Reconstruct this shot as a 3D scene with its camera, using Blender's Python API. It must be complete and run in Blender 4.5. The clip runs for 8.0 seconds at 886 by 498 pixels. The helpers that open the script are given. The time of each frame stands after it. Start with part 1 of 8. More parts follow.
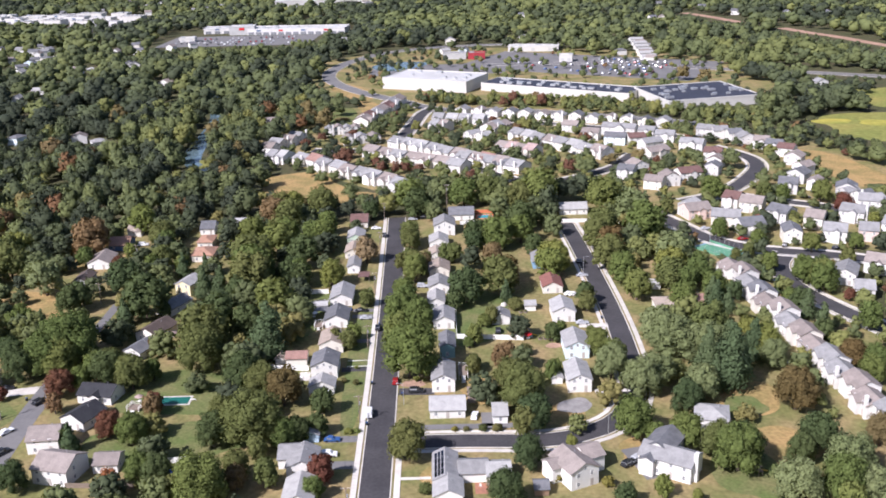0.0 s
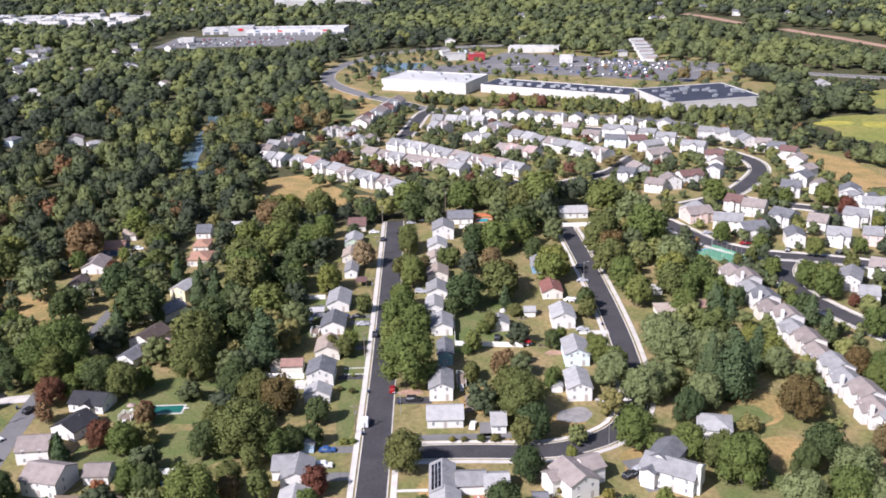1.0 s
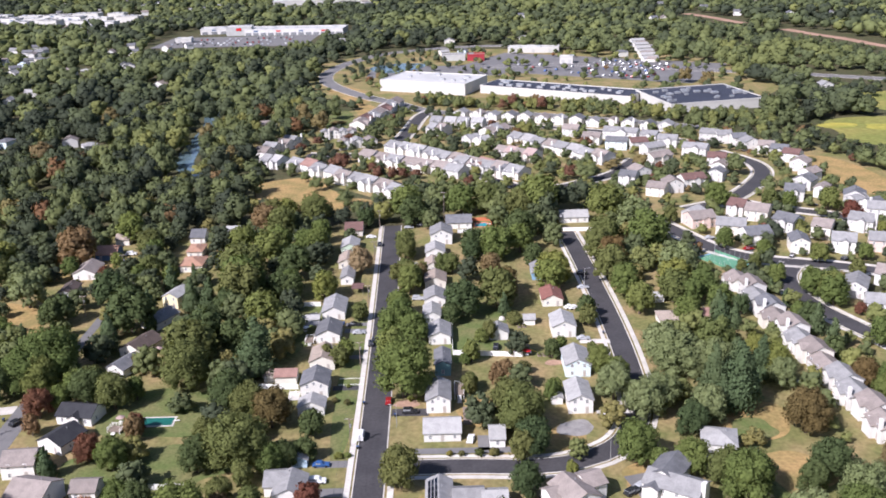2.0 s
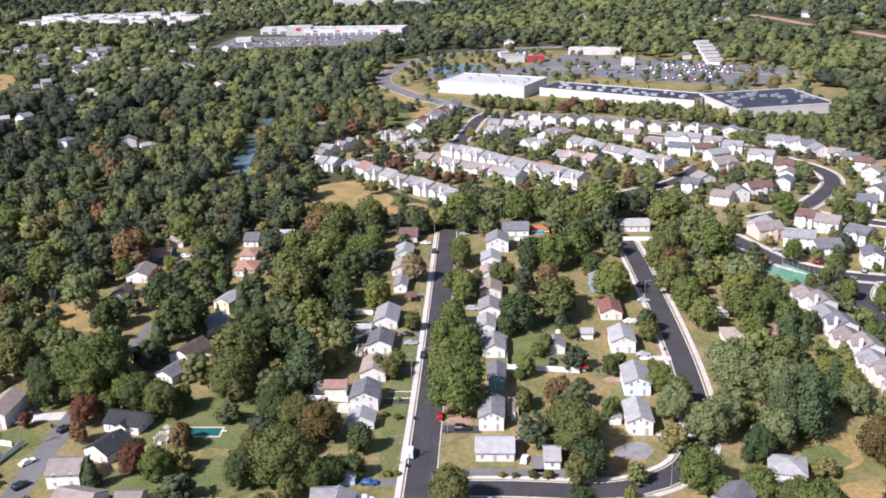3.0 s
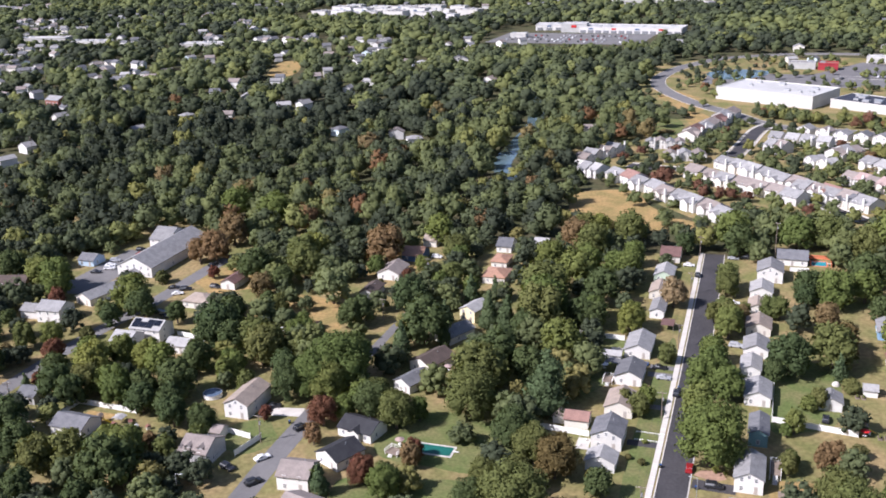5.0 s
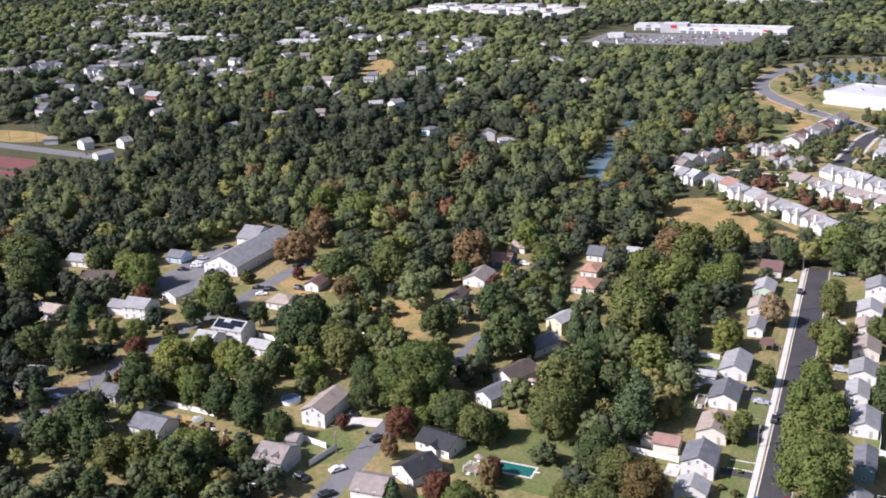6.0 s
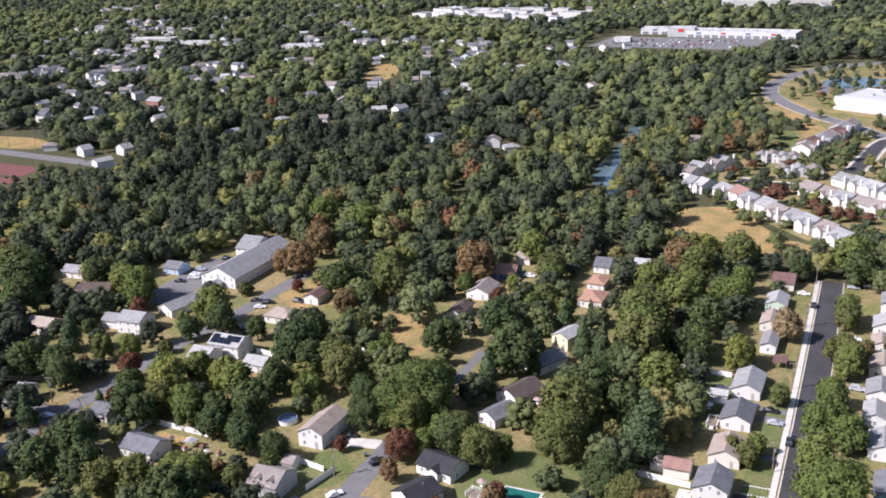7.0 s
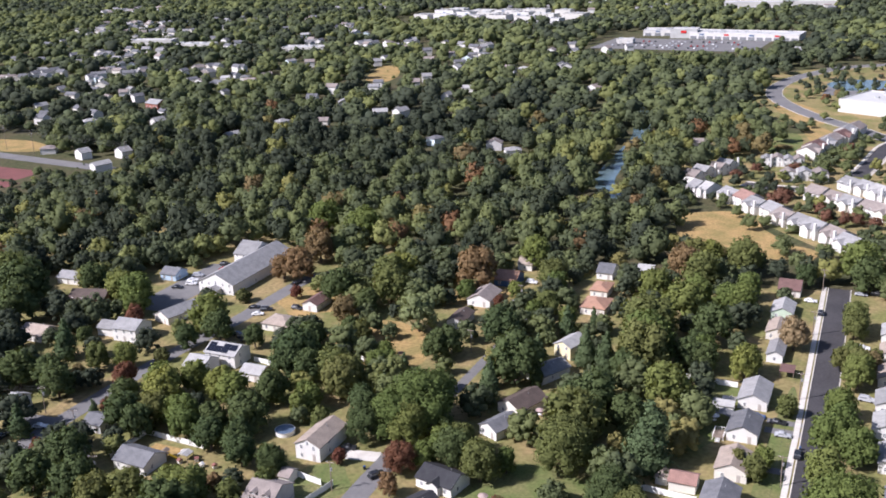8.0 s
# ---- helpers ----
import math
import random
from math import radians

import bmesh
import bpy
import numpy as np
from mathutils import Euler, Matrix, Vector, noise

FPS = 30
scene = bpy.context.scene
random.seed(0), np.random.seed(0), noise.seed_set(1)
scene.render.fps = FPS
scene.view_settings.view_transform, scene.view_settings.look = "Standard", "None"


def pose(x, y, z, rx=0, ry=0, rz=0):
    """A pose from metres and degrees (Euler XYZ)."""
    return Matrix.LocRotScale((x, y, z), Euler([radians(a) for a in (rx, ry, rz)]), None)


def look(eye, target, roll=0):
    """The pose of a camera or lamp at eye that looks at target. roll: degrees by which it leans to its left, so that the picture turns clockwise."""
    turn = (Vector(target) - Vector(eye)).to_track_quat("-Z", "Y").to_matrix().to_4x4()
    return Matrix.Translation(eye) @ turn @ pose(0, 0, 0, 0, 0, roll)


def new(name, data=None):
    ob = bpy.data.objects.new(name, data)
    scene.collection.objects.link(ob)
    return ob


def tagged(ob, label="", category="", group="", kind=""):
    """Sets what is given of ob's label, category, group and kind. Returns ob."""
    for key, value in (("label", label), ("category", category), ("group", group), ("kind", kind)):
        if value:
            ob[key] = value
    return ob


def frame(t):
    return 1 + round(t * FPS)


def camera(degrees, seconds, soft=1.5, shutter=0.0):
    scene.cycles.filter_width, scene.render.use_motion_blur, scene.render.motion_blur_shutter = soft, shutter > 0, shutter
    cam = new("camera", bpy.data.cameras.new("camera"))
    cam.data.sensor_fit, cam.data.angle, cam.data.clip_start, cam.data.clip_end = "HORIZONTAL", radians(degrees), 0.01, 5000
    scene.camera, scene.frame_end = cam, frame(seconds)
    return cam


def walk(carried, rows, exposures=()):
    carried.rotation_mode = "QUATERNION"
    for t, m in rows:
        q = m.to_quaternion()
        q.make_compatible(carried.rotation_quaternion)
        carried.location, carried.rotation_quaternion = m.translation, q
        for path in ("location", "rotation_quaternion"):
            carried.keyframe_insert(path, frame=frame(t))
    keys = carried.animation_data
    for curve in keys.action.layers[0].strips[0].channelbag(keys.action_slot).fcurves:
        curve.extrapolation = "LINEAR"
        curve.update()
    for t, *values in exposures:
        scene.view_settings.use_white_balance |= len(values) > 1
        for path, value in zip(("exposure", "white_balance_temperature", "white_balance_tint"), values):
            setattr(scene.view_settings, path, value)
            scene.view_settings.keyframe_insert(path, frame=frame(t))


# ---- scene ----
cam = camera(48.0, 8.0, soft=1.8)
# seconds, eye, yaw to the left, pitch, roll
PATH = [
    (0.0, 0.0, 0.0, 138.0, 0.03, -18.93, -1.71),
    (0.5, 0.3, 2.5, 137.9, 0.04, -18.92, -1.67),
    (1.0, 0.8, 5.6, 137.9, 0.05, -18.91, -1.68),
    (1.2, 1.0, 7.0, 137.9, 0.03, -18.93, -1.68),
    (1.75, 1.5, 11.1, 138.0, 0.04, -18.96, -1.67),
    (2.3, 1.7, 16.0, 138.1, 0.12, -18.97, -1.66),
    (2.5, 1.6, 17.9, 138.2, 1.28, -18.96, -1.69),
    (3.0, 1.7, 23.4, 138.1, 3.45, -18.89, -1.81),
    (3.5, 1.6, 28.7, 138.1, 6.93, -18.84, -1.82),
    (4.0, 0.9, 34.2, 138.1, 11.01, -18.84, -1.84),
    (4.5, -0.1, 39.6, 138.0, 15.30, -18.76, -1.84),
    (5.0, -1.3, 45.1, 138.0, 19.00, -18.69, -1.86),
    (5.2, -1.9, 47.2, 138.0, 20.60, -18.69, -1.87),
    (5.5, -2.6, 50.5, 137.9, 22.65, -18.66, -1.94),
    (5.8, -3.3, 53.8, 137.6, 24.02, -18.62, -2.02),
    (6.05, -3.9, 56.5, 137.4, 24.60, -18.59, -2.08),
    (6.3, -4.6, 59.1, 137.3, 24.75, -18.56, -2.12),
    (6.5, -5.3, 61.0, 137.3, 24.77, -18.49, -2.12),
    (7.0, -7.0, 65.8, 137.5, 24.85, -18.42, -2.15),
    (7.5, -8.1, 69.1, 137.5, 24.90, -18.39, -2.18),
    (8.0, -9.1, 71.5, 137.6, 24.96, -18.37, -2.18),
]
walk(cam, [(t, pose(x, y, z, 0, 0, yaw) @ pose(0, 0, 0, 90 + pitch) @ pose(0, 0, 0, 0, 0, roll)) for t, x, y, z, yaw, pitch, roll in PATH], [(0.0, 0.68, 5900, 22), (8.0, 0.68, 5900, 22)])

# ---- sky and sun ----
SUN_UP, SUN_AZ = 42.0, 228.0
world = bpy.data.worlds.new("daylight")
scene.world = world
world.use_nodes = True
sky = world.node_tree.nodes.new("ShaderNodeTexSky")
sky.sky_type, sky.sun_disc = "NISHITA", False
sky.sun_elevation, sky.sun_rotation = radians(SUN_UP), radians(SUN_AZ)
sky.dust_density, sky.altitude = 1.5, 100.0
world.node_tree.links.new(sky.outputs[0], world.node_tree.nodes["Background"].inputs[0])
world.node_tree.nodes["Background"].inputs[1].default_value = 0.075
sun = new("sun", bpy.data.lights.new("sun", "SUN"))
sun.data.energy, sun.data.angle, sun.data.color = 5.0, radians(0.53), (1.0, 0.95, 0.87)
toward = Vector((math.sin(radians(SUN_AZ)), math.cos(radians(SUN_AZ)), math.tan(radians(SUN_UP))))
sun.matrix_world = look(toward * 100, (0, 0, 0))

# ---- materials ----
def surface(name, colour, other=None, scale=1.0, rough=0.8, metal=0.0, fine=0.25, bump=0.0, spec=0.3, vary=0.0):
    """A worn surface: colour drifting to other in patches of about 1/scale metres, and a fine grain on top."""
    m = bpy.data.materials.new(name)
    m.use_nodes = True
    t = m.node_tree
    b = t.nodes["Principled BSDF"]
    b.inputs["Roughness"].default_value, b.inputs["Metallic"].default_value = rough, metal
    b.inputs["Specular IOR Level"].default_value = spec
    co = t.nodes.new("ShaderNodeTexCoord")
    big, small = t.nodes.new("ShaderNodeTexNoise"), t.nodes.new("ShaderNodeTexNoise")
    for n, s, d in ((big, scale, 4.0), (small, scale * 9, 2.0)):
        n.inputs["Scale"].default_value, n.inputs["Detail"].default_value = s, d
        t.links.new(co.outputs["Object"], n.inputs["Vector"])
    ramp = t.nodes.new("ShaderNodeValToRGB")
    ramp.color_ramp.elements[0].position, ramp.color_ramp.elements[1].position = 0.38, 0.64
    ramp.color_ramp.elements[0].color = (*colour, 1)
    ramp.color_ramp.elements[1].color = (*(other or [c * 0.86 for c in colour]), 1)
    t.links.new(big.outputs["Fac"], ramp.inputs[0])
    hsv = t.nodes.new("ShaderNodeHueSaturation")
    t.links.new(ramp.outputs[0], hsv.inputs["Color"])
    grain = t.nodes.new("ShaderNodeMapRange")
    grain.inputs["From Min"].default_value, grain.inputs["From Max"].default_value = 0.3, 0.7
    grain.inputs["To Min"].default_value, grain.inputs["To Max"].default_value = 1 - fine, 1 + fine
    t.links.new(small.outputs["Fac"], grain.inputs[0])
    value = grain.outputs[0]
    if vary:
        info, spread, mul = t.nodes.new("ShaderNodeObjectInfo"), t.nodes.new("ShaderNodeMapRange"), t.nodes.new("ShaderNodeMath")
        spread.inputs["To Min"].default_value, spread.inputs["To Max"].default_value = 1 - vary, 1 + vary
        mul.operation = "MULTIPLY"
        t.links.new(info.outputs["Random"], spread.inputs[0])
        t.links.new(spread.outputs[0], mul.inputs[0])
        t.links.new(value, mul.inputs[1])
        value = mul.outputs[0]
    t.links.new(value, hsv.inputs["Value"])
    t.links.new(hsv.outputs[0], b.inputs["Base Color"])
    if bump:
        bn = t.nodes.new("ShaderNodeBump")
        bn.inputs["Strength"].default_value, bn.inputs["Distance"].default_value = 0.6, bump
        t.links.new(small.outputs["Fac"], bn.inputs["Height"])
        t.links.new(bn.outputs[0], b.inputs["Normal"])
    return m


def foliage(name, stops, by_tree=False, low=0.8, high=1.22, gloss=0.08):
    """Leaves: stops are (position, colour) along a per-tree number, and every clump differs a little."""
    m = bpy.data.materials.new(name)
    m.use_nodes = True
    t = m.node_tree
    b = t.nodes["Principled BSDF"]
    b.inputs["Roughness"].default_value, b.inputs["Specular IOR Level"].default_value = 0.8, gloss
    if by_tree:
        src = t.nodes.new("ShaderNodeAttribute")
        src.attribute_name = "species"
        number = src.outputs["Fac"]
    else:
        number = t.nodes.new("ShaderNodeObjectInfo").outputs["Random"]
    ramp = t.nodes.new("ShaderNodeValToRGB")
    while len(ramp.color_ramp.elements) < len(stops):
        ramp.color_ramp.elements.new(0.5)
    for e, (p, c) in zip(ramp.color_ramp.elements, stops):
        e.position, e.color = p, (*c, 1)
    t.links.new(number, ramp.inputs[0])
    leaf, spread = t.nodes.new("ShaderNodeNewGeometry"), t.nodes.new("ShaderNodeMapRange")
    spread.inputs["To Min"].default_value, spread.inputs["To Max"].default_value = low, high
    t.links.new(leaf.outputs["Random Per Island"], spread.inputs[0])
    hsv = t.nodes.new("ShaderNodeHueSaturation")
    t.links.new(ramp.outputs[0], hsv.inputs["Color"])
    t.links.new(spread.outputs[0], hsv.inputs["Value"])
    t.links.new(hsv.outputs[0], b.inputs["Base Color"])
    glow, mix = t.nodes.new("ShaderNodeBsdfTranslucent"), t.nodes.new("ShaderNodeMixShader")
    mix.inputs[0].default_value = 0.22
    tint = t.nodes.new("ShaderNodeMix")          # light that has passed a leaf is yellower
    tint.data_type, tint.blend_type = "RGBA", "MULTIPLY"
    tint.inputs[0].default_value = 1.0
    tint.inputs[7].default_value = (1.22, 1.15, 0.7, 1)
    t.links.new(hsv.outputs[0], tint.inputs[6])
    t.links.new(tint.outputs[2], glow.inputs[0])
    t.links.new(b.outputs[0], mix.inputs[1])
    t.links.new(glow.outputs[0], mix.inputs[2])
    t.links.new(mix.outputs[0], t.nodes["Material Output"].inputs[0])
    return m


def glassy(name, colour, rough=0.08):
    m = surface(name, colour, None, 0.4, rough, 0.0, 0.1, 0.0, 0.6)
    return m


WALL = {
    "white": surface("white_siding", (0.69, 0.675, 0.64), (0.61, 0.60, 0.57), 0.25, 0.6, fine=0.06, vary=0.06),
    "pearl": surface("pearl_grey_siding", (0.60, 0.585, 0.565), (0.53, 0.52, 0.50), 0.25, 0.6, fine=0.06, vary=0.08),
    "cream": surface("cream_siding", (0.68, 0.645, 0.575), (0.61, 0.58, 0.515), 0.25, 0.65, fine=0.06, vary=0.08),
    "butter": surface("pale_yellow_siding", (0.76, 0.68, 0.44), (0.70, 0.62, 0.40), 0.25, 0.65, fine=0.06),
    "rose": surface("rose_beige_siding", (0.66, 0.52, 0.46), (0.60, 0.47, 0.42), 0.25, 0.65, fine=0.06),
    "mint": surface("pale_green_siding", (0.50, 0.60, 0.48), (0.44, 0.54, 0.42), 0.25, 0.65, fine=0.06),
    "teal": surface("teal_siding", (0.22, 0.36, 0.36), (0.18, 0.31, 0.31), 0.25, 0.65, fine=0.06),
    "ice": surface("ice_blue_siding", (0.64, 0.74, 0.77), (0.58, 0.68, 0.72), 0.25, 0.6, fine=0.06),
    "sky": surface("pale_blue_siding", (0.44, 0.56, 0.68), (0.38, 0.50, 0.62), 0.25, 0.65, fine=0.06),
    "blue": surface("blue_siding", (0.22, 0.36, 0.52), (0.18, 0.31, 0.46), 0.25, 0.65, fine=0.06),
    "navy": surface("dark_blue_siding", (0.08, 0.14, 0.25), (0.06, 0.11, 0.20), 0.25, 0.65, fine=0.06),
    "grey": surface("grey_siding", (0.45, 0.45, 0.44), (0.38, 0.38, 0.37), 0.25, 0.65, fine=0.06),
    "wood": surface("brown_boards", (0.26, 0.17, 0.11), (0.20, 0.13, 0.09), 0.6, 0.8, fine=0.12),
    "block": surface("warehouse_panel", (0.54, 0.525, 0.49), (0.48, 0.47, 0.44), 0.05, 0.7, fine=0.05),
    "crimson": surface("crimson_cladding", (0.34, 0.04, 0.05), (0.29, 0.035, 0.045), 0.2, 0.5, fine=0.06),
    "brickwall": surface("red_brick_wall", (0.30, 0.12, 0.09), (0.24, 0.10, 0.08), 0.4, 0.85, fine=0.15),
}
ROOF = {
    "pale": surface("pale_grey_shingle", (0.34, 0.335, 0.325), (0.28, 0.275, 0.27), 0.5, 0.85, fine=0.14, vary=0.08),
    "grey": surface("weathered_grey_shingle", (0.255, 0.252, 0.25), (0.20, 0.198, 0.198), 0.45, 0.88, fine=0.16, vary=0.12),
    "slate": surface("slate_grey_shingle", (0.145, 0.147, 0.155), (0.108, 0.11, 0.118), 0.45, 0.88, fine=0.16, vary=0.12),
    "black": surface("black_shingle", (0.035, 0.036, 0.04), (0.025, 0.025, 0.03), 0.5, 0.85, fine=0.16),
    "taupe": surface("taupe_shingle", (0.25, 0.214, 0.195), (0.20, 0.172, 0.156), 0.45, 0.88, fine=0.16, vary=0.12),
    "tan": surface("tan_shingle", (0.32, 0.265, 0.22), (0.26, 0.215, 0.18), 0.45, 0.88, fine=0.16, vary=0.1),
    "brown": surface("dark_brown_shingle", (0.10, 0.075, 0.065), (0.075, 0.058, 0.05), 0.45, 0.88, fine=0.16),
    "brick": surface("red_brown_shingle", (0.28, 0.168, 0.138), (0.22, 0.132, 0.11), 0.45, 0.88, fine=0.16),
    "red": surface("red_shingle", (0.22, 0.10, 0.082), (0.18, 0.08, 0.066), 0.45, 0.88, fine=0.16),
    "maroon": surface("maroon_shingle", (0.150, 0.088, 0.078), (0.120, 0.070, 0.062), 0.45, 0.88, fine=0.16),
    "orange": surface("orange_brown_shingle", (0.35, 0.205, 0.14), (0.29, 0.17, 0.12), 0.45, 0.88, fine=0.16),
    "rose": surface("pinkish_shingle", (0.36, 0.27, 0.25), (0.30, 0.22, 0.20), 0.45, 0.88, fine=0.16),
}
ASPHALT = surface("asphalt", (0.058, 0.055, 0.058), (0.045, 0.043, 0.046), 0.12, 0.85, fine=0.14)
OLD_ASPHALT = surface("worn_asphalt", (0.165, 0.16, 0.158), (0.135, 0.132, 0.132), 0.1, 0.9, fine=0.06)
CONCRETE = surface("concrete", (0.56, 0.53, 0.48), (0.47, 0.44, 0.40), 0.3, 0.85, fine=0.1, vary=0.06)
GRAVEL = surface("pale_gravel", (0.26, 0.25, 0.24), (0.20, 0.19, 0.185), 0.4, 0.9, fine=0.2)
LAWN = surface("lawn", (0.150, 0.150, 0.056), (0.262, 0.198, 0.098), 0.07, 0.95, fine=0.22, bump=0.05, spec=0.1)
FLOOR = surface("woodland_floor", (0.060, 0.066, 0.030), (0.085, 0.075, 0.042), 0.05, 0.95, fine=0.3, spec=0.1)
GREEN_LAWN = surface("watered_lawn", (0.104, 0.134, 0.044), (0.158, 0.154, 0.066), 0.12, 0.95, fine=0.2, spec=0.1)
DRY_GRASS = surface("dry_grass", (0.34, 0.23, 0.10), (0.22, 0.175, 0.07), 0.09, 0.95, fine=0.2, spec=0.1)
EARTH = surface("bare_earth", (0.36, 0.235, 0.17), (0.29, 0.19, 0.135), 0.08, 0.95, fine=0.2, spec=0.1)
CROP = surface("yellow_crop", (0.40, 0.34, 0.07), (0.18, 0.20, 0.05), 0.02, 0.95, fine=0.2, spec=0.1)
MEADOW = surface("yellow_green_meadow", (0.165, 0.185, 0.05), (0.235, 0.215, 0.065), 0.03, 0.95, fine=0.2, spec=0.1)
ORANGE_BOARDS = surface("orange_stained_boards", (0.58, 0.20, 0.10), (0.48, 0.16, 0.08), 0.5, 0.75, fine=0.15)
CLAY = surface("red_running_track", (0.17, 0.065, 0.06), (0.14, 0.055, 0.05), 0.1, 0.9, fine=0.1)
COURT = surface("green_court", (0.11, 0.27, 0.17), (0.09, 0.23, 0.145), 0.2, 0.8, fine=0.08)
# water's base colour is lightened to stand in for reflected sky
WATER = surface("river_water", (0.10, 0.155, 0.18), (0.10, 0.145, 0.16), 0.05, 0.12, fine=0.05, spec=0.5)
POOL = surface("pool_water", (0.03, 0.30, 0.36), (0.03, 0.26, 0.32), 0.4, 0.06, fine=0.05, spec=0.5)
GREEN_POOL = surface("pool_cover", (0.015, 0.125, 0.10), (0.015, 0.105, 0.085), 0.3, 0.4, fine=0.06)
TARP = surface("blue_tarpaulin", (0.01, 0.10, 0.50), (0.01, 0.08, 0.42), 0.5, 0.5, fine=0.1)
VINYL = surface("white_vinyl", (0.80, 0.79, 0.76), (0.74, 0.73, 0.70), 0.5, 0.5, fine=0.04)
TIMBER = surface("weathered_timber", (0.24, 0.19, 0.15), (0.18, 0.145, 0.115), 0.8, 0.85, fine=0.2)
BARK = surface("bark", (0.11, 0.085, 0.065), (0.075, 0.06, 0.048), 1.2, 0.95, fine=0.3)
STEEL = surface("galvanised_steel", (0.48, 0.49, 0.50), (0.42, 0.43, 0.44), 1.0, 0.45, 0.6, fine=0.06)
CABLE = surface("black_cable", (0.03, 0.03, 0.03), None, 1.0, 0.6)
PANE = glassy("window_glass", (0.22, 0.23, 0.245))
DOOR = surface("painted_door", (0.42, 0.38, 0.35), (0.36, 0.33, 0.30), 0.8, 0.6, fine=0.05)
SOLAR = glassy("solar_panel", (0.008, 0.010, 0.018), 0.2)
DARKROOF = surface("dark_membrane_roof", (0.042, 0.045, 0.062), (0.034, 0.036, 0.05), 0.04, 0.6, fine=0.1)
WHITEROOF = surface("white_membrane_roof", (0.50, 0.495, 0.48), (0.42, 0.415, 0.40), 0.04, 0.6, fine=0.05)
SIGNRED = surface("red_cladding", (0.55, 0.03, 0.03), None, 0.2, 0.5, fine=0.05)
SIGNYELLOW = surface("yellow_sign_board", (0.72, 0.48, 0.03), None, 0.2, 0.5, fine=0.05)
TERRA = surface("terracotta_paving", (0.34, 0.16, 0.10), (0.28, 0.13, 0.09), 0.7, 0.85, fine=0.2)
RUBBER = surface("tyre_rubber", (0.02, 0.02, 0.02), None, 2.0, 0.8)
PAINT = {n: surface(n + "_car_paint", c, [k * 0.95 for k in c], 0.8, 0.22, 0.1, fine=0.03, spec=0.6) for n, c in (
    ("white", (0.78, 0.78, 0.77)), ("silver", (0.42, 0.43, 0.45)), ("dark", (0.025, 0.026, 0.03)),
    ("red", (0.26, 0.018, 0.02)), ("blue", (0.04, 0.10, 0.26)), ("tan", (0.35, 0.29, 0.22)))}
LEAF = {
    "green": foliage("green_leaves", [(0.0, (0.092, 0.123, 0.038)), (0.5, (0.114, 0.144, 0.042)), (1.0, (0.144, 0.162, 0.049))]),
    "dark": foliage("dark_green_leaves", [(0.0, (0.057, 0.082, 0.035)), (1.0, (0.081, 0.103, 0.039))]),
    "olive": foliage("olive_leaves", [(0.0, (0.104, 0.126, 0.042)), (1.0, (0.129, 0.132, 0.046))]),
    "lime": foliage("yellow_green_leaves", [(0.0, (0.135, 0.166, 0.047)), (1.0, (0.178, 0.186, 0.050))]),
    # pale, and conifer below, lightened to paint in front light on eastern trees
    "pale": foliage("pale_green_leaves", [(0.0, (0.176, 0.203, 0.092)), (1.0, (0.156, 0.187, 0.080))]),
    "brown": foliage("autumn_brown_leaves", [(0.0, (0.158, 0.128, 0.060)), (1.0, (0.196, 0.124, 0.064))]),
    "tan": foliage("pale_tan_leaves", [(0.0, (0.250, 0.185, 0.105)), (1.0, (0.235, 0.190, 0.100))]),
    "bronze": foliage("bronze_green_leaves", [(0.0, (0.125, 0.097, 0.040)), (1.0, (0.139, 0.095, 0.040))]),
    "maroon": foliage("maroon_leaves", [(0.0, (0.129, 0.050, 0.036)), (1.0, (0.146, 0.072, 0.043))]),
    "orange": foliage("orange_leaves", [(0.0, (0.321, 0.121, 0.061)), (1.0, (0.298, 0.141, 0.066))]),
    "red": foliage("red_leaves", [(0.0, (0.406, 0.070, 0.036)), (1.0, (0.406, 0.080, 0.041))]),
    "conifer": foliage("conifer_needles", [(0.0, (0.076, 0.109, 0.052)), (1.0, (0.098, 0.129, 0.060))]),
    "bush": foliage("shrub_leaves", [(0.0, (0.077, 0.094, 0.032)), (0.5, (0.121, 0.110, 0.045)), (1.0, (0.188, 0.166, 0.041))]),
}
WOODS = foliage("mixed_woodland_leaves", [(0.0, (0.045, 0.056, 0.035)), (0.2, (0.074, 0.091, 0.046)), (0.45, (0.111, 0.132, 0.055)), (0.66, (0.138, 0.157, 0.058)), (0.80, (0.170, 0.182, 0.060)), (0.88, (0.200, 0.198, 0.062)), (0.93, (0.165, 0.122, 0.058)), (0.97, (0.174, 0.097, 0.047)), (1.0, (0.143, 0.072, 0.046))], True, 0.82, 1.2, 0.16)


# ---- kit ----
def part(name, bm, material, parent=None, label="", m=None):
    """Links a bmesh (or a ready mesh) as one mesh object under parent."""
    if isinstance(bm, bpy.types.Mesh):
        me = bm
    else:
        me = bpy.data.meshes.new(name)
        bm.to_mesh(me)
        bm.free()
        me.materials.append(material)
    ob = new(name, me)
    ob.parent = parent
    if m is not None:
        ob.matrix_basis = m
    if label:
        ob["label"] = label
    return ob


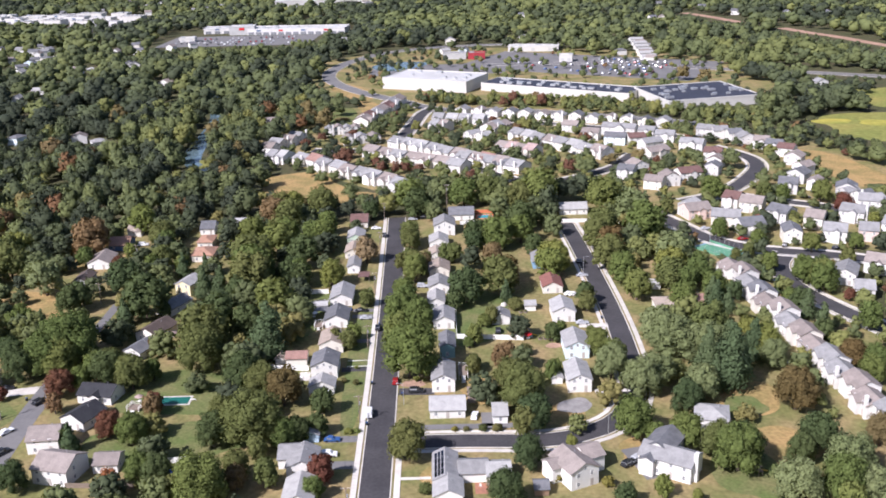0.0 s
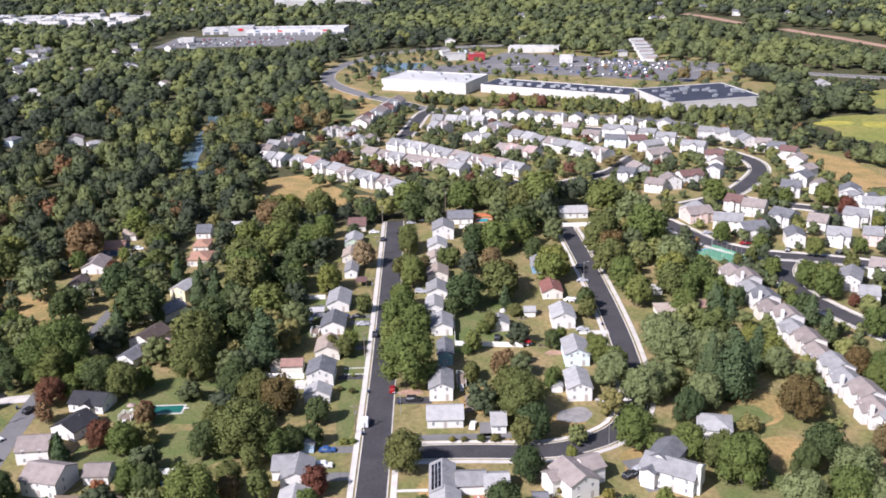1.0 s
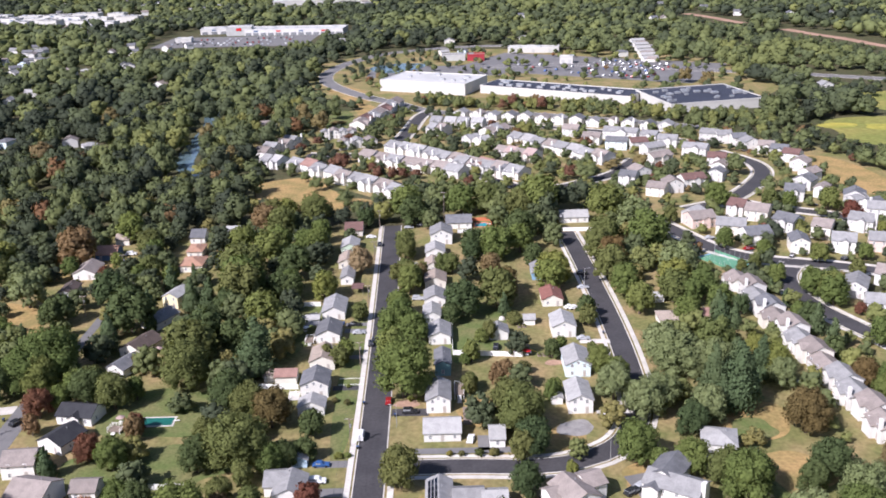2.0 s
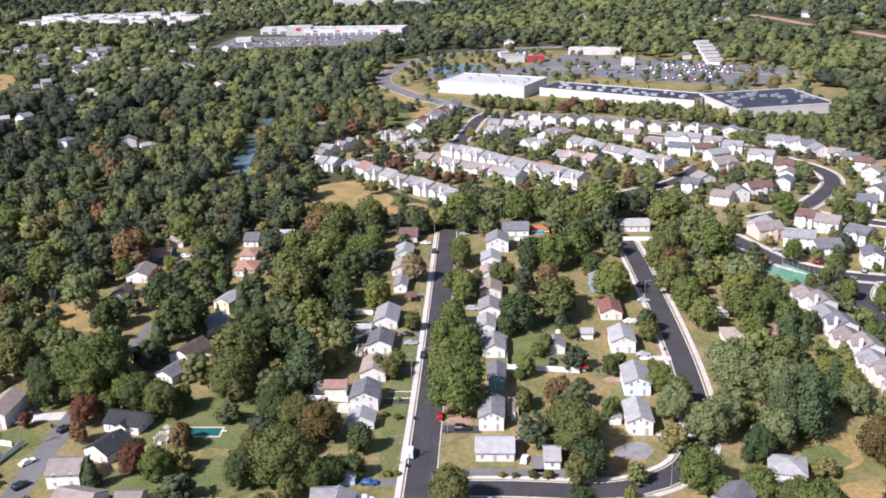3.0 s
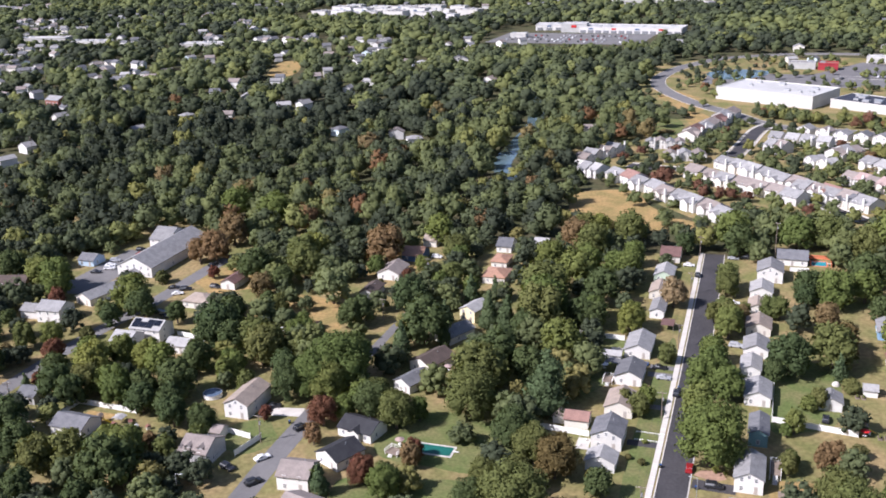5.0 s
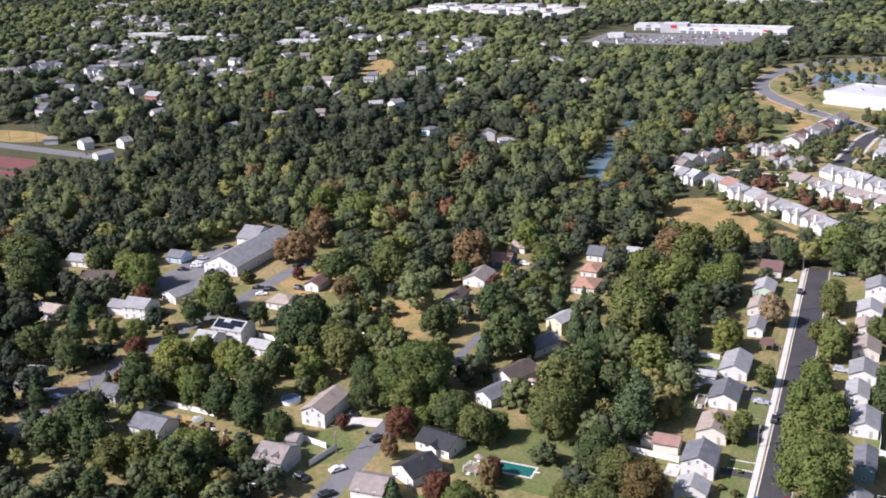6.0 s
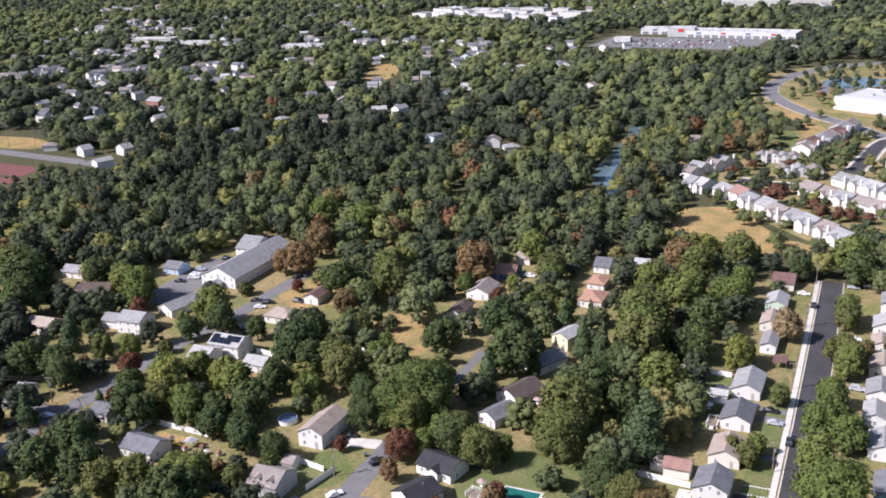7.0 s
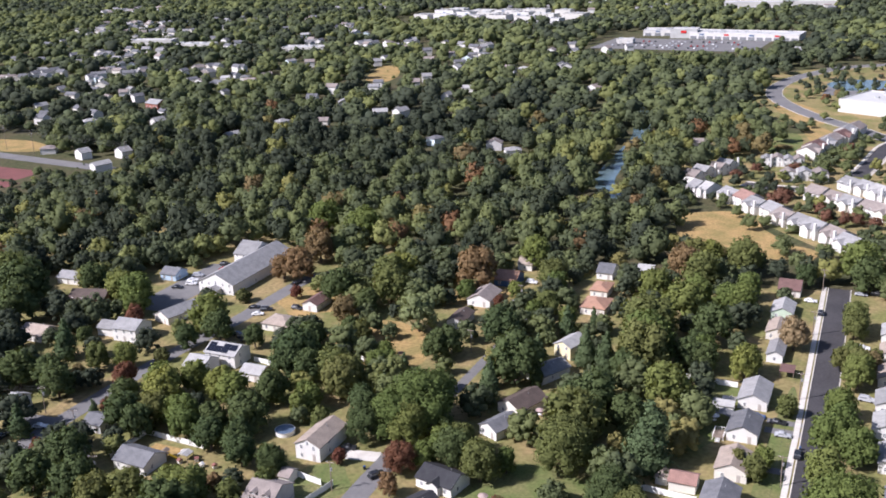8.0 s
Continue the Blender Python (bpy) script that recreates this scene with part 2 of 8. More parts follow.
def block(bm, x0, x1, y0, y1, z0, z1, bevel=0.0):
    """Adds a box to bm."""
    vs = [bm.verts.new((x, y, z)) for z in (z0, z1) for x, y in ((x0, y0), (x1, y0), (x1, y1), (x0, y1))]
    for f in ((3, 2, 1, 0), (4, 5, 6, 7), (0, 1, 5, 4), (1, 2, 6, 5), (2, 3, 7, 6), (3, 0, 4, 7)):
        bm.faces.new([vs[i] for i in f])
    if bevel:
        bmesh.ops.bevel(bm, geom=list(bm.edges), offset=bevel, segments=1, affect="EDGES")
    return bm


def boxed(x0, x1, y0, y1, z0, z1, bevel=0.0):
    return block(bmesh.new(), x0, x1, y0, y1, z0, z1, bevel)


def prism(outline, y0, y1):
    """A solid from an outline in x, z, drawn out from y0 to y1."""
    bm = bmesh.new()
    a, b = ([bm.verts.new((x, y, z)) for x, z in outline] for y in (y0, y1))
    bm.faces.new(a)
    bm.faces.new(b[::-1])
    n = len(outline)
    for i in range(n):
        bm.faces.new((a[i], b[i], b[(i + 1) % n], a[(i + 1) % n]))
    bmesh.ops.recalc_face_normals(bm, faces=list(bm.faces))
    return bm


def tube(bm, a, b, ra, rb, n=8):
    """Adds a tapered round bar from a to b."""
    a, b = Vector(a), Vector(b)
    q = (b - a).to_track_quat("Z", "Y")
    rings = [[bm.verts.new(p + q @ Vector((r * math.cos(k * math.tau / n), r * math.sin(k * math.tau / n), 0))) for k in range(n)] for p, r in ((a, ra), (b, rb))]
    for k in range(n):
        bm.faces.new((rings[0][k], rings[0][(k + 1) % n], rings[1][(k + 1) % n], rings[1][k]))
    bm.faces.new(rings[1])
    bm.faces.new(rings[0][::-1])
    return bm


def thing(name, m, label, category, group="", kind=""):
    ob = new(name)
    ob.matrix_basis = m
    return tagged(ob, label, category, group, kind)


SHARED = {}
ROADS = []
LIFT = [0.03]          # each carriageway lies a little above the last, so that crossings stay clean


def shared(key, make, material):
    """A mesh that alike pieces share, made once."""
    if key not in SHARED:
        me = bpy.data.meshes.new(key[0])
        bm = make()
        bm.to_mesh(me)
        bm.free()
        me.materials.append(material)
        SHARED[key] = me
    return SHARED[key]


def glide(points, step=4.0):
    """Points along a smooth line through the given ones."""
    p = [Vector(q) for q in points]
    p = [2 * p[0] - p[1], *p, 2 * p[-1] - p[-2]]
    out = []
    for a, b, c, d in zip(p, p[1:], p[2:], p[3:]):
        n = max(2, int((c - b).length / step))
        for k in range(n):
            s = k / n
            out.append(0.5 * (2 * b + (c - a) * s + (2 * a - 5 * b + 4 * c - d) * s * s + (3 * b - a - 3 * c + d) * s ** 3))
    return [*out, p[-2]]


def ribbon(points, left, right, z0, z1, step=4.0):
    """A slab along a line, from left to right of it (metres, right positive)."""
    line = glide(points, step)
    bm = bmesh.new()
    rows = []
    for i, q in enumerate(line):
        d = (line[min(i + 1, len(line) - 1)] - line[max(i - 1, 0)]).normalized()
        side = Vector((d.y, -d.x))
        a, b = q + side * left, q + side * right
        rows.append([bm.verts.new((*p, z)) for p, z in ((a, z0), (a, z1), (b, z1), (b, z0))])
    for r, s in zip(rows, rows[1:]):
        for k in range(3):
            bm.faces.new((r[k], s[k], s[k + 1], r[k + 1]))
    bmesh.ops.recalc_face_normals(bm, faces=list(bm.faces))
    return bm


def street(name, points, width, label, material=None, kerbs=True, walk_left=0.0, walk_right=0.0, verge=0.0, slabs=False):
    """A carriageway with kerbs and, where asked, pavements beyond a verge."""
    h = width / 2
    LIFT[0] += 0.004
    ROADS.append((points, width))
    tagged(part(name, ribbon(points, -h, h, -0.02, LIFT[0]), material or ASPHALT), label, "road", kind="structure")
    for side, w in ((-1, walk_left), (1, walk_right)):
        lo, hi = sorted((side * h, side * (h + 0.3)))
        if kerbs:
            tagged(part("kerb", ribbon(points, lo, hi, -0.02, 0.16), CONCRETE), "pale concrete kerb along the carriageway", "kerb", kind="structure")
        if w:
            lo, hi = sorted((side * (h + 0.32 + verge), side * (h + 0.32 + verge + w)))
            tagged(part("pavement", ribbon(points, lo, hi, -0.02, 0.15), CONCRETE), "pale concrete pavement beside the street", "pavement", kind="structure")


def patch(name, x, y, rx, ry, rot, material, z, label, category, wobble=0.12, n=40, kind="structure"):
    """A flat, uneven-edged area of ground cover."""
    bm = bmesh.new()
    r = random.Random(round(x * 7 + y))
    ph = [r.uniform(0, 6.3) for _ in range(4)]
    vs = []
    for k in range(n):
        a = k * math.tau / n
        s = 1 + wobble * (math.sin(2 * a + ph[0]) * 0.5 + math.sin(3 * a + ph[1]) * 0.4 + math.sin(5 * a + ph[2]) * 0.3)
        vs.append(bm.verts.new((rx * s * math.cos(a), ry * s * math.sin(a), 0)))
    bm.faces.new(vs)
    ob = part(name, bm, material, m=pose(x, y, z, 0, 0, rot))
    return tagged(ob, label, category, kind=kind)


def plot(name, x0, y0, x1, y1, width, material, z, label, category="driveway"):
    """A straight paved strip from one point to another."""
    a, b = Vector((x0, y0)), Vector((x1, y1))
    rot = math.degrees(math.atan2(b.y - a.y, b.x - a.x))
    ob = part(name, boxed(0, (b - a).length, -width / 2, width / 2, -0.02, z), material, m=pose(x0, y0, 0, 0, 0, rot))
    return tagged(ob, label, category, kind="structure")


# ---- houses ----
def window(parent, x, y, z, w=0.8, h=1.1, turn=0.0):
    """A white frame with a sill and a glass pane, on a wall that faces -y when turn is 0."""
    def frame_mesh():
        bm = bmesh.new()
        block(bm, -w / 2 - 0.09, -w / 2, -0.05, 0.02, -0.09, h + 0.09)
        block(bm, w / 2, w / 2 + 0.09, -0.05, 0.02, -0.09, h + 0.09)
        block(bm, -w / 2, w / 2, -0.05, 0.02, h, h + 0.09)
        block(bm, -w / 2, w / 2, -0.09, 0.02, -0.09, 0)
        block(bm, -w / 2, w / 2, -0.04, 0.02, h / 2 - 0.03, h / 2 + 0.03)
        return bm
    ob = part("window", shared(("window", w, h), frame_mesh, VINYL), None, parent, m=pose(x, y, z, 0, 0, turn))
    part("pane", shared(("pane", w, h), lambda: boxed(-w / 2, w / 2, -0.025, -0.005, 0, h), PANE), None, ob)
    return ob


def shell(parent, w, d, eave, kind, wall, roof, x=0.0, y=0.0, pitch=0.48, over=0.4):
    """Walls and roof of one block whose front wall starts at y. kind: gy gable to the front, gx eave to the front, hip."""
    th = 0.2
    if kind == "gx":
        rise = d / 2 * pitch
        wb = prism([(0, 0), (d, 0), (d, eave), (d / 2, eave + rise), (0, eave)], -w / 2, w / 2)
        wb.transform(Matrix.Translation((x, y, 0)) @ Matrix.Rotation(math.pi / 2, 4, "Z"))
        e = over
        rb = prism([(-e, eave - e * pitch + 0.02), (d / 2, eave + rise + 0.02), (d + e, eave - e * pitch + 0.02), (d + e, eave - e * pitch + 0.02 + th), (d / 2, eave + rise + 0.02 + th), (-e, eave - e * pitch + 0.02 + th)], -w / 2 - 0.3, w / 2 + 0.3)
        rb.transform(Matrix.Translation((x, y, 0)) @ Matrix.Rotation(math.pi / 2, 4, "Z"))
    elif kind == "gy":
        rise = w / 2 * pitch
        wb = prism([(-w / 2, 0), (w / 2, 0), (w / 2, eave), (0, eave + rise), (-w / 2, eave)], 0, d)
        wb.transform(Matrix.Translation((x, y, 0)))
        e = over
        rb = prism([(-w / 2 - e, eave - e * pitch + 0.02), (0, eave + rise + 0.02), (w / 2 + e, eave - e * pitch + 0.02), (w / 2 + e, eave - e * pitch + 0.02 + th), (0, eave + rise + 0.02 + th), (-w / 2 - e, eave - e * pitch + 0.02 + th)], -0.3, d + 0.3)
        rb.transform(Matrix.Translation((x, y, 0)))
    else:
        wb = boxed(x - w / 2, x + w / 2, y, y + d, 0, eave)
        s = min(w, d) / 2
        rise = s * 0.45
        rb = bmesh.new()
        lo = [rb.verts.new(p) for p in ((x - w / 2 - over, y - over, eave), (x + w / 2 + over, y - over, eave), (x + w / 2 + over, y + d + over, eave), (x - w / 2 - over, y + d + over, eave))]
        hi = [rb.verts.new((p.co.x, p.co.y, eave + 0.18)) for p in lo]
        if w >= d:
            top = [rb.verts.new((x - w / 2 + s, y + d / 2, eave + rise)), rb.verts.new((x + w / 2 - s + 0.01, y + d / 2, eave + rise))]
            sides = ((hi[0], hi[1], top[1], top[0]), (hi[1], hi[2], top[1]), (hi[2], hi[3], top[0], top[1]), (hi[3], hi[0], top[0]))
        else:
            top = [rb.verts.new((x, y + s, eave + rise)), rb.verts.new((x, y + d - s, eave + rise))]
            sides = ((hi[0], hi[1], top[0]), (hi[1], hi[2], top[1], top[0]), (hi[2], hi[3], top[1]), (hi[3], hi[0], top[0], top[1]))
        rb.faces.new(lo[::-1])
        for k in range(4):
            rb.faces.new((lo[k], lo[(k + 1) % 4], hi[(k + 1) % 4], hi[k]))
        for f in sides:
            rb.faces.new(f)
    part("wall", wb, WALL[wall], parent)
    part("roof", rb, ROOF[roof], parent)
    return rise


FOOT = []          # footprints, to keep trees off the houses: x, y, radius


def house(x, y, rot, w, d, eave, kind, wall, roof, label, group, wings=(), extras=(), category="house", fine=True):
    """A house whose front wall's middle stands at x, y and faces -y before the turn rot."""
    m = pose(x, y, 0, 0, 0, rot)
    name = category.replace(" ", "_")
    h = thing(name, m, label, category, group)
    c = m @ Vector((0, d / 2, 0))
    FOOT.append((c.x, c.y, max(w, d) / 2 + 1.0))
    rise = shell(h, w, d, eave, kind, wall, roof)
    for wx, wy, ww, wd, we, wk, wr in wings:
        shell(h, ww, wd, we, wk, wall, wr, wx, wy)
        c = m @ Vector((wx, wy + wd / 2, 0))
        FOOT.append((c.x, c.y, max(ww, wd) / 2 + 1.0))
    if fine:
        floors = (0.9,) if eave < 4 else (0.8, 3.3)
        n = max(1, int(w / 3.2))
        for z in floors:
            for k in range(n):
                wx = (k + 0.5) * w / n - w / 2
                if z < 1 and k == n // 2 and w > 6:
                    part("door", shared(("door",), lambda: boxed(-0.45, 0.45, -0.05, 0.03, 0.0, 2.03), DOOR), None, h, "painted front door", pose(wx, 0, 0.12))
                else:
                    window(h, wx, 0, z)
            if z + 1.4 < eave + 0.3:
                window(h, w / 2, d * 0.35, z, turn=90)
                window(h, -w / 2, d * 0.6, z, turn=-90)
        if kind == "gy" and rise > 1.6 and eave >= 3.2:
            window(h, 0, 0, eave + 0.15, 0.7, 0.9)
        ridge = eave + rise
        px, py = (w * 0.12, d * 0.62) if kind == "gy" else (w * 0.2, d * 0.6)
        vent = bmesh.new()
        part("vent_pipe", tube(vent, (px, py, eave), (px, py, ridge + 0.35), 0.09, 0.09, 6), STEEL, h)
    if "chimney" in extras:
        part("chimney", boxed(w / 2, w / 2 + 1.1, d * 0.2, d * 0.2 + 1.5, 0, eave + rise + 1.2, 0.04), WALL[wall], h, "tall clad chimney")
    if "dormer" in extras:
        if kind == "gy":
            shell(h, 2.6, w * 0.42, eave + rise * 0.75, "gx", wall, roof, 0, d * 0.55, 0.3, 0.2)
        else:
            for k in (-1, 1):
                shell(h, 1.8, d * 0.4, eave + rise * 0.45, "gy", wall, roof, k * w * 0.22, d * 0.1, 0.5, 0.15)
    if "porch" in extras:
        shell(h, 5.0, 3.2, 2.4, "gy", wall, roof, 0, -3.2, 0.4, 0.3)
    if "gable" in extras:
        shell(h, w * 0.3, d * 0.5, eave, "gy", wall, roof, w * 0.05, -1.2, 0.6, 0.3)
    if "solar" in extras or "solar2" in extras:
        slope = math.degrees(math.atan(0.48))
        for i in range(4):
            for k in range(3):
                me = shared(("solar_panel",), lambda: boxed(-0.82, 0.82, -0.5, 0.5, 0.06, 0.11), SOLAR)
                if kind == "gy":
                    u = w / 2 * (0.22 + 0.28 * k)
                    mm = pose(-u, d * 0.14 + i * d * 0.22, eave + rise - u * 0.48 + 0.22, 0, -slope, 0) @ Matrix.Diagonal((w / 15, d * 0.2, 1, 1))
                else:
                    u = d / 2 * (0.24 + 0.27 * k)
                    mm = pose(-w * 0.36 + i * w * 0.235, d / 2 - u, eave + rise - u * 0.48 + 0.22, slope, 0, 0) @ Matrix.Diagonal((w * 0.135, d / 7, 1, 1))
                    if (i, k) in ((1, 0), (3, 2)):
                        continue
                part("solar_panel", me, None, h, m=mm)
    if "garage" in extras:
        part("garage_door", shared(("garage_door",), lambda: boxed(-1.3, 1.3, -0.06, 0.03, 0.05, 2.2), VINYL), None, h, m=pose(-w * 0.22, 0, 0))
    return h


def terrace(x0, y0, x1, y1, n, kind, roofs, label, group, depth=10.8, eave=4.1, fill=0.98, stagger=1.3, lift=0.0):
    """A row of attached town houses along a line; each unit steps a little forward or back."""
    a, b = Vector((x0, y0)), Vector((x1, y1))
    step = (b - a) / n
    depth = 8.6 if kind == "gy" else depth
    rot = math.degrees(math.atan2(step.y, step.x))
    side = Vector((-step.y, step.x)).normalized()
    r = random.Random(round(x0 * 3 + y0))
    for k in range(n):
        p = a + step * (k + 0.5) + side * (stagger * (k % 2) + r.uniform(-0.4, 0.4))
        wall = r.choice(("pearl", "white", "white", "cream", "pearl", "white", "cream"))
        rf = roofs[k % len(roofs)]
        wide = step.length * fill
        e = eave + r.choice((0, 0.5, 0, -0.3)) + lift * (k % 2)
        h = house(p.x, p.y, rot, wide, depth, e, kind, wall, rf, label % (NAMES[rf],), group, category="town house", fine=False)
        for wx in (-wide * 0.25, wide * 0.25):
            window(h, wx, 0, 3.3, 1.0, 1.3)
        window(h, -wide * 0.25, 0, 0.8, 1.4, 1.4)
        part("door", shared(("door",), lambda: boxed(-0.45, 0.45, -0.05, 0.03, 0.0, 2.03), DOOR), None, h, m=pose(wide * 0.25, 0, 0.12))
        if r.random() < 0.35:
            part("chimney", boxed(wide / 2 - 1.1, wide / 2 - 0.1, -0.5, 0.4, 0, e + 3.1, 0.03), WALL["white"], h, "white clad chimney")
        if kind == "gx" and r.random() < 0.7:
            shell(h, wide * 0.5, depth * 0.5, e - 0.3, "gy", wall, rf, -wide * 0.1, -1.4, 0.6, 0.25)


NAMES = {"pale": "pale grey", "grey": "weathered grey", "slate": "slate grey", "taupe": "taupe", "brick": "red-brown", "maroon": "maroon", "rose": "pinkish", "tan": "tan"}


# ---- cars ----
def car(x, y, rot, kind, paint, group="cars on the streets", z=0.03, wheels=True):
    """A car with its own wheels and glass, nose to +x before the turn."""
    l, wd, hood, top = {"sedan": (4.6, 1.8, 0.85, 1.42), "suv": (4.7, 1.9, 1.02, 1.72), "van": (5.2, 1.95, 1.15, 2.05)}[kind]
    def body():
        if kind == "sedan":
            o = [(-l / 2, 0.3), (l / 2, 0.3), (l / 2, 0.62), (l * 0.46, 0.78), (l * 0.2, hood), (l * 0.06, top - 0.06), (0, top), (-l * 0.2, top), (-l * 0.36, hood + 0.06), (-l * 0.48, hood - 0.02), (-l / 2, 0.6)]
        elif kind == "suv":
            o = [(-l / 2, 0.34), (l / 2, 0.34), (l / 2, 0.75), (l * 0.45, 0.93), (l * 0.24, hood), (l * 0.12, top - 0.08), (l * 0.05, top), (-l * 0.4, top), (-l * 0.46, hood + 0.1), (-l / 2, 0.9)]
        else:
            o = [(-l / 2, 0.34), (l / 2, 0.34), (l / 2, 0.8), (l * 0.44, 1.0), (l * 0.34, hood), (l * 0.22, top - 0.08), (l * 0.16, top), (-l * 0.47, top), (-l / 2, top - 0.15)]
        bm = prism(o, -wd / 2, wd / 2)
        for v in bm.verts:
            if v.co.z > hood + 0.05:
                v.co.y *= 0.84
        bmesh.ops.bevel(bm, geom=list(bm.edges), offset=0.05, segments=1, affect="EDGES")
        return bm
    def glass():
        bm = bmesh.new()
        f, b = {"sedan": (0.13, -0.28), "suv": (0.17, -0.43), "van": (0.27, 0.02)}[kind]
        s = wd / 2 * 0.93
        block(bm, l * b, l * (f - 0.06), -s - 0.0, s + 0.0, hood + 0.06, top - 0.2)
        for v in bm.verts:
            if v.co.z > hood + 0.2:
                v.co.y *= 0.93
        n = len(bm.verts)
        block(bm, l * (f - 0.03), l * (f + 0.025), -s * 0.86, s * 0.86, hood + 0.07, top - 0.2)
        bm.verts.ensure_lookup_table()
        for v in bm.verts[n:]:
            if v.co.z > hood + 0.2:
                v.co.x -= l * 0.075
        return bm
    c = thing("car", pose(x, y, z, 0, 0, rot), f"{paint if paint != 'dark' else 'dark grey'} {kind if kind != 'suv' else 'sport utility car'} parked or standing on the paving", "car", group)
    part("body", shared(("body", kind, paint), body, PAINT[paint]), None, c)
    part("glass", shared(("glass", kind), glass, PANE), None, c, "tinted car windows")
    def wheel_mesh():
        return tube(bmesh.new(), (0, -0.11, 0), (0, 0.11, 0), 0.33, 0.33, 10)
    for sx in (-0.31, 0.31) if wheels else ():
        for sy in (-1, 1):
            part("wheel", shared(("wheel",), wheel_mesh, RUBBER), None, c, m=pose(sx * l, sy * (wd / 2 - 0.08), 0.33))
    return c


# ---- trees ----
def crown_arrays(seed, lobes, cards, size, shape="round", ruffle=0.5, even=0.5, core=0.78, whole=0.5):
    """Verts and faces of a unit crown (radius 1, from z 0 to about 2): uneven lobes of inner foliage with leafy clumps standing out."""
    r = np.random.RandomState(seed)
    ico = bmesh.new()
    bmesh.ops.create_icosphere(ico, subdivisions=1, radius=1)
    iv = np.array([v.co[:] for v in ico.verts])
    fi = np.array([[v.index for v in f.verts] for f in ico.faces])
    ico.free()
    if shape == "cone":
        k = np.arange(lobes) / lobes
        rad = (1 - k) * 0.62 + 0.12
        ang = r.uniform(0, 6.3, lobes)
        cen = np.stack([np.cos(ang) * rad * 0.3, np.sin(ang) * rad * 0.3, 0.25 + 2.1 * k], 1)
        sr = rad
    else:
        ang = np.arange(lobes) * 2.4 + r.uniform(0, 0.8, lobes)
        hgt = (np.arange(lobes) + r.uniform(0, 0.9, lobes)) / lobes
        out = r.uniform(0.5, 0.68, lobes) * np.sqrt(np.clip(1.08 - (hgt * 1.15 - 0.25) ** 2 * 1.2, 0.05, 1))
        cen = np.stack([np.cos(ang) * out, np.sin(ang) * out, 0.26 + hgt * 1.3], 1)
        sr = r.uniform(0.17, 0.44, lobes) * (1.35 if lobes < 8 else 1.0)
        cen[0], sr[0] = (0, 0, 0.85), 0.74
    squash = np.array([1, 1, 0.9 if shape == "round" else 0.7])
    verts, faces, nv = [], [], 0
    for c, s in zip(cen, sr):
        wob = 1 + r.uniform(-0.18, 0.12, (len(iv), 1))
        verts.append(c + iv * s * core * wob * squash)
        faces.append(fi + nv)
        nv += len(iv)
    tri = np.concatenate(faces)
    w = sr ** 2 / (sr ** 2).sum()
    pick = r.choice(lobes, cards, p=w)
    d = r.normal(size=(cards, 3))
    d /= np.linalg.norm(d, axis=1, keepdims=True)
    d[:, 2] = np.where(d[:, 2] < -0.5, -d[:, 2], d[:, 2])
    p = cen[pick] + d * sr[pick][:, None] * r.uniform(core - 0.06, 1.16, (cards, 1)) * squash
    nrm = d + r.normal(size=(cards, 3)) * ruffle
    nrm /= np.linalg.norm(nrm, axis=1, keepdims=True)
    t = np.cross(nrm, r.normal(size=(cards, 3)))
    t /= np.linalg.norm(t, axis=1, keepdims=True)
    b = np.cross(nrm, t)
    s = size * r.uniform(0.6, 1.25, (cards, 1))
    clump = np.stack([p - t * s * 0.62 - b * s * 0.3, p + t * s * 0.5 - b * s * 0.45 - nrm * s * 0.15, p + b * s * 0.7 + t * s * r.uniform(-0.4, 0.4, (cards, 1))], 1)
    # shading normals follow the rounded crown, as light on many small leaves does
    soft = np.concatenate([np.tile(iv, (lobes, 1)), np.repeat(d * even + nrm * (1.3 - even), 3, 0)])
    body = np.concatenate(verts)
    soft += (np.concatenate([body, np.repeat(p, 3, 0)]) - np.array([0, 0, 0.7])) * whole * even
    soft /= np.linalg.norm(soft, axis=1, keepdims=True)
    return body, tri, clump.reshape(-1, 3), soft


def mesh_from(name, verts, tris, material, species=None, normals=None):
    """A mesh of triangles from arrays."""
    me = bpy.data.meshes.new(name)
    me.vertices.add(len(verts))
    me.vertices.foreach_set("co", np.ascontiguousarray(verts, np.float32).ravel())
    me.loops.add(len(tris) * 3)
    me.loops.foreach_set("vertex_index", np.ascontiguousarray(tris, np.int32).ravel())
    me.polygons.add(len(tris))
    me.polygons.foreach_set("loop_start", np.arange(len(tris), dtype=np.int32) * 3)
    me.update(calc_edges=True)
    if normals is not None:
        me.polygons.foreach_set("use_smooth", np.ones(len(tris), bool))
        at = me.attributes.new("custom_normal", "FLOAT_VECTOR", "POINT")
        at.data.foreach_set("vector", np.ascontiguousarray(normals, np.float32).ravel())
    if species is not None:
        at = me.attributes.new("species", "FLOAT", "POINT")
        at.data.foreach_set("value", np.ascontiguousarray(species, np.float32))
    me.materials.append(material)
    return me


def crown_mesh(name, seed, lobes, cards, size, shape, material):
    v, t, q, n = crown_arrays(seed, lobes, cards, size, shape, 0.45, 0.55, 0.68)
    return mesh_from(name, np.concatenate([v, q]), np.concatenate([t, (len(v) + np.arange(len(q))).reshape(-1, 3)]), material, normals=n)


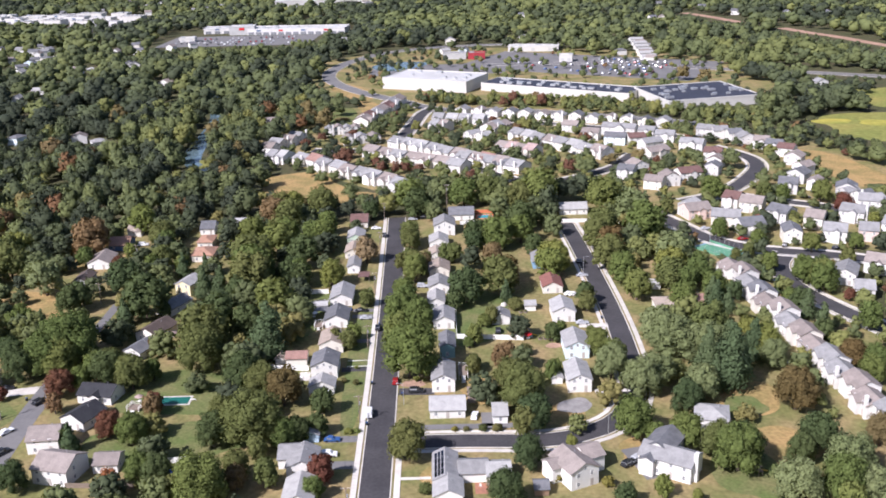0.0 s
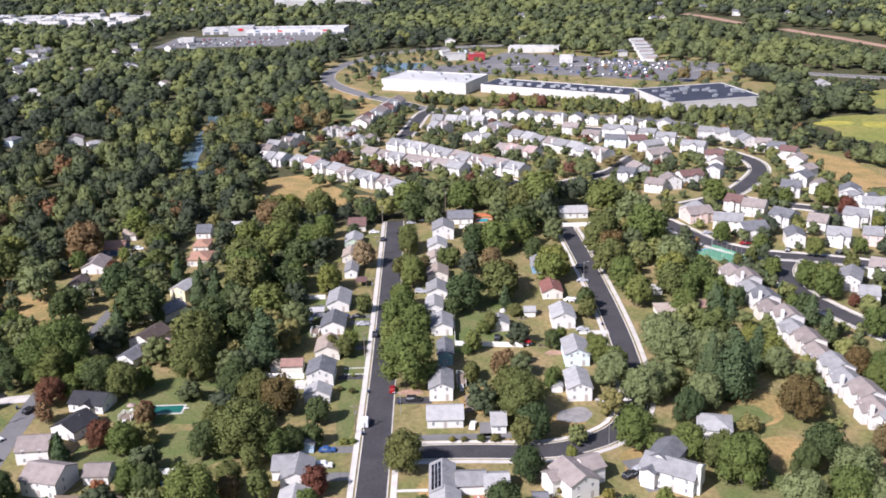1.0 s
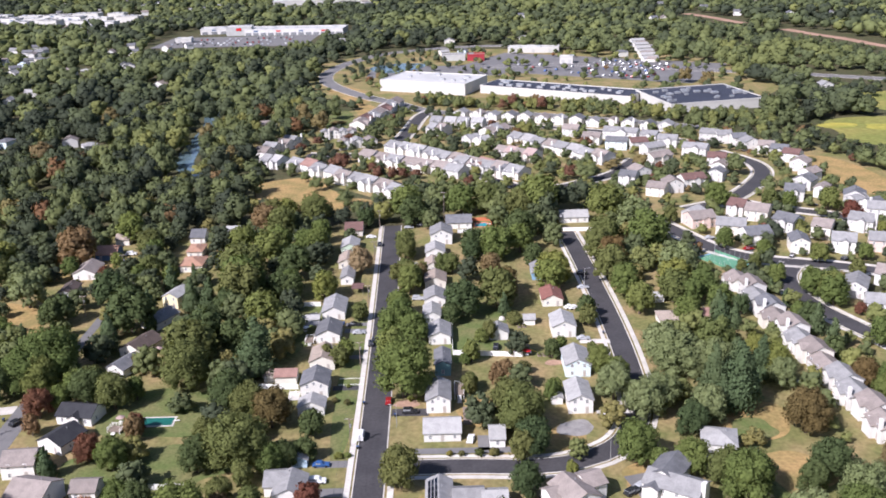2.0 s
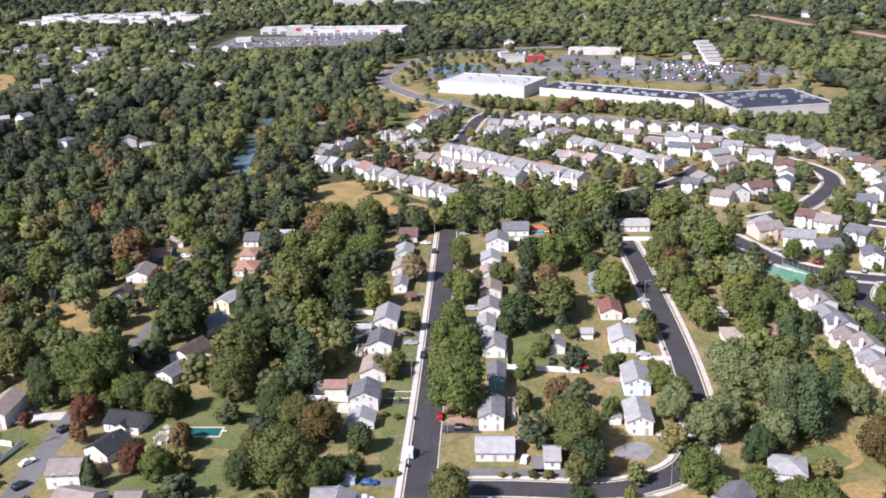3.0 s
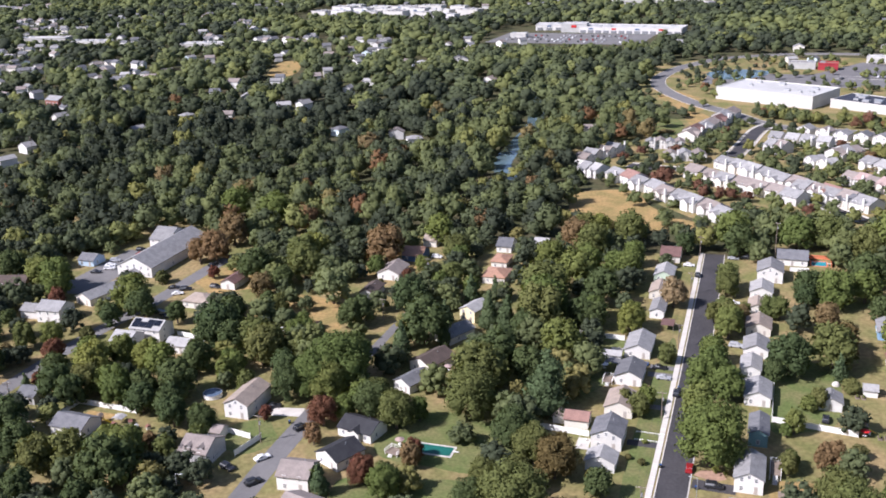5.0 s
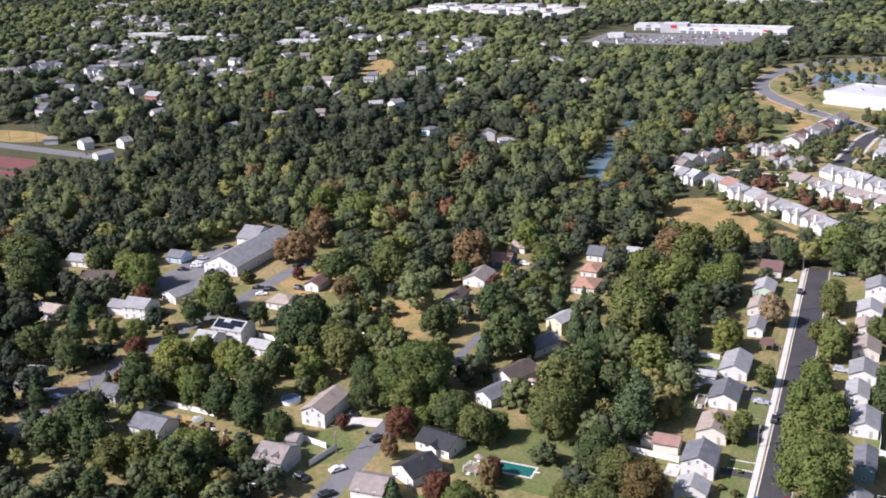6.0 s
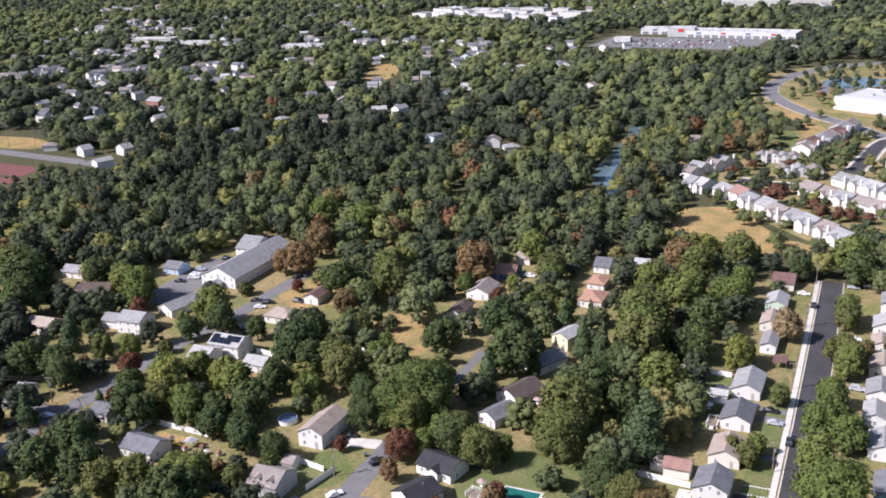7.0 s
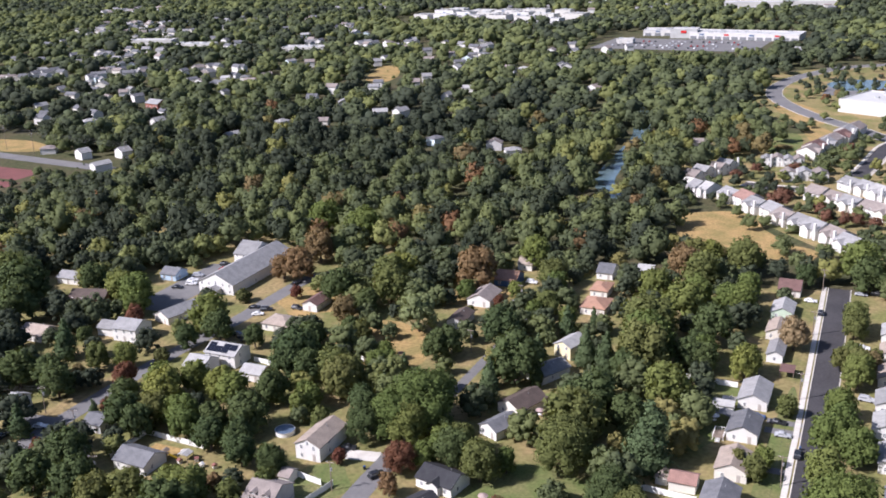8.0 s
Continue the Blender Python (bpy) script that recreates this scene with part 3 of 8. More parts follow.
def trunk_mesh(seed):
    r = random.Random(seed)
    bm = bmesh.new()
    tube(bm, (0, 0, -0.02), (0.01, 0.01, 0.5), 0.045, 0.032, 7)
    tube(bm, (0.01, 0.01, 0.48), (0.0, 0.02, 0.8), 0.032, 0.012, 6)
    for k in range(4):
        a = k * 1.6 + r.uniform(0, 0.7)
        z = r.uniform(0.28, 0.5)
        tube(bm, (0, 0, z), (math.cos(a) * 0.2, math.sin(a) * 0.2, z + r.uniform(0.14, 0.24)), 0.018, 0.006, 5)
    return bm


WORDS = {"green": "leafy green deciduous tree with a full crown", "dark": "dark green dense deciduous tree", "olive": "olive-green tree turning towards autumn",
         "lime": "yellow-green tree with a light crown", "pale": "pale grey-green spreading tree", "brown": "tree with brown autumn foliage", "tan": "sparse tan tree that has lost some leaves", "bronze": "large green tree with bronze autumn tips",
         "maroon": "ornamental tree with maroon foliage", "orange": "small tree with orange autumn leaves", "red": "small bright red shrub-like tree",
         "conifer": "dark green pointed conifer", "bush": "low rounded garden shrub"}
TREES = []


def tree(x, y, r, h, kind):
    """A tree with a tapered trunk and limbs, and a crown of many leaf clumps."""
    k = len(TREES)
    v = k % 4
    t = thing("shrub" if kind == "bush" else "tree", pose(x, y, 0, 0, 0, (k * 77) % 360), WORDS[kind], "shrub" if kind == "bush" else "tree", "trees and shrubs of the yards")
    TREES.append((x, y, r))
    if ("trunk", v) not in SHARED:
        shared(("trunk", v), lambda: trunk_mesh(v), BARK)
    part("trunk", SHARED[("trunk", v)], None, t, m=Matrix.Diagonal((h * 0.8, h * 0.8, h * 0.8, 1)))
    big = r > 4.2
    near = big and y < 300 and x > -150
    huge = near and r > 7
    key = ("crown", kind, v, big, near, huge)
    if key not in SHARED:
        if kind == "conifer":
            SHARED[key] = crown_mesh("crown", 50 + v, 11, 4200 if near else 2200 if big else 1300, 0.085 if near else 0.12 if big else 0.16, "cone", LEAF[kind])
        else:
            SHARED[key] = crown_mesh("crown", v * 7 + len(kind), 24 + 2 * v, 500 if kind == "bush" else 7600 if huge else 5200 if near else 1900 if big else 1200, 0.26 if kind == "bush" else 0.063 if huge else 0.078 if near else 0.118 if big else 0.155, "round", LEAF[kind])
    low = 0.0 if kind == "bush" else 0.03
    zs = h * (1 - low) / (2.45 if kind == "conifer" else 1.95)
    part("crown", SHARED[key], None, t, m=pose(0, 0, h * low) @ Matrix.Diagonal((r * 0.96, r * 0.96, zs, 1)))
    return t


def woods(name, pts, templates, material, label):
    """Many trees nobody would count, as one object. pts: x, y, radius, height, species."""
    V, T, S, N, n = [], [], [], [], 0
    pts = np.asarray(pts)
    rr = np.random.RandomState(5)
    which = rr.randint(0, len(templates), len(pts))
    turn = rr.uniform(0, 6.283, len(pts))
    for k, (v, t, q, nn) in enumerate(templates):
        sel = np.where(which == k)[0]
        if not len(sel):
            continue
        both = np.concatenate([v, q])
        c, s = np.cos(turn[sel])[:, None], np.sin(turn[sel])[:, None]
        P = pts[sel]
        X = P[:, 0:1] + P[:, 2:3] * (both[:, 0] * c - both[:, 1] * s)
        Y = P[:, 1:2] + P[:, 2:3] * (both[:, 0] * s + both[:, 1] * c)
        Z = P[:, 3:4] * (0.02 + 0.5 * both[:, 2][None])
        V.append(np.stack([X, Y, Z], -1).reshape(-1, 3))
        base = n + np.arange(len(sel))[:, None, None] * len(both)
        both_t = np.concatenate([t, (len(v) + np.arange(len(q))).reshape(-1, 3)])
        T.append((base + both_t[None]).reshape(-1, 3))
        S.append(np.repeat(P[:, 4], len(both)))
        N.append(np.stack([nn[:, 0] * c - nn[:, 1] * s, nn[:, 0] * s + nn[:, 1] * c, np.repeat(nn[None, :, 2], len(sel), 0)], -1).reshape(-1, 3))
        n += len(sel) * len(both)
    ob = new(name, mesh_from(name, np.concatenate(V), np.concatenate(T), material, np.concatenate(S), np.concatenate(N)))
    return tagged(ob, label, "woodland", kind="stuff")


# ---- ground, roads, water ----
bm = bmesh.new()
bmesh.ops.create_grid(bm, x_segments=2, y_segments=2, size=4500)
tagged(part("ground", bm, FLOOR), "dark green and brown woodland floor", "ground", kind="structure")
plot("lawn", -110.0, -200.0, -110.0, 446.0, 520.0, LAWN, 0.012, "patchy green and dry grass of the yards", "lawn")
patch("lawn", 70.0, 560.0, 230.0, 120.0, -38, LAWN, 0.008, "patchy grass round the estate", "lawn", 0.05)
patch("lawn", 70.0, 860.0, 210.0, 170.0, -20, LAWN, 0.009, "grass round the stores", "lawn", 0.05)

MAIN = [(-19.0, 150.0), (-19.1, 240.0), (-19.5, 306.0), (-20.8, 405.0), (-21.5, 450.0)]
street("road", MAIN, 7.7, "dark asphalt residential street", kerbs=False)
for side, run in ((-4.0, MAIN), (4.0, [(-19.0, 150.0), (-19.1, 235.0)]), (4.0, [(-19.15, 245.0), (-19.5, 306.0), (-20.8, 405.0), (-21.5, 450.0)])):
    tagged(part("kerb", ribbon(run, side - 0.15, side + 0.15, -0.02, 0.16), CONCRETE), "pale concrete kerb along the main street", "kerb", kind="structure")
walk_bed = tagged(part("pavement", ribbon(MAIN, -6.15, -4.6, -0.02, 0.12), CONCRETE), "pale concrete slab pavement beside the street", "pavement", kind="structure")
line = glide(MAIN, 1.5)
slab = boxed(-0.76, 0.76, -0.745, 0.745, 0.10, 0.16, 0.008)
slab_mesh = bpy.data.meshes.new("slab")
slab.to_mesh(slab_mesh)
slab.free()
slab_mesh.materials.append(CONCRETE)
for a, b in zip(line, line[1:]):
    c = (a + b) / 2
    if c.y > 195:
        part("slab", slab_mesh, None, walk_bed, m=pose(c.x - 5.38, c.y, 0, 0, 0, math.degrees(math.atan2(b.y - a.y, b.x - a.x)) - 90))
tagged(part("pavement", ribbon([(-13.6, 150.0), (-13.5, 232.0)], -0.8, 0.8, -0.02, 0.15), CONCRETE), "pale concrete pavement beside the street", "pavement", kind="structure")
street("road", [(-15.2, 240.4), (5.0, 240.2), (24.0, 239.2), (36.0, 241.5), (46.0, 247.5), (52.0, 256.0), (56.5, 271.0), (58.8, 300.0), (59.2, 340.0), (57.8, 396.0), (56.0, 434.0)], 7.0, "dark asphalt street that curves round a corner", walk_left=1.3, walk_right=1.5, verge=0.6)
street("road", [(-118.0, 195.0), (-121.5, 225.0), (-123.6, 260.0), (-123.8, 300.0)], 6.6, "worn grey asphalt street", material=OLD_ASPHALT, kerbs=False)
street("road", [(-123.8, 300.0), (-123.6, 330.0), (-123.2, 360.0), (-122.0, 425.0)], 3.4, "narrow worn lane between yards", material=OLD_ASPHALT, kerbs=False)
street("road", [(-225.0, 225.0), (-226.0, 270.0), (-226.0, 310.0), (-222.5, 345.0), (-221.8, 370.0), (-219.0, 398.0), (-200.0, 406.0)], 6.6, "worn grey asphalt street by the church", material=OLD_ASPHALT, kerbs=False)
street("road", [(-330.0, 262.0), (-290.0, 263.0), (-250.0, 261.0), (-226.0, 262.0)], 6.0, "worn grey side street", material=OLD_ASPHALT, kerbs=False)
plot("car_park", -262.0, 345.0, -262.0, 398.0, 17.0, OLD_ASPHALT, 0.03, "grey asphalt church car park", "car park")
# estate roads
street("road", [(96.0, 452.0), (105.0, 428.0), (115.0, 405.0), (129.0, 391.5), (142.0, 386.0), (156.0, 381.0), (175.0, 371.0), (200.0, 352.0)], 8.0, "dark asphalt estate road", walk_left=1.4, walk_right=1.4, verge=0.5)
street("road", [(141.0, 385.0), (133.5, 372.0), (131.0, 358.0), (133.0, 342.0), (139.0, 325.0), (150.0, 300.0), (160.0, 270.0)], 7.6, "dark asphalt estate side road", walk_left=1.3, walk_right=1.3, verge=0.5)
street("road", [(117.0, 462.0), (135.0, 472.0), (148.0, 485.0), (160.0, 502.0), (171.0, 522.0), (174.0, 540.0), (170.0, 556.0), (160.0, 575.0)], 8.0, "dark asphalt estate road with a bend", walk_left=1.3, walk_right=1.3, verge=0.5)
street("road", [(140.0, 476.0), (156.0, 462.0), (170.0, 454.0), (182.0, 446.0), (186.0, 436.0)], 7.0, "dark asphalt estate close", walk_left=1.2, walk_right=1.2, verge=0.4)
street("road", [(40.0, 498.0), (62.0, 507.0), (80.0, 519.0), (95.0, 532.0), (104.0, 548.0), (112.0, 562.0)], 7.0, "dark asphalt estate road", walk_left=1.2, walk_right=1.2, verge=0.4)
street("road", [(-78.0, 596.0), (-62.0, 592.0), (-40.0, 590.0), (-20.0, 575.0), (10.0, 548.0), (40.0, 512.0)], 6.6, "dark asphalt estate road between rows", walk_left=1.2, walk_right=1.2, verge=0.4)
street("road", [(-24.0, 625.0), (-18.0, 660.0), (-12.0, 700.0), (-4.0, 722.0)], 8.0, "dark asphalt estate entrance road", walk_left=1.2, walk_right=1.2, verge=0.4)
street("road", [(20.0, 680.0), (70.0, 655.0), (130.0, 622.0), (158.0, 590.0)], 6.6, "dark asphalt estate road below the rows", walk_left=1.2, walk_right=1.2, verge=0.4)
# the through road with its bend, and far roads
street("road", [(170.0, 640.0), (60.0, 700.0), (0.0, 715.0), (-30.0, 752.0), (-61.0, 792.0), (-87.0, 842.0), (-97.0, 884.0), (-94.0, 927.0), (-78.0, 977.0), (-40.0, 1030.0), (60.0, 1060.0), (300.0, 1010.0)], 12.0, "pale worn through road with a wide bend", material=OLD_ASPHALT)
plot("car_park", 40.0, 960.0, 230.0, 850.0, 110.0, OLD_ASPHALT, 0.025, "wide asphalt car park behind the stores", "car park")
plot("car_park", -60.0, 905.0, 60.0, 900.0, 60.0, OLD_ASPHALT, 0.027, "asphalt car park by the pond", "car park")
plot("car_park", -312.0, 1166.0, -140.0, 1156.0, 92.0, OLD_ASPHALT, 0.025, "shopping centre car park", "car park")
plot("car_park", -640.0, 1390.0, -430.0, 1330.0, 60.0, OLD_ASPHALT, 0.025, "distant shopping centre car park", "car park")
plot("road", -640.0, 545.0, -430.0, 523.0, 11.0, OLD_ASPHALT, 0.03, "pale asphalt road by the running track", "road")
plot("running_track", -560.0, 500.0, -478.0, 497.0, 22.0, CLAY, 0.03, "red running track surface", "running track")
plot("running_track", -520.0, 479.0, -470.0, 476.0, 10.0, CLAY, 0.03, "red running track surface", "running track")
patch("field", -570.0, 560.0, 45.0, 16.0, -5, DRY_GRASS, 0.02, "dry grass field beyond the track", "field")
# open fields
patch("field", -72.0, 508.0, 33.0, 22.0, -62, DRY_GRASS, 0.02, "dry golden grass field by the wood", "field", 0.2)
patch("field", -40.0, 486.0, 16.0, 10.0, -20, DRY_GRASS, 0.022, "dry grass behind the town houses", "field", 0.2)
patch("field", -68.0, 697.0, 9.0, 34.0, 0, GREEN_LAWN, 0.02, "mown green lawn behind a hedge", "lawn", 0.08)
patch("field", -48.0, 720.0, 10.0, 40.0, 15, DRY_GRASS, 0.018, "dry grass slope by the through road", "field")
patch("field", -70.0, 800.0, 14.0, 45.0, 18, DRY_GRASS, 0.018, "dry grass verge of the through road", "field")
patch("field", 285.0, 615.0, 46.0, 42.0, 20, MEADOW, 0.02, "wide green field", "field", 0.15)
patch("field", 254.0, 634.0, 12.0, 9.0, 10, CROP, 0.03, "yellow patch of the field", "field", 0.15)
patch("field", 290.0, 620.0, 26.0, 10.0, -30, CROP, 0.03, "yellow crop strip of the field", "field", 0.15)
patch("field", 215.0, 513.0, 15.0, 52.0, 8, DRY_GRASS, 0.02, "dry grass slope behind the estate", "field", 0.15)
patch("field", -452.0, 905.0, 14.0, 62.0, 22, DRY_GRASS, 0.02, "narrow dry field between woods", "field", 0.1)
patch("field", 84.0, 262.0, 14.0, 13.0, 40, DRY_GRASS, 0.02, "dry grass yard", "lawn", 0.2)
patch("field", 86.0, 232.0, 12.0, 13.0, 20, DRY_GRASS, 0.022, "dry grass yard", "lawn", 0.2)
patch("field", 79.0, 252.0, 6.0, 4.0, 0, GREEN_LAWN, 0.03, "greener strip of grass", "lawn", 0.2)
patch("field", 55.0, 232.0, 11.0, 8.0, 10, DRY_GRASS, 0.021, "dry grass yard", "lawn", 0.2)
patch("field", 32.0, 253.0, 8.0, 6.0, 20, DRY_GRASS, 0.022, "dry corner lawn", "lawn", 0.2)
patch("field", 12.0, 270.0, 8.0, 10.0, 0, DRY_GRASS, 0.02, "dry grass back yard", "lawn", 0.2)
patch("field", 4.0, 222.0, 11.0, 8.0, 0, DRY_GRASS, 0.02, "dry grass front yard", "lawn", 0.15)
patch("field", -78.0, 243.0, 24.0, 13.0, 0, GREEN_LAWN, 0.02, "green back lawn", "lawn", 0.2)
patch("field", -80.0, 274.0, 24.0, 15.0, 0, GREEN_LAWN, 0.02, "green lawn by the pool", "lawn", 0.2)
patch("field", -50.0, 335.0, 9.0, 22.0, 0, GREEN_LAWN, 0.02, "shaded green back lawn", "lawn", 0.15)
patch("field", -28.6, 300.0, 3.6, 60.0, 0, GREEN_LAWN, 0.02, "green front lawns", "lawn", 0.05)
patch("field", -136.0, 262.0, 8.0, 10.0, 0, GREEN_LAWN, 0.02, "green front lawn", "lawn", 0.15)
patch("field", -165.0, 345.0, 24.0, 18.0, 10, DRY_GRASS, 0.02, "dry grass clearing among trees", "lawn", 0.2)
patch("field", -150.0, 400.0, 20.0, 14.0, 10, DRY_GRASS, 0.02, "dry grass yards", "lawn", 0.2)
patch("field", -205.0, 375.0, 14.0, 16.0, 10, DRY_GRASS, 0.02, "dry grass by the church", "lawn", 0.2)
patch("field", 10.0, 330.0, 12.0, 30.0, 0, GREEN_LAWN, 0.02, "green back lawns", "lawn", 0.15)
for run in ([(322.0, 1320.0), (341.0, 1263.0), (352.0, 1220.0), (360.0, 1195.0)], [(385.0, 1130.0), (400.0, 1080.0), (414.0, 1044.0), (425.0, 1000.0), (437.0, 960.0)]):
    tagged(part("earth", ribbon(run, -6.5, 6.5, -0.02, 0.03), EARTH), "bare reddish earth cutting between woods", "earth", kind="structure")
street("road", [(40.0, 921.0), (91.0, 919.0), (123.0, 916.0), (166.0, 904.0), (198.0, 887.0), (232.0, 864.0), (295.0, 833.0), (327.0, 815.0), (400.0, 770.0)], 13.0, "pale worn highway beyond the stores", material=OLD_ASPHALT)
patch("field", 340.0, 700.0, 45.0, 60.0, 20, MEADOW, 0.018, "rough green meadow", "field", 0.2)
patch("field", 77.0, 219.0, 9.0, 14.0, 10, GREEN_LAWN, 0.024, "mown green back lawn", "lawn", 0.2)
patch("field", 85.0, 255.0, 7.0, 6.0, 0, GREEN_LAWN, 0.026, "greener patch of grass", "lawn", 0.2)
patch("field", -10.5, 275.6, 4.2, 2.2, 0, EARTH, 0.03, "bare earth strip below a street tree", "earth", 0.2)
patch("patio", 35.6, 300.7, 3.0, 2.0, 0, EARTH, 0.04, "pinkish paved garden patio", "patio", 0.1)
# water
tagged(part("water", ribbon([(-128.0, 545.0), (-146.0, 572.0), (-152.0, 607.0), (-154.0, 650.0), (-156.0, 690.0), (-166.0, 740.0), (-180.0, 800.0)], -5.5, 5.5, -0.02, 0.04), WATER), "still river reach between trees", "river", kind="structure")
patch("water", -36.0, 928.0, 23.0, 30.0, -20, WATER, 0.03, "still pond beside the car park", "pond")
# driveways
for x0, y0, x1, y1, w, mat in (
        (-24.0, 287.0, -33.5, 287.0, 3.0, ASPHALT), (-24.0, 330.5, -33.5, 330.5, 3.2, OLD_ASPHALT), (-24.0, 336.0, -33.5, 336.0, 3.0, OLD_ASPHALT),
        (-24.0, 229.5, -34.0, 229.5, 4.0, OLD_ASPHALT), (-24.0, 243.0, -34.0, 243.0, 3.4, OLD_ASPHALT), (-24.0, 309.0, -33.5, 309.0, 3.0, OLD_ASPHALT),
        (-14.8, 270.6, -4.0, 270.2, 4.4, ASPHALT), (-8.0, 248.3, 18.0, 248.0, 3.0, OLD_ASPHALT), (11.0, 248.0, 11.0, 256.0, 3.2, OLD_ASPHALT)):
    plot("driveway", x0, y0, x1, y1, w, mat, 0.04, "asphalt driveway beside a house")
for x0, y0, x1, y1, w in ((56.0, 316.0, 46.0, 316.5, 3.2), (54.5, 268.0, 44.0, 267.0, 3.0), (-127.0, 279.0, -138.0, 277.0, 5.0), (-13.0, 222.0, -5.0, 222.0, 1.2)):
    plot("driveway", x0, y0, x1, y1, w, CONCRETE, 0.04, "pale concrete driveway")
patch("gravel_drive", 36.8, 258.6, 5.8, 4.0, 20, GRAVEL, 0.04, "pale gravel parking area", "driveway", 0.15)
for x0, y0, x1, y1 in ((126.2, 399.0, 129.4, 404.0), (113.2, 414.0, 117.0, 420.0), (143.0, 386.5, 144.6, 391.5)):
    plot("driveway", x0, y0, x1, y1, 3.6, ASPHALT, 0.04, "dark asphalt driveway of an estate house")
plot("driveway", 49.0, 234.0, 53.0, 219.0, 7.0, OLD_ASPHALT, 0.04, "asphalt driveway to a white house")

# ---- houses ----
G = "west side of the main street"
house(-38.3, 281.2, 0, 8.2, 9.9, 4.1, "gy", "white", "slate", "two-level white siding house with a dark slate roof", G, wings=[(0.3, -11.2, 7.6, 6.0, 2.7, 'gy', 'pale')])
house(-38.0, 300.0, 0, 7.9, 11, 3, "gy", "cream", "tan", "cream siding house with a tan shingle roof and a dormer", G, extras=['dormer'])
house(-48.2, 290.5, 0, 6.6, 5.5, 2.8, "gx", "cream", "brick", "small cream outbuilding with a red-brown roof", G, category="shed", fine=False)
house(-53.7, 292.2, 0, 3.0, 4.4, 2, "gy", "cream", "tan", "small cream garden shed with a rounded tan roof", G, category="shed", fine=False)
house(-38.3, 320.7, 0, 8.1, 11, 2.9, "gy", "white", "slate", "white ranch house with a dark grey gable roof", G)
house(-38.3, 340.8, 0, 8.1, 13.2, 2.9, "gy", "white", "grey", "white house with a weathered grey gable roof", G)
house(-36.3, 375.4, 0, 4.9, 11, 2.8, "gy", "white", "grey", "white gabled house beside a dark red carport", G)
house(-38.0, 393.7, 0, 6.5, 11, 2.7, "gy", "cream", "tan", "cream house half hidden behind a tan tree", G)
house(-38.3, 412.5, 0, 7.2, 11, 2.7, "gy", "mint", "pale", "pale green house with a light grey roof", G)
house(-38.3, 435.9, 0, 7.8, 9.9, 2.8, "gx", "cream", "maroon", "low house with a dark red roof at the street's end", G)
house(-38.3, 223.9, 0, 7.7, 9.9, 3, "gy", "white", "grey", "white house with a grey roof near a maroon tree", G, wings=[(-3.7, 4.5, 5.8, 8.0, 3.0, 'gx', 'grey')])
house(-37.4, 208.5, 0, 7.5, 11, 2.8, "gy", "white", "pale", "white house with a pale grey gable roof", G)
house(-37.8, 241.7, 0, 4.0, 4.4, 2.4, "gy", "sky", "grey", "small pale blue shed", G, category="shed", fine=False)
G = "east side of the main street"
house(-0.2, 253.2, 0, 10.1, 8.8, 2.7, "gx", "white", "pale", "long white ranch house with a pale grey roof", G)
house(14.6, 249.3, 0, 4.1, 7.7, 2.6, "gx", "white", "pale", "white garage with a pale grey roof", G, category="garage")
house(-1.2, 269.5, 0, 6.9, 12.1, 4.1, "gy", "white", "grey", "two-storey white house with a blue-grey roof", G)
house(0.3, 293.4, 0, 4.9, 11, 3.9, "gy", "teal", "slate", "teal siding house with a slate roof", G)
house(-0.6, 317.0, 0, 7.2, 11, 2.9, "gy", "white", "grey", "white gabled house with a grey roof", G)
house(-3.2, 335.3, 0, 5.9, 9.9, 2.8, "gy", "white", "pale", "white house with a pale grey roof behind street trees", G)
house(-2.2, 350.4, 0, 7.6, 9.9, 2.8, "gy", "white", "grey", "white house with a grey roof behind street trees", G)
house(-1.9, 368.4, 0, 7.9, 9.9, 2.8, "gy", "cream", "tan", "low cream house with a tan roof", G)
house(-3.0, 386.9, 0, 5.8, 8.8, 2.8, "gy", "cream", "tan", "small cream house with a tan roof", G)
house(-2.0, 402.9, 0, 7.8, 9.9, 2.8, "gy", "white", "pale", "white house with a very pale roof", G)
house(0.7, 421.0, 0, 9.3, 11, 4.5, "gy", "white", "grey", "tall white house with a grey gable roof", G)
house(8.8, 442.7, 0, 11.5, 9.9, 2.8, "gx", "white", "slate", "long ranch house with a slate roof beside a pool", G)
G = "second street"
house(39.5, 266.8, 0, 6.9, 12.1, 4.1, "gy", "white", "pale", "white two-storey house with a pale grey roof", G)
house(41.9, 290.1, 0, 7.6, 12.1, 4.1, "gy", "ice", "pale", "pale blue-white house with a pale gable roof", G)
house(41.3, 320.0, 0, 7.8, 11, 3.9, "gy", "white", "pale", "white house with a grey roof beside a driveway", G)
house(40.5, 347.4, 0, 7.3, 11, 2.7, "gy", "cream", "red", "cream house with a red shingle roof", G)
house(38.3, 374.7, 0, 5.2, 11, 2.9, "gy", "blue", "grey", "blue siding house half hidden by a tree", G)
house(30.6, 331.0, 0, 3.9, 4.4, 2.2, "gx", "white", "pale", "small white garden shed", G, category="shed", fine=False)
house(19.3, 319.3, 0, 6.2, 6.6, 2.6, "gy", "white", "grey", "white detached garage with an open drive", G, category="garage")
house(61.5, 446.6, 0, 13.0, 8.8, 2.7, "gx", "white", "pale", "long white house beyond the street's end", G)
house(79.1, 324.9, 0, 8.5, 9, 2.6, "hip", "cream", "tan", "low house with a tan hip roof among trees", G)
house(89.8, 327.2, 0, 5.2, 7.7, 2.7, "gx", "white", "brick", "small white house with a red-brown roof", G)
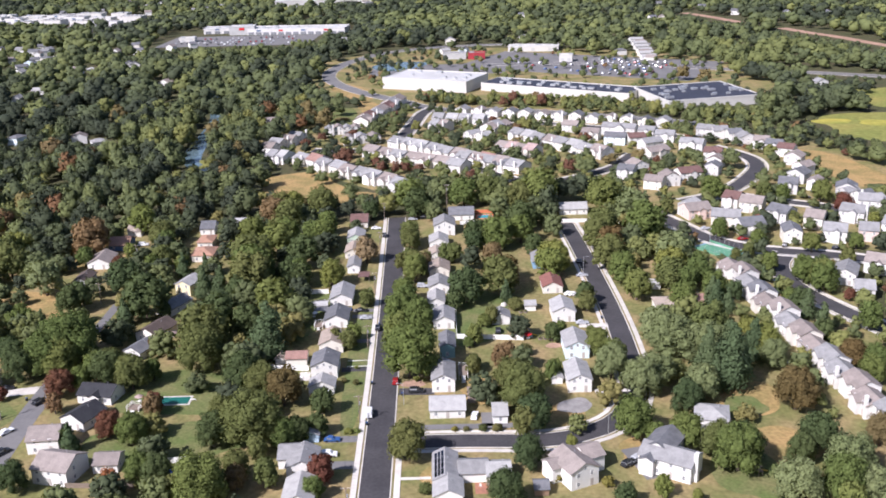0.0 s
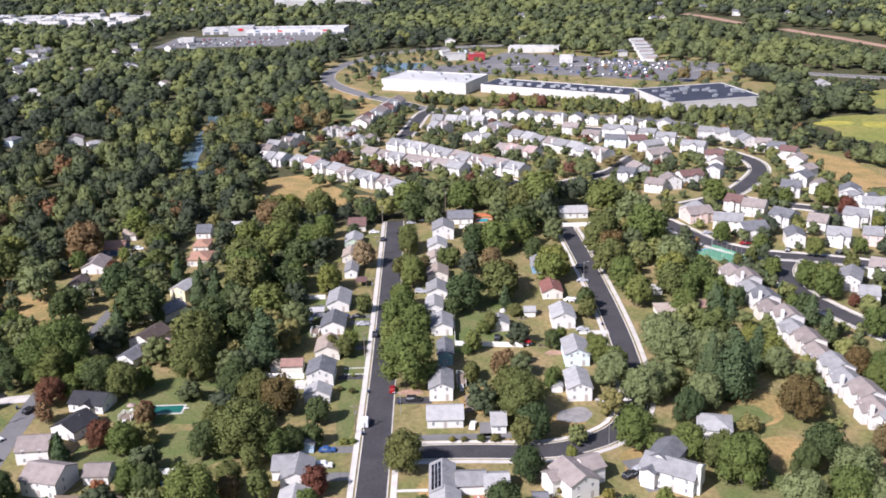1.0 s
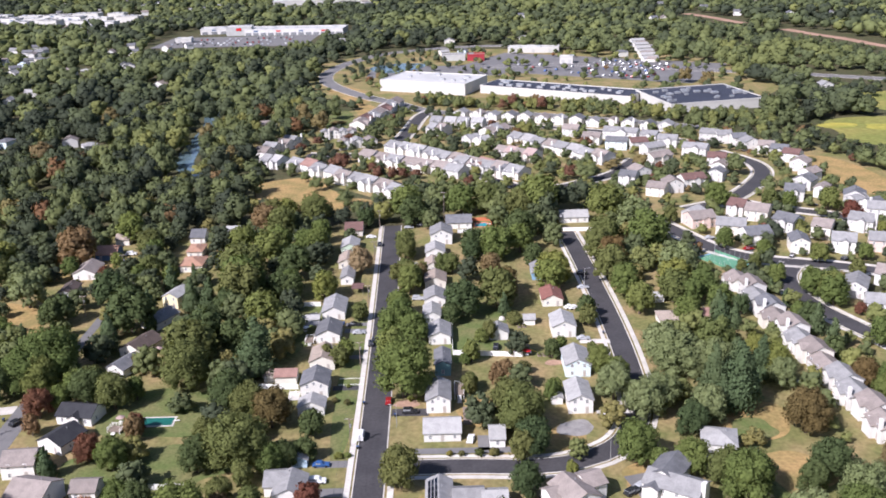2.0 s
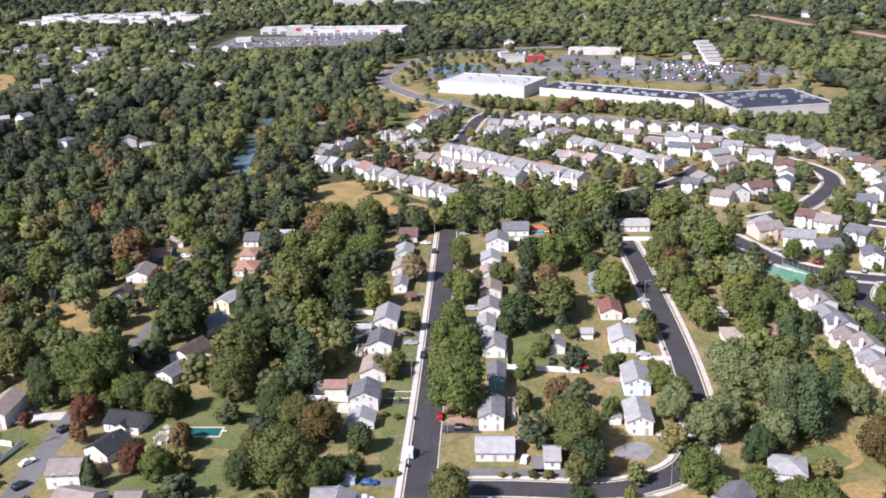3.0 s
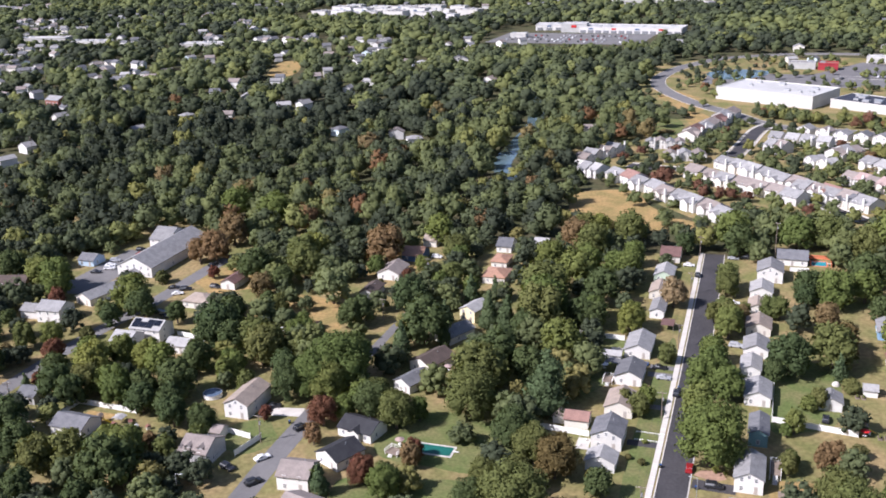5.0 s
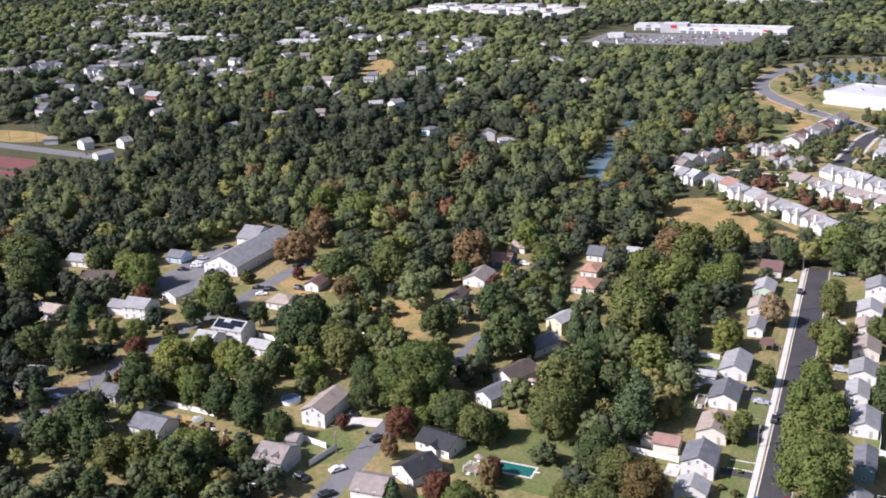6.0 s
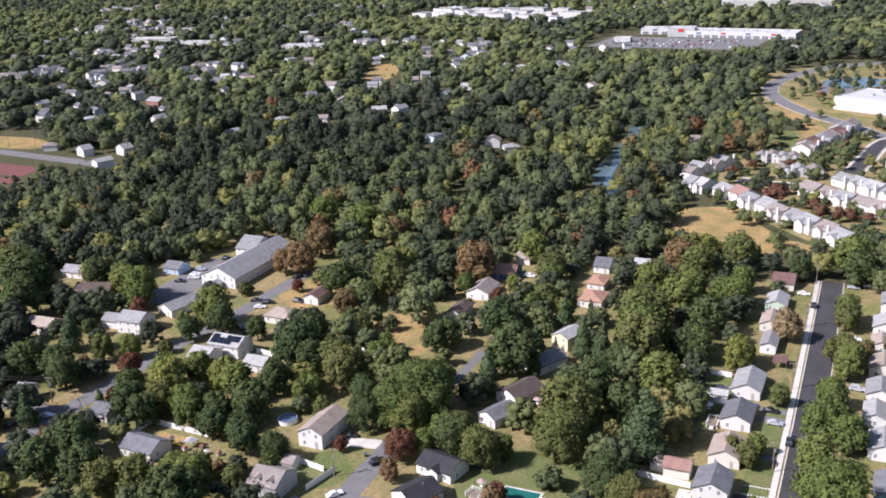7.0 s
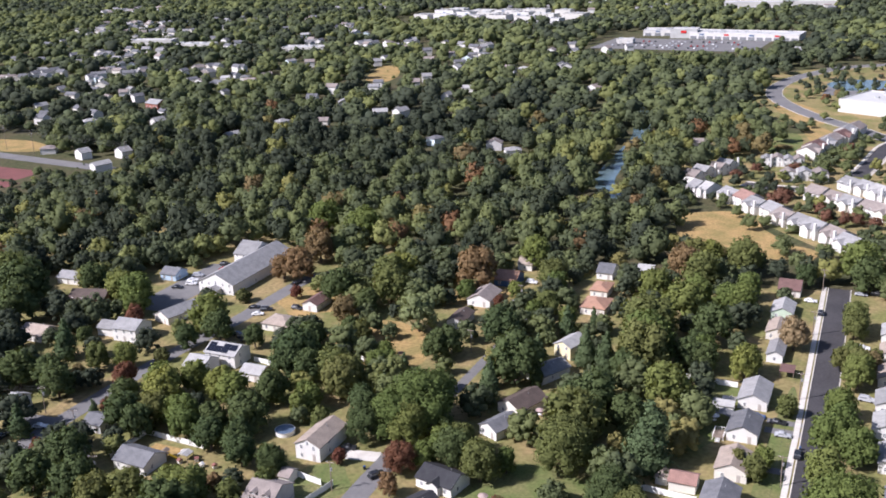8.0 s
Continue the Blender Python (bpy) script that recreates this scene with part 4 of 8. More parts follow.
house(79.3, 348.4, 0, 3.7, 4.4, 2.2, "gx", "white", "pale", "white shed among the trees", G, category="shed", fine=False)
G = "bottom cross street"
house(-1.2, 216.1, 0, 6.1, 13.2, 3, "gy", "white", "grey", "white house with solar panels on its roof", G, wings=[(7.1, 3.1, 7.4, 7.0, 2.8, 'gx', 'grey')], extras=['solar'])
house(12.3, 217.7, 0, 6.0, 7.7, 2.6, "gx", "cream", "pale", "low house extension with a pale roof", G)
house(-0.6, 209.2, 0, 7.1, 7.7, 2.7, "gy", "white", "pale", "white house with a pale grey gable roof", G)
house(33.6, 215.6, 25, 8.0, 10.5, 4.9, "gy", "white", "taupe", "large white house with a taupe roof and cross gable", G, wings=[(6.2, 4.6, 5.4, 7.0, 4.6, 'gx', 'taupe'), (-4.6, 5.0, 3.4, 5.2, 4.2, 'gx', 'taupe')])
house(54.0, 219.2, -34, 14.0, 8.4, 4.7, "gx", "white", "grey", "large white house with a grey roof and tall chimney", G, wings=[(-3.4, 3.2, 7.4, 10.5, 5.5, 'gy', 'slate'), (-4.2, -1.6, 3.6, 3.0, 4.4, 'gy', 'slate')], extras=['chimney'])
house(71.8, 240.8, -14, 8.8, 9, 3.8, "hip", "white", "pale", "white house with a pale hip roof between trees", G)
house(22.5, 212.3, 0, 3.5, 4.4, 2, "gx", "wood", "slate", "small wooden shed with a slate roof", G, category="shed", fine=False)
G = "west back street"
house(-103.0, 223.6, -14, 10.2, 9.9, 4.5, "gx", "white", "taupe", "tall white house with a brown-grey roof", G)
house(-90.4, 228.9, 0, 6.5, 6.6, 2.6, "gx", "white", "taupe", "white detached garage with a brown-grey roof", G, category="garage")
house(-110.8, 240.0, 4, 8.5, 8.8, 4.1, "gx", "white", "taupe", "white two-storey house with an entry porch", G)
house(-107.4, 253.2, -26, 8.6, 9.6, 2.9, "gy", "white", "black", "white gabled house with a black roof", G)
house(-106.0, 268.4, -12, 11.0, 8.2, 2.8, "gx", "white", "black", "white ranch house with a black roof and front gable", G, extras=['gable'])
house(-144.3, 270.7, 0, 7.6, 14.3, 4.5, "gy", "white", "tan", "white house with a tan-grey roof and a concrete drive", G)
house(-143.9, 258.2, 0, 3.1, 4.4, 2.2, "gx", "cream", "taupe", "small garden shed with a taupe roof", G, category="shed", fine=False)
house(-142.2, 243.9, 0, 8.4, 9.9, 4.1, "gx", "grey", "taupe", "grey house with a taupe roof and dormers", G, extras=['dormer'])
G = "west wooded lots"
house(-143.2, 389.0, 0, 8.9, 12.1, 2.8, "gy", "white", "taupe", "white gabled house with a brown-grey roof", G)
house(-143.3, 367.0, 0, 5.9, 11, 2.8, "gy", "grey", "brown", "grey gabled house with a brown roof", G)
house(-141.6, 412.2, 0, 8.9, 9.9, 2.7, "gx", "navy", "orange", "blue house with an orange-brown roof", G)
house(-101.4, 394.8, 0, 9.0, 11, 2.8, "hip", "cream", "orange", "low house with an orange hip roof", G)
house(-104.0, 412.3, 0, 6.4, 10, 2.8, "hip", "cream", "orange", "low house with an orange-brown hip roof", G)
house(-107.2, 432.1, 0, 6.4, 9.9, 2.8, "gx", "white", "slate", "white house with a dark slate roof", G)
house(-100.2, 356.2, -18, 6.4, 9.4, 4.4, "gy", "butter", "pale", "pale yellow two-storey house among trees", G)
house(-103.0, 336.8, -26, 7.4, 12.1, 2.7, "gy", "white", "grey", "white house with a grey roof among trees", G)
house(-102.6, 313.2, -22, 8.6, 12.1, 2.9, "gy", "cream", "brown", "cream house with a dark brown roof", G)
house(-103.6, 299.4, -24, 6.8, 9.6, 2.8, "gy", "white", "slate", "white house with a blue-grey roof", G)
house(-140.5, 432.1, 0, 6.0, 7.7, 2.8, "gx", "cream", "tan", "cream house at the wood's edge", G)
house(-93.0, 439.8, 0, 6.1, 6.6, 2.6, "gx", "white", "pale", "white shed at the wood's edge", G, category="shed", fine=False)
G = "church lots"
house(-246.9, 368.5, 0, 16.4, 44, 4.3, "gy", "white", "grey", "long white church hall with a grey gable roof", G, extras=['porch'], category="church hall")
house(-256.8, 401.4, 0, 9.7, 15.4, 4.5, "gx", "white", "grey", "white side hall with a grey roof", G, category="church hall")
house(-203.6, 312.2, 0, 11.8, 8.8, 4.5, "gx", "white", "pale", "white two-storey house with solar panels", G, extras=['solar2'])
house(-187.5, 306.1, 0, 7.8, 6.6, 2.8, "gx", "white", "pale", "white garage with a pale grey roof", G, category="garage")
house(-206.6, 302.0, 0, 7.6, 8.8, 4, "gx", "white", "pale", "white house behind yellow-green trees", G)
house(-202.8, 343.2, 0, 10.6, 9, 2.6, "hip", "cream", "tan", "low brick-tan house with a hip roof", G)
house(-201.1, 364.1, 0, 6.1, 11, 2.8, "gy", "white", "maroon", "white house with a dark red roof", G)
house(-247.4, 336.0, -14, 8.1, 16.0, 2.8, "gy", "cream", "grey", "long low house with a flat grey roof", G)
house(-248.6, 317.6, 3, 9.8, 9.2, 4.8, "gx", "white", "grey", "white two-storey house with a grey roof", G, wings=[(-9.4, 2.2, 8.4, 7.0, 3.0, 'gx', 'grey')])
house(-285.0, 338.0, 16, 14.5, 9.4, 4.1, "gx", "wood", "brown", "brown house with a dark reddish roof", G)
house(-313.0, 357.0, 4, 10.8, 7.7, 2.6, "gx", "white", "grey", "small white house with a grey roof", G)
house(-281.8, 306.3, 0, 10.7, 8.8, 2.6, "gx", "white", "tan", "low white house with a tan roof", G)
house(-243.1, 258.7, 0, 2.1, 9.9, 4, "gx", "white", "pale", "white building with a pale roof", G)
house(-186.4, 248.2, -3, 11.0, 8.4, 2.8, "gx", "white", "slate", "white house with a blue-grey roof behind a tall tree", G)
house(-275.4, 374.3, 0, 7.7, 7.7, 2.7, "gx", "sky", "slate", "pale blue house beside the car park", G)
house(-211.8, 261.8, 0, 6.4, 6.6, 2.8, "gx", "grey", "slate", "small dark-roofed house below a tree", G)
G = "estate houses"
house(111.6, 440.1, -43, 6.5, 9.9, 5.2, "gy", "pearl", "pale", "white gabled estate house with a pale roof", G, extras=['garage'])
house(117.6, 433.3, 14, 11.5, 9.9, 4.5, "gx", "rose", "taupe", "rose-beige estate house with a taupe roof", G, extras=['gable'])
house(125.8, 421.9, -19, 12.4, 9.9, 4.5, "gx", "cream", "grey", "cream estate house with a grey roof", G, extras=['garage'])
house(134.2, 407.3, 9, 11.0, 9.9, 5, "gx", "white", "slate", "white estate house with a slate roof and garage", G, extras=['gable', 'garage'])
house(135.1, 448.7, -38, 7.8, 9.9, 5.2, "gx", "pearl", "maroon", "white estate house with a maroon-brown roof", G, extras=['gable', 'garage'])
house(142.4, 440.6, -29, 10.2, 9.9, 5, "gx", "cream", "taupe", "cream estate house with a taupe roof", G)
house(149.1, 425.0, -48, 10.0, 9.9, 5.2, "gx", "pearl", "slate", "white two-storey estate house with a slate roof", G, extras=['gable', 'garage'])
house(147.0, 395.8, -10, 7.4, 10.5, 5.2, "gy", "cream", "slate", "cream gabled estate house with a white garage", G, extras=['garage'])
house(161.7, 413.8, -32, 8.0, 9.9, 5.5, "gx", "cream", "taupe", "cream two-storey estate house with a taupe roof", G, extras=['garage'])
house(164.3, 395.3, -22, 9.4, 9.9, 5.2, "gx", "white", "grey", "white estate house with a front gable and garage", G, extras=['gable', 'garage'])
house(181.7, 421.8, -35, 10.6, 9.9, 5.2, "gx", "pearl", "grey", "white estate house with a front gable", G, extras=['chimney', 'gable', 'garage'])
house(178.6, 395.1, -20, 7.5, 9.9, 5, "gx", "rose", "grey", "rose-beige estate house with a grey roof", G)
house(190.8, 402.7, -39, 7.3, 9.9, 5, "gx", "pearl", "grey", "white estate house with a grey roof", G, extras=['gable', 'garage'])
house(149.4, 346.8, -27, 8.0, 12.1, 4.5, "gy", "pearl", "grey", "pale grey estate house with a long grey roof", G)
house(150.8, 331.1, -17, 6.7, 8.8, 4.5, "gx", "pearl", "grey", "white estate house with a grey roof", G, extras=['garage'])
house(165.7, 357.0, -33, 9.1, 9.9, 4.8, "gx", "white", "taupe", "white estate house with a taupe roof", G, extras=['gable'])
house(194.8, 460.6, -22, 9.6, 9.9, 5, "gy", "pearl", "slate", "pale grey estate house with a slate roof", G, extras=['garage'])
house(196.8, 438.1, -24, 10.2, 9.9, 5, "gx", "white", "grey", "white estate house with a broad grey roof", G)
house(183.7, 475.0, -35, 5.8, 8.8, 4.8, "gy", "pearl", "taupe", "white gabled estate house with a taupe roof", G, extras=['garage'])
house(169.7, 470.3, -23, 9.1, 9.9, 5.2, "gx", "pearl", "slate", "pale grey estate house with a slate roof", G, extras=['gable'])
house(180.1, 489.9, -44, 9.5, 8.8, 5, "gy", "pearl", "slate", "white gabled estate house with a slate roof", G)
house(187.0, 505.0, -55, 8.2, 8.8, 5, "gy", "white", "taupe", "white gabled estate house with a taupe roof", G)
house(190.7, 525.2, -36, 9.1, 8.8, 5, "gy", "pearl", "taupe", "white gabled estate house with a taupe roof", G)
house(192.7, 544.4, -38, 9.3, 8.8, 5, "gx", "white", "maroon", "white estate house with a maroon-brown roof", G)
house(189.9, 555.0, -30, 9.4, 8.8, 5, "gx", "pearl", "slate", "white estate house with a slate roof", G, extras=['gable'])
house(185.9, 564.7, -24, 8.6, 8.8, 5, "gx", "white", "taupe", "white estate house with a taupe roof", G, extras=['gable'])
house(181.7, 574.0, 8, 9.9, 8.8, 5, "gy", "pearl", "grey", "white gabled estate house with a grey roof", G)
house(177.7, 585.8, 1, 8.4, 8.8, 5, "gx", "white", "slate", "white estate house with a slate roof", G, extras=['gable'])
house(171.2, 594.4, 1, 9.1, 8.8, 5, "gx", "pearl", "grey", "pale grey estate house with a shingle roof", G, extras=['gable'])
house(162.2, 600.4, -32, 10.3, 8.8, 5, "gx", "pearl", "grey", "pale grey estate house with a shingle roof", G)
house(151.3, 540.2, -21, 9.7, 8.8, 5, "gx", "pearl", "maroon", "white estate house with a maroon-brown roof", G, extras=['gable'])
house(147.8, 523.5, -32, 7.6, 7.7, 5, "gy", "white", "taupe", "white gabled estate house with a taupe roof", G)
house(142.6, 509.6, -31, 7.4, 7.7, 5, "gy", "pearl", "slate", "white gabled estate house with a slate roof", G)
house(129.5, 497.9, 13, 12.0, 8.8, 5, "gx", "white", "maroon", "white estate house with a maroon-brown roof", G, extras=['gable'])
house(117.5, 490.4, 6, 9.1, 8.8, 5, "gy", "pearl", "taupe", "white gabled estate house with a taupe roof", G)
house(106.4, 485.2, -30, 9.3, 8.8, 4.6, "gx", "cream", "taupe", "cream estate house with a taupe roof", G)
house(96.3, 506.8, -27, 8.6, 8.8, 5, "gx", "pearl", "slate", "white estate house with a slate roof", G, extras=['gable'])
house(107.1, 516.7, 20, 9.4, 8.8, 5, "gy", "white", "taupe", "white gabled estate house with a taupe roof", G)
house(125.2, 568.9, 23, 12.5, 8.8, 5, "gx", "pearl", "grey", "white estate house with a grey roof", G)
house(124.1, 547.0, 29, 13.9, 8.8, 5, "gx", "cream", "taupe", "cream estate house with a taupe roof", G, extras=['gable'])
house(145.0, 564.3, -29, 13.7, 8.8, 5, "gx", "pearl", "grey", "pale grey estate house with a grey roof", G, extras=['gable'])
house(118.0, 582.3, 7, 10.2, 8.8, 5, "gx", "white", "maroon", "white estate house with a maroon-brown roof", G)
house(134.9, 587.7, -21, 11.3, 8.8, 5, "gx", "pearl", "grey", "white estate house with a grey roof", G, extras=['gable'])
house(91.6, 599.6, -23, 10.6, 8.8, 5, "gx", "cream", "taupe", "cream estate house with a taupe roof", G, extras=['gable'])
house(82.2, 623.7, -25, 9.9, 8.8, 5, "gx", "pearl", "taupe", "white estate house with a taupe roof", G)
house(110.9, 610.7, -27, 21.2, 8.8, 5.2, "gx", "pearl", "grey", "pale grey double estate house with a grey roof", G, extras=['gable'])
house(126.1, 600.5, -32, 10.0, 8.8, 5, "gx", "pearl", "grey", "white estate house with a grey roof", G, extras=['gable'])
house(104.5, 585.6, -20, 12.6, 8.8, 5, "gx", "ice", "slate", "pale blue estate house with a slate roof", G)

# ---- rows of town houses ----
terrace(107.2, 365.5, 116.6, 236.0, 14, "gx", ('taupe', 'taupe', 'grey', 'slate', 'taupe', 'taupe', 'grey', 'taupe', 'taupe', 'grey', 'grey'), "pale town house in a stepped row with a %s roof", "town house rows", depth=7.4, stagger=1.6, lift=0.9)
terrace(-85.8, 561.8, -20.6, 491.6, 9, "gx", ('grey', 'brick', 'grey', 'grey', 'taupe', 'grey', 'grey', 'taupe'), "pale town house in a row with a %s roof", "town house rows")
terrace(-32.6, 597.7, 40.8, 521.7, 10, "gx", ('grey', 'grey', 'pale', 'grey', 'grey', 'taupe', 'grey', 'brick', 'slate'), "pale town house in a row with a %s roof", "town house rows")
terrace(-46.3, 572.9, 10.4, 528.8, 7, "gx", ('taupe', 'taupe', 'grey', 'taupe'), "pale town house in a row with a %s roof", "town house rows")
terrace(-59.7, 605.2, -37.0, 610.7, 3, "gy", ('taupe', 'grey'), "pale town house in a row with a %s roof", "town house rows")
terrace(-102.1, 567.2, -92.0, 559.6, 2, "gx", ('grey', 'pale'), "pale town house in a row with a %s roof", "town house rows")
terrace(-101.7, 587.6, -83.7, 624.6, 4, "gy", ('taupe', 'grey'), "pale town house in a row with a %s roof", "town house rows")
terrace(-74.3, 635.4, -51.8, 638.5, 4, "gy", ('grey', 'taupe'), "pale town house in a row with a %s roof", "town house rows")
terrace(-48.3, 657.2, -24.3, 742.4, 7, "gx", ('taupe', 'maroon', 'grey'), "pale town house in a row with a %s roof", "town house rows")
terrace(-6.3, 664.5, 29.3, 652.7, 4, "gx", ('grey', 'pale'), "pale town house in a row with a %s roof", "town house rows", fill=0.8)
terrace(-7.6, 641.7, 1.8, 634.2, 2, "gx", ('grey', 'taupe'), "pale town house in a row with a %s roof", "town house rows")
terrace(14.5, 614.3, 25.4, 598.4, 2, "gy", ('grey', 'pale'), "pale town house in a row with a %s roof", "town house rows")
terrace(33.2, 623.7, 47.3, 637.2, 3, "gx", ('taupe', 'grey'), "pale town house in a row with a %s roof", "town house rows")
terrace(31.7, 575.9, 52.0, 558.1, 4, "gx", ('taupe', 'rose'), "pale town house in a row with a %s roof", "town house rows")
terrace(9.2, 692.8, 148.3, 627.1, 13, "gy", ('grey', 'taupe', 'grey', 'slate'), "pale town house in a row with a %s roof", "town house rows", fill=0.74)
terrace(42.2, 611.4, 89.6, 549.0, 8, "gx", ('grey', 'pale', 'grey', 'taupe'), "pale town house in a row with a %s roof", "town house rows")
terrace(7.7, 551.9, 40.2, 524.1, 5, "gx", ('grey', 'taupe'), "pale town house in a row with a %s roof", "town house rows")
terrace(190.0, 461.4, 203.1, 434.7, 4, "gy", ('grey', 'slate'), "pale town house in a row with a %s roof", "town house rows")

# ---- cars ----
car(-22.8, 256.7, 90, "van", "white")
for x, y, rot, kind, paint in ((-210.3, 334.8, 20, "suv", "dark"), (-213.4, 336.2, 24, "sedan", "dark"), (-207.4, 332.6, 18, "sedan", "dark")):
    car(x, y, rot, kind, paint)
car(-23.6, 318.5, 90, "suv", "dark")
car(-16.0, 276.9, 90, "sedan", "red")
car(-36.3, 336.5, 0, "sedan", "blue")
car(-30.4, 335.0, 0, "sedan", "dark")
car(-28.3, 327.9, 0, "sedan", "silver")
car(-32.2, 242.3, 0, "sedan", "blue")
car(-32.3, 234.3, 0, "suv", "white")
car(7.5, 253.5, 80, "sedan", "white")
car(-9.4, 270.0, 0, "suv", "dark")
car(-123.1, 270.0, 60, "suv", "dark")
car(17.9, 313.0, 85, "suv", "dark")
car(47.4, 317.9, 0, "sedan", "silver")
car(46.6, 345.3, 20, "sedan", "white")
car(55.6, 379.2, 0, "suv", "dark")
car(53.9, 364.5, 0, "sedan", "silver")
car(46.3, 225.4, 40, "suv", "dark")
car(47.8, 226.3, 40, "sedan", "dark")
car(49.2, 227.8, 40, "suv", "silver")
car(116.1, 418.5, 10, "sedan", "silver")
car(128.1, 402.9, 10, "sedan", "red")
car(162.3, 387.2, 30, "suv", "dark")
car(142.9, 392.8, 60, "suv", "dark")
car(121.3, 325.0, 10, "suv", "silver")
car(176.3, 462.3, 10, "sedan", "dark")
car(48.2, 344.6, 10, "sedan", "white")
car(121.0, 325.1, 10, "suv", "silver")
car(122.3, 300.8, 10, "suv", "dark")
car(105.0, 281.1, 10, "sedan", "dark")
car(-125.9, 252.1, 55, "sedan", "white")
car(-122.3, 240.5, 55, "suv", "dark")
car(-132.5, 245.1, -20, "suv", "dark")
car(-223.0, 360.0, 25, "sedan", "dark")
car(-217.1, 359.4, 25, "suv", "dark")
car(-217.7, 354.4, 25, "sedan", "white")
car(-273.9, 381.6, 15, "sedan", "white")
car(-266.5, 382.5, 15, "suv", "silver")
car(-265.1, 377.1, 15, "sedan", "white")
car(-262.8, 373.3, 15, "suv", "white")
car(-265.7, 368.0, 15, "sedan", "dark")
car(-206.8, 364.5, 0, "suv", "dark")
car(-264.0, 397.9, 15, "suv", "dark")
car(-260.7, 392.6, 15, "sedan", "red")
car(-222.0, 387.8, 70, "sedan", "dark")
car(-137.0, 279.9, 20, "sedan", "dark")
car(-131.2, 396.0, 0, "sedan", "silver")
car(-132.8, 418.9, 0, "suv", "white")
car(-228.7, 258.5, 20, "sedan", "white")
car(-274.3, 327.7, 0, "sedan", "blue")
car(-234.4, 250.4, 80, "sedan", "dark")
car(-30.4, 433.0, 0, "sedan", "white")
car(-26.1, 421.9, 90, "suv", "dark")
car(-11.2, 395.6, 0, "sedan", "white")
car(-8.4, 357.6, -5, "suv", "silver")
car(-5.1, 331.2, 0, "suv", "dark")
car(-13.9, 445.5, 0, "sedan", "silver")
car(-8.6, 447.3, 0, "suv", "dark")


# ---- stores and far buildings ----
def store(x, y, rot, w, d, h, roof, label, units=6, wall="block", front=None, category="store"):
    """A long flat-roofed building with a parapet, roof lights or units, and a sign band."""
    m = pose(x, y, 0, 0, 0, rot)
    s = thing(category.replace(" ", "_"), m, label, category)
    part("wall", boxed(-w / 2, w / 2, 0, d, 0, h), WALL[wall], s)
    par = bmesh.new()
    for x0, x1, y0, y1 in ((-w / 2, w / 2, -0.15, 0.25), (-w / 2, w / 2, d - 0.25, d + 0.15), (-w / 2 - 0.15, -w / 2 + 0.25, 0, d), (w / 2 - 0.25, w / 2 + 0.15, 0, d)):
        block(par, x0, x1, y0, y1, h - 0.4, h + 0.7)
    part("parapet", par, WALL[wall], s)
    part("roof", boxed(-w / 2 + 0.25, w / 2 - 0.25, 0.25, d - 0.25, h, h + 0.12), roof, s)
    r = random.Random(round(x + y))
    for k in range(units):
        ux, uy, us = r.uniform(-0.45, 0.45) * w, r.uniform(0.15, 0.85) * d, r.uniform(1.2, 2.6)
        part("roof_unit", boxed(ux - us, ux + us, uy - us * 0.7, uy + us * 0.7, h + 0.1, h + 1.5, 0.05), STEEL, s)
    for k in range(max(2, int(w / 14))):
        if wall == "block" and units <= 3:
            part("loading_door", shared(("dock", 3), lambda: boxed(-1.6, 1.6, -0.06, 0.04, 0.1, 3.4), WALL["grey"]), None, s, m=pose(-w / 2 + (k + 0.5) * w / max(2, int(w / 14)), 0, 0))
    if wall == "pearl" and h < 10 and units > 3:
        for k in range(int(w / 9)):
            part("shopfront", shared(("shopfront",), lambda: boxed(-3.4, 3.4, -0.3, 0.02, 0.1, 3.3), PANE), None, s, m=pose(-w / 2 + (k + 0.5) * w / int(w / 9), 0, 0))
            if k % 3 == 1:
                part("shop_sign", shared(("shop_sign", k % 2), lambda: boxed(-2.6, 2.6, -0.25, 0.02, 4.3, 5.9), (SIGNRED, WALL["navy"])[k % 2]), None, s, m=pose(-w / 2 + (k + 0.5) * w / int(w / 9), 0, 0))
    if front:
        part("sign_band", boxed(-w * 0.1, w * 0.1, -0.4, 0.0, h * 0.6, h * 0.9), front, s, "plain coloured sign band")
    c = m @ Vector((0, d / 2, 0))
    n = max(1, int(w / d))
    for k in range(n):
        c = m @ Vector((-w / 2 + (k + 0.5) * w / n, d / 2, 0))
        FOOT.append((c.x, c.y, max(w / n, d) / 2))
    return s


store(-12.0, 793.5, -25.9, 74.5, 44.0, 8.5, WHITEROOF, "big white windowless warehouse with a white roof", 8)
store(86.0, 754.0, -32.3, 124.0, 30.0, 5.6, DARKROOF, "long store with a dark roof and skylights", 26)
store(193.5, 692.0, 12.5, 70.0, 60.0, 6.4, DARKROOF, "broad store with a dark blue-grey roof", 26)
store(16.0, 962.0, -4.0, 22.0, 14.0, 5.0, GRAVEL, "small grey store with a pale roof", 3, wall="grey")
store(37.0, 958.0, -4.0, 16.0, 12.0, 5.5, WALL["brickwall"], "small store clad in bright red", 2, wall="crimson")
store(95.0, 1000.0, -8.0, 50.0, 14.0, 5.0, WHITEROOF, "low white building by the road", 2)
store(118.0, 925.0, -10.0, 12.0, 9.0, 6.0, WHITEROOF, "small white kiosk building", 1)
store(-168.0, 1206.0, -6.0, 118.0, 34.0, 6.6, WHITEROOF, "long pale shopping centre with shopfronts", 12, wall="pearl")
store(-262.0, 1236.0, 4.0, 44.0, 26.0, 6.0, WHITEROOF, "low pale wing of the shopping centre", 6, wall="pearl")
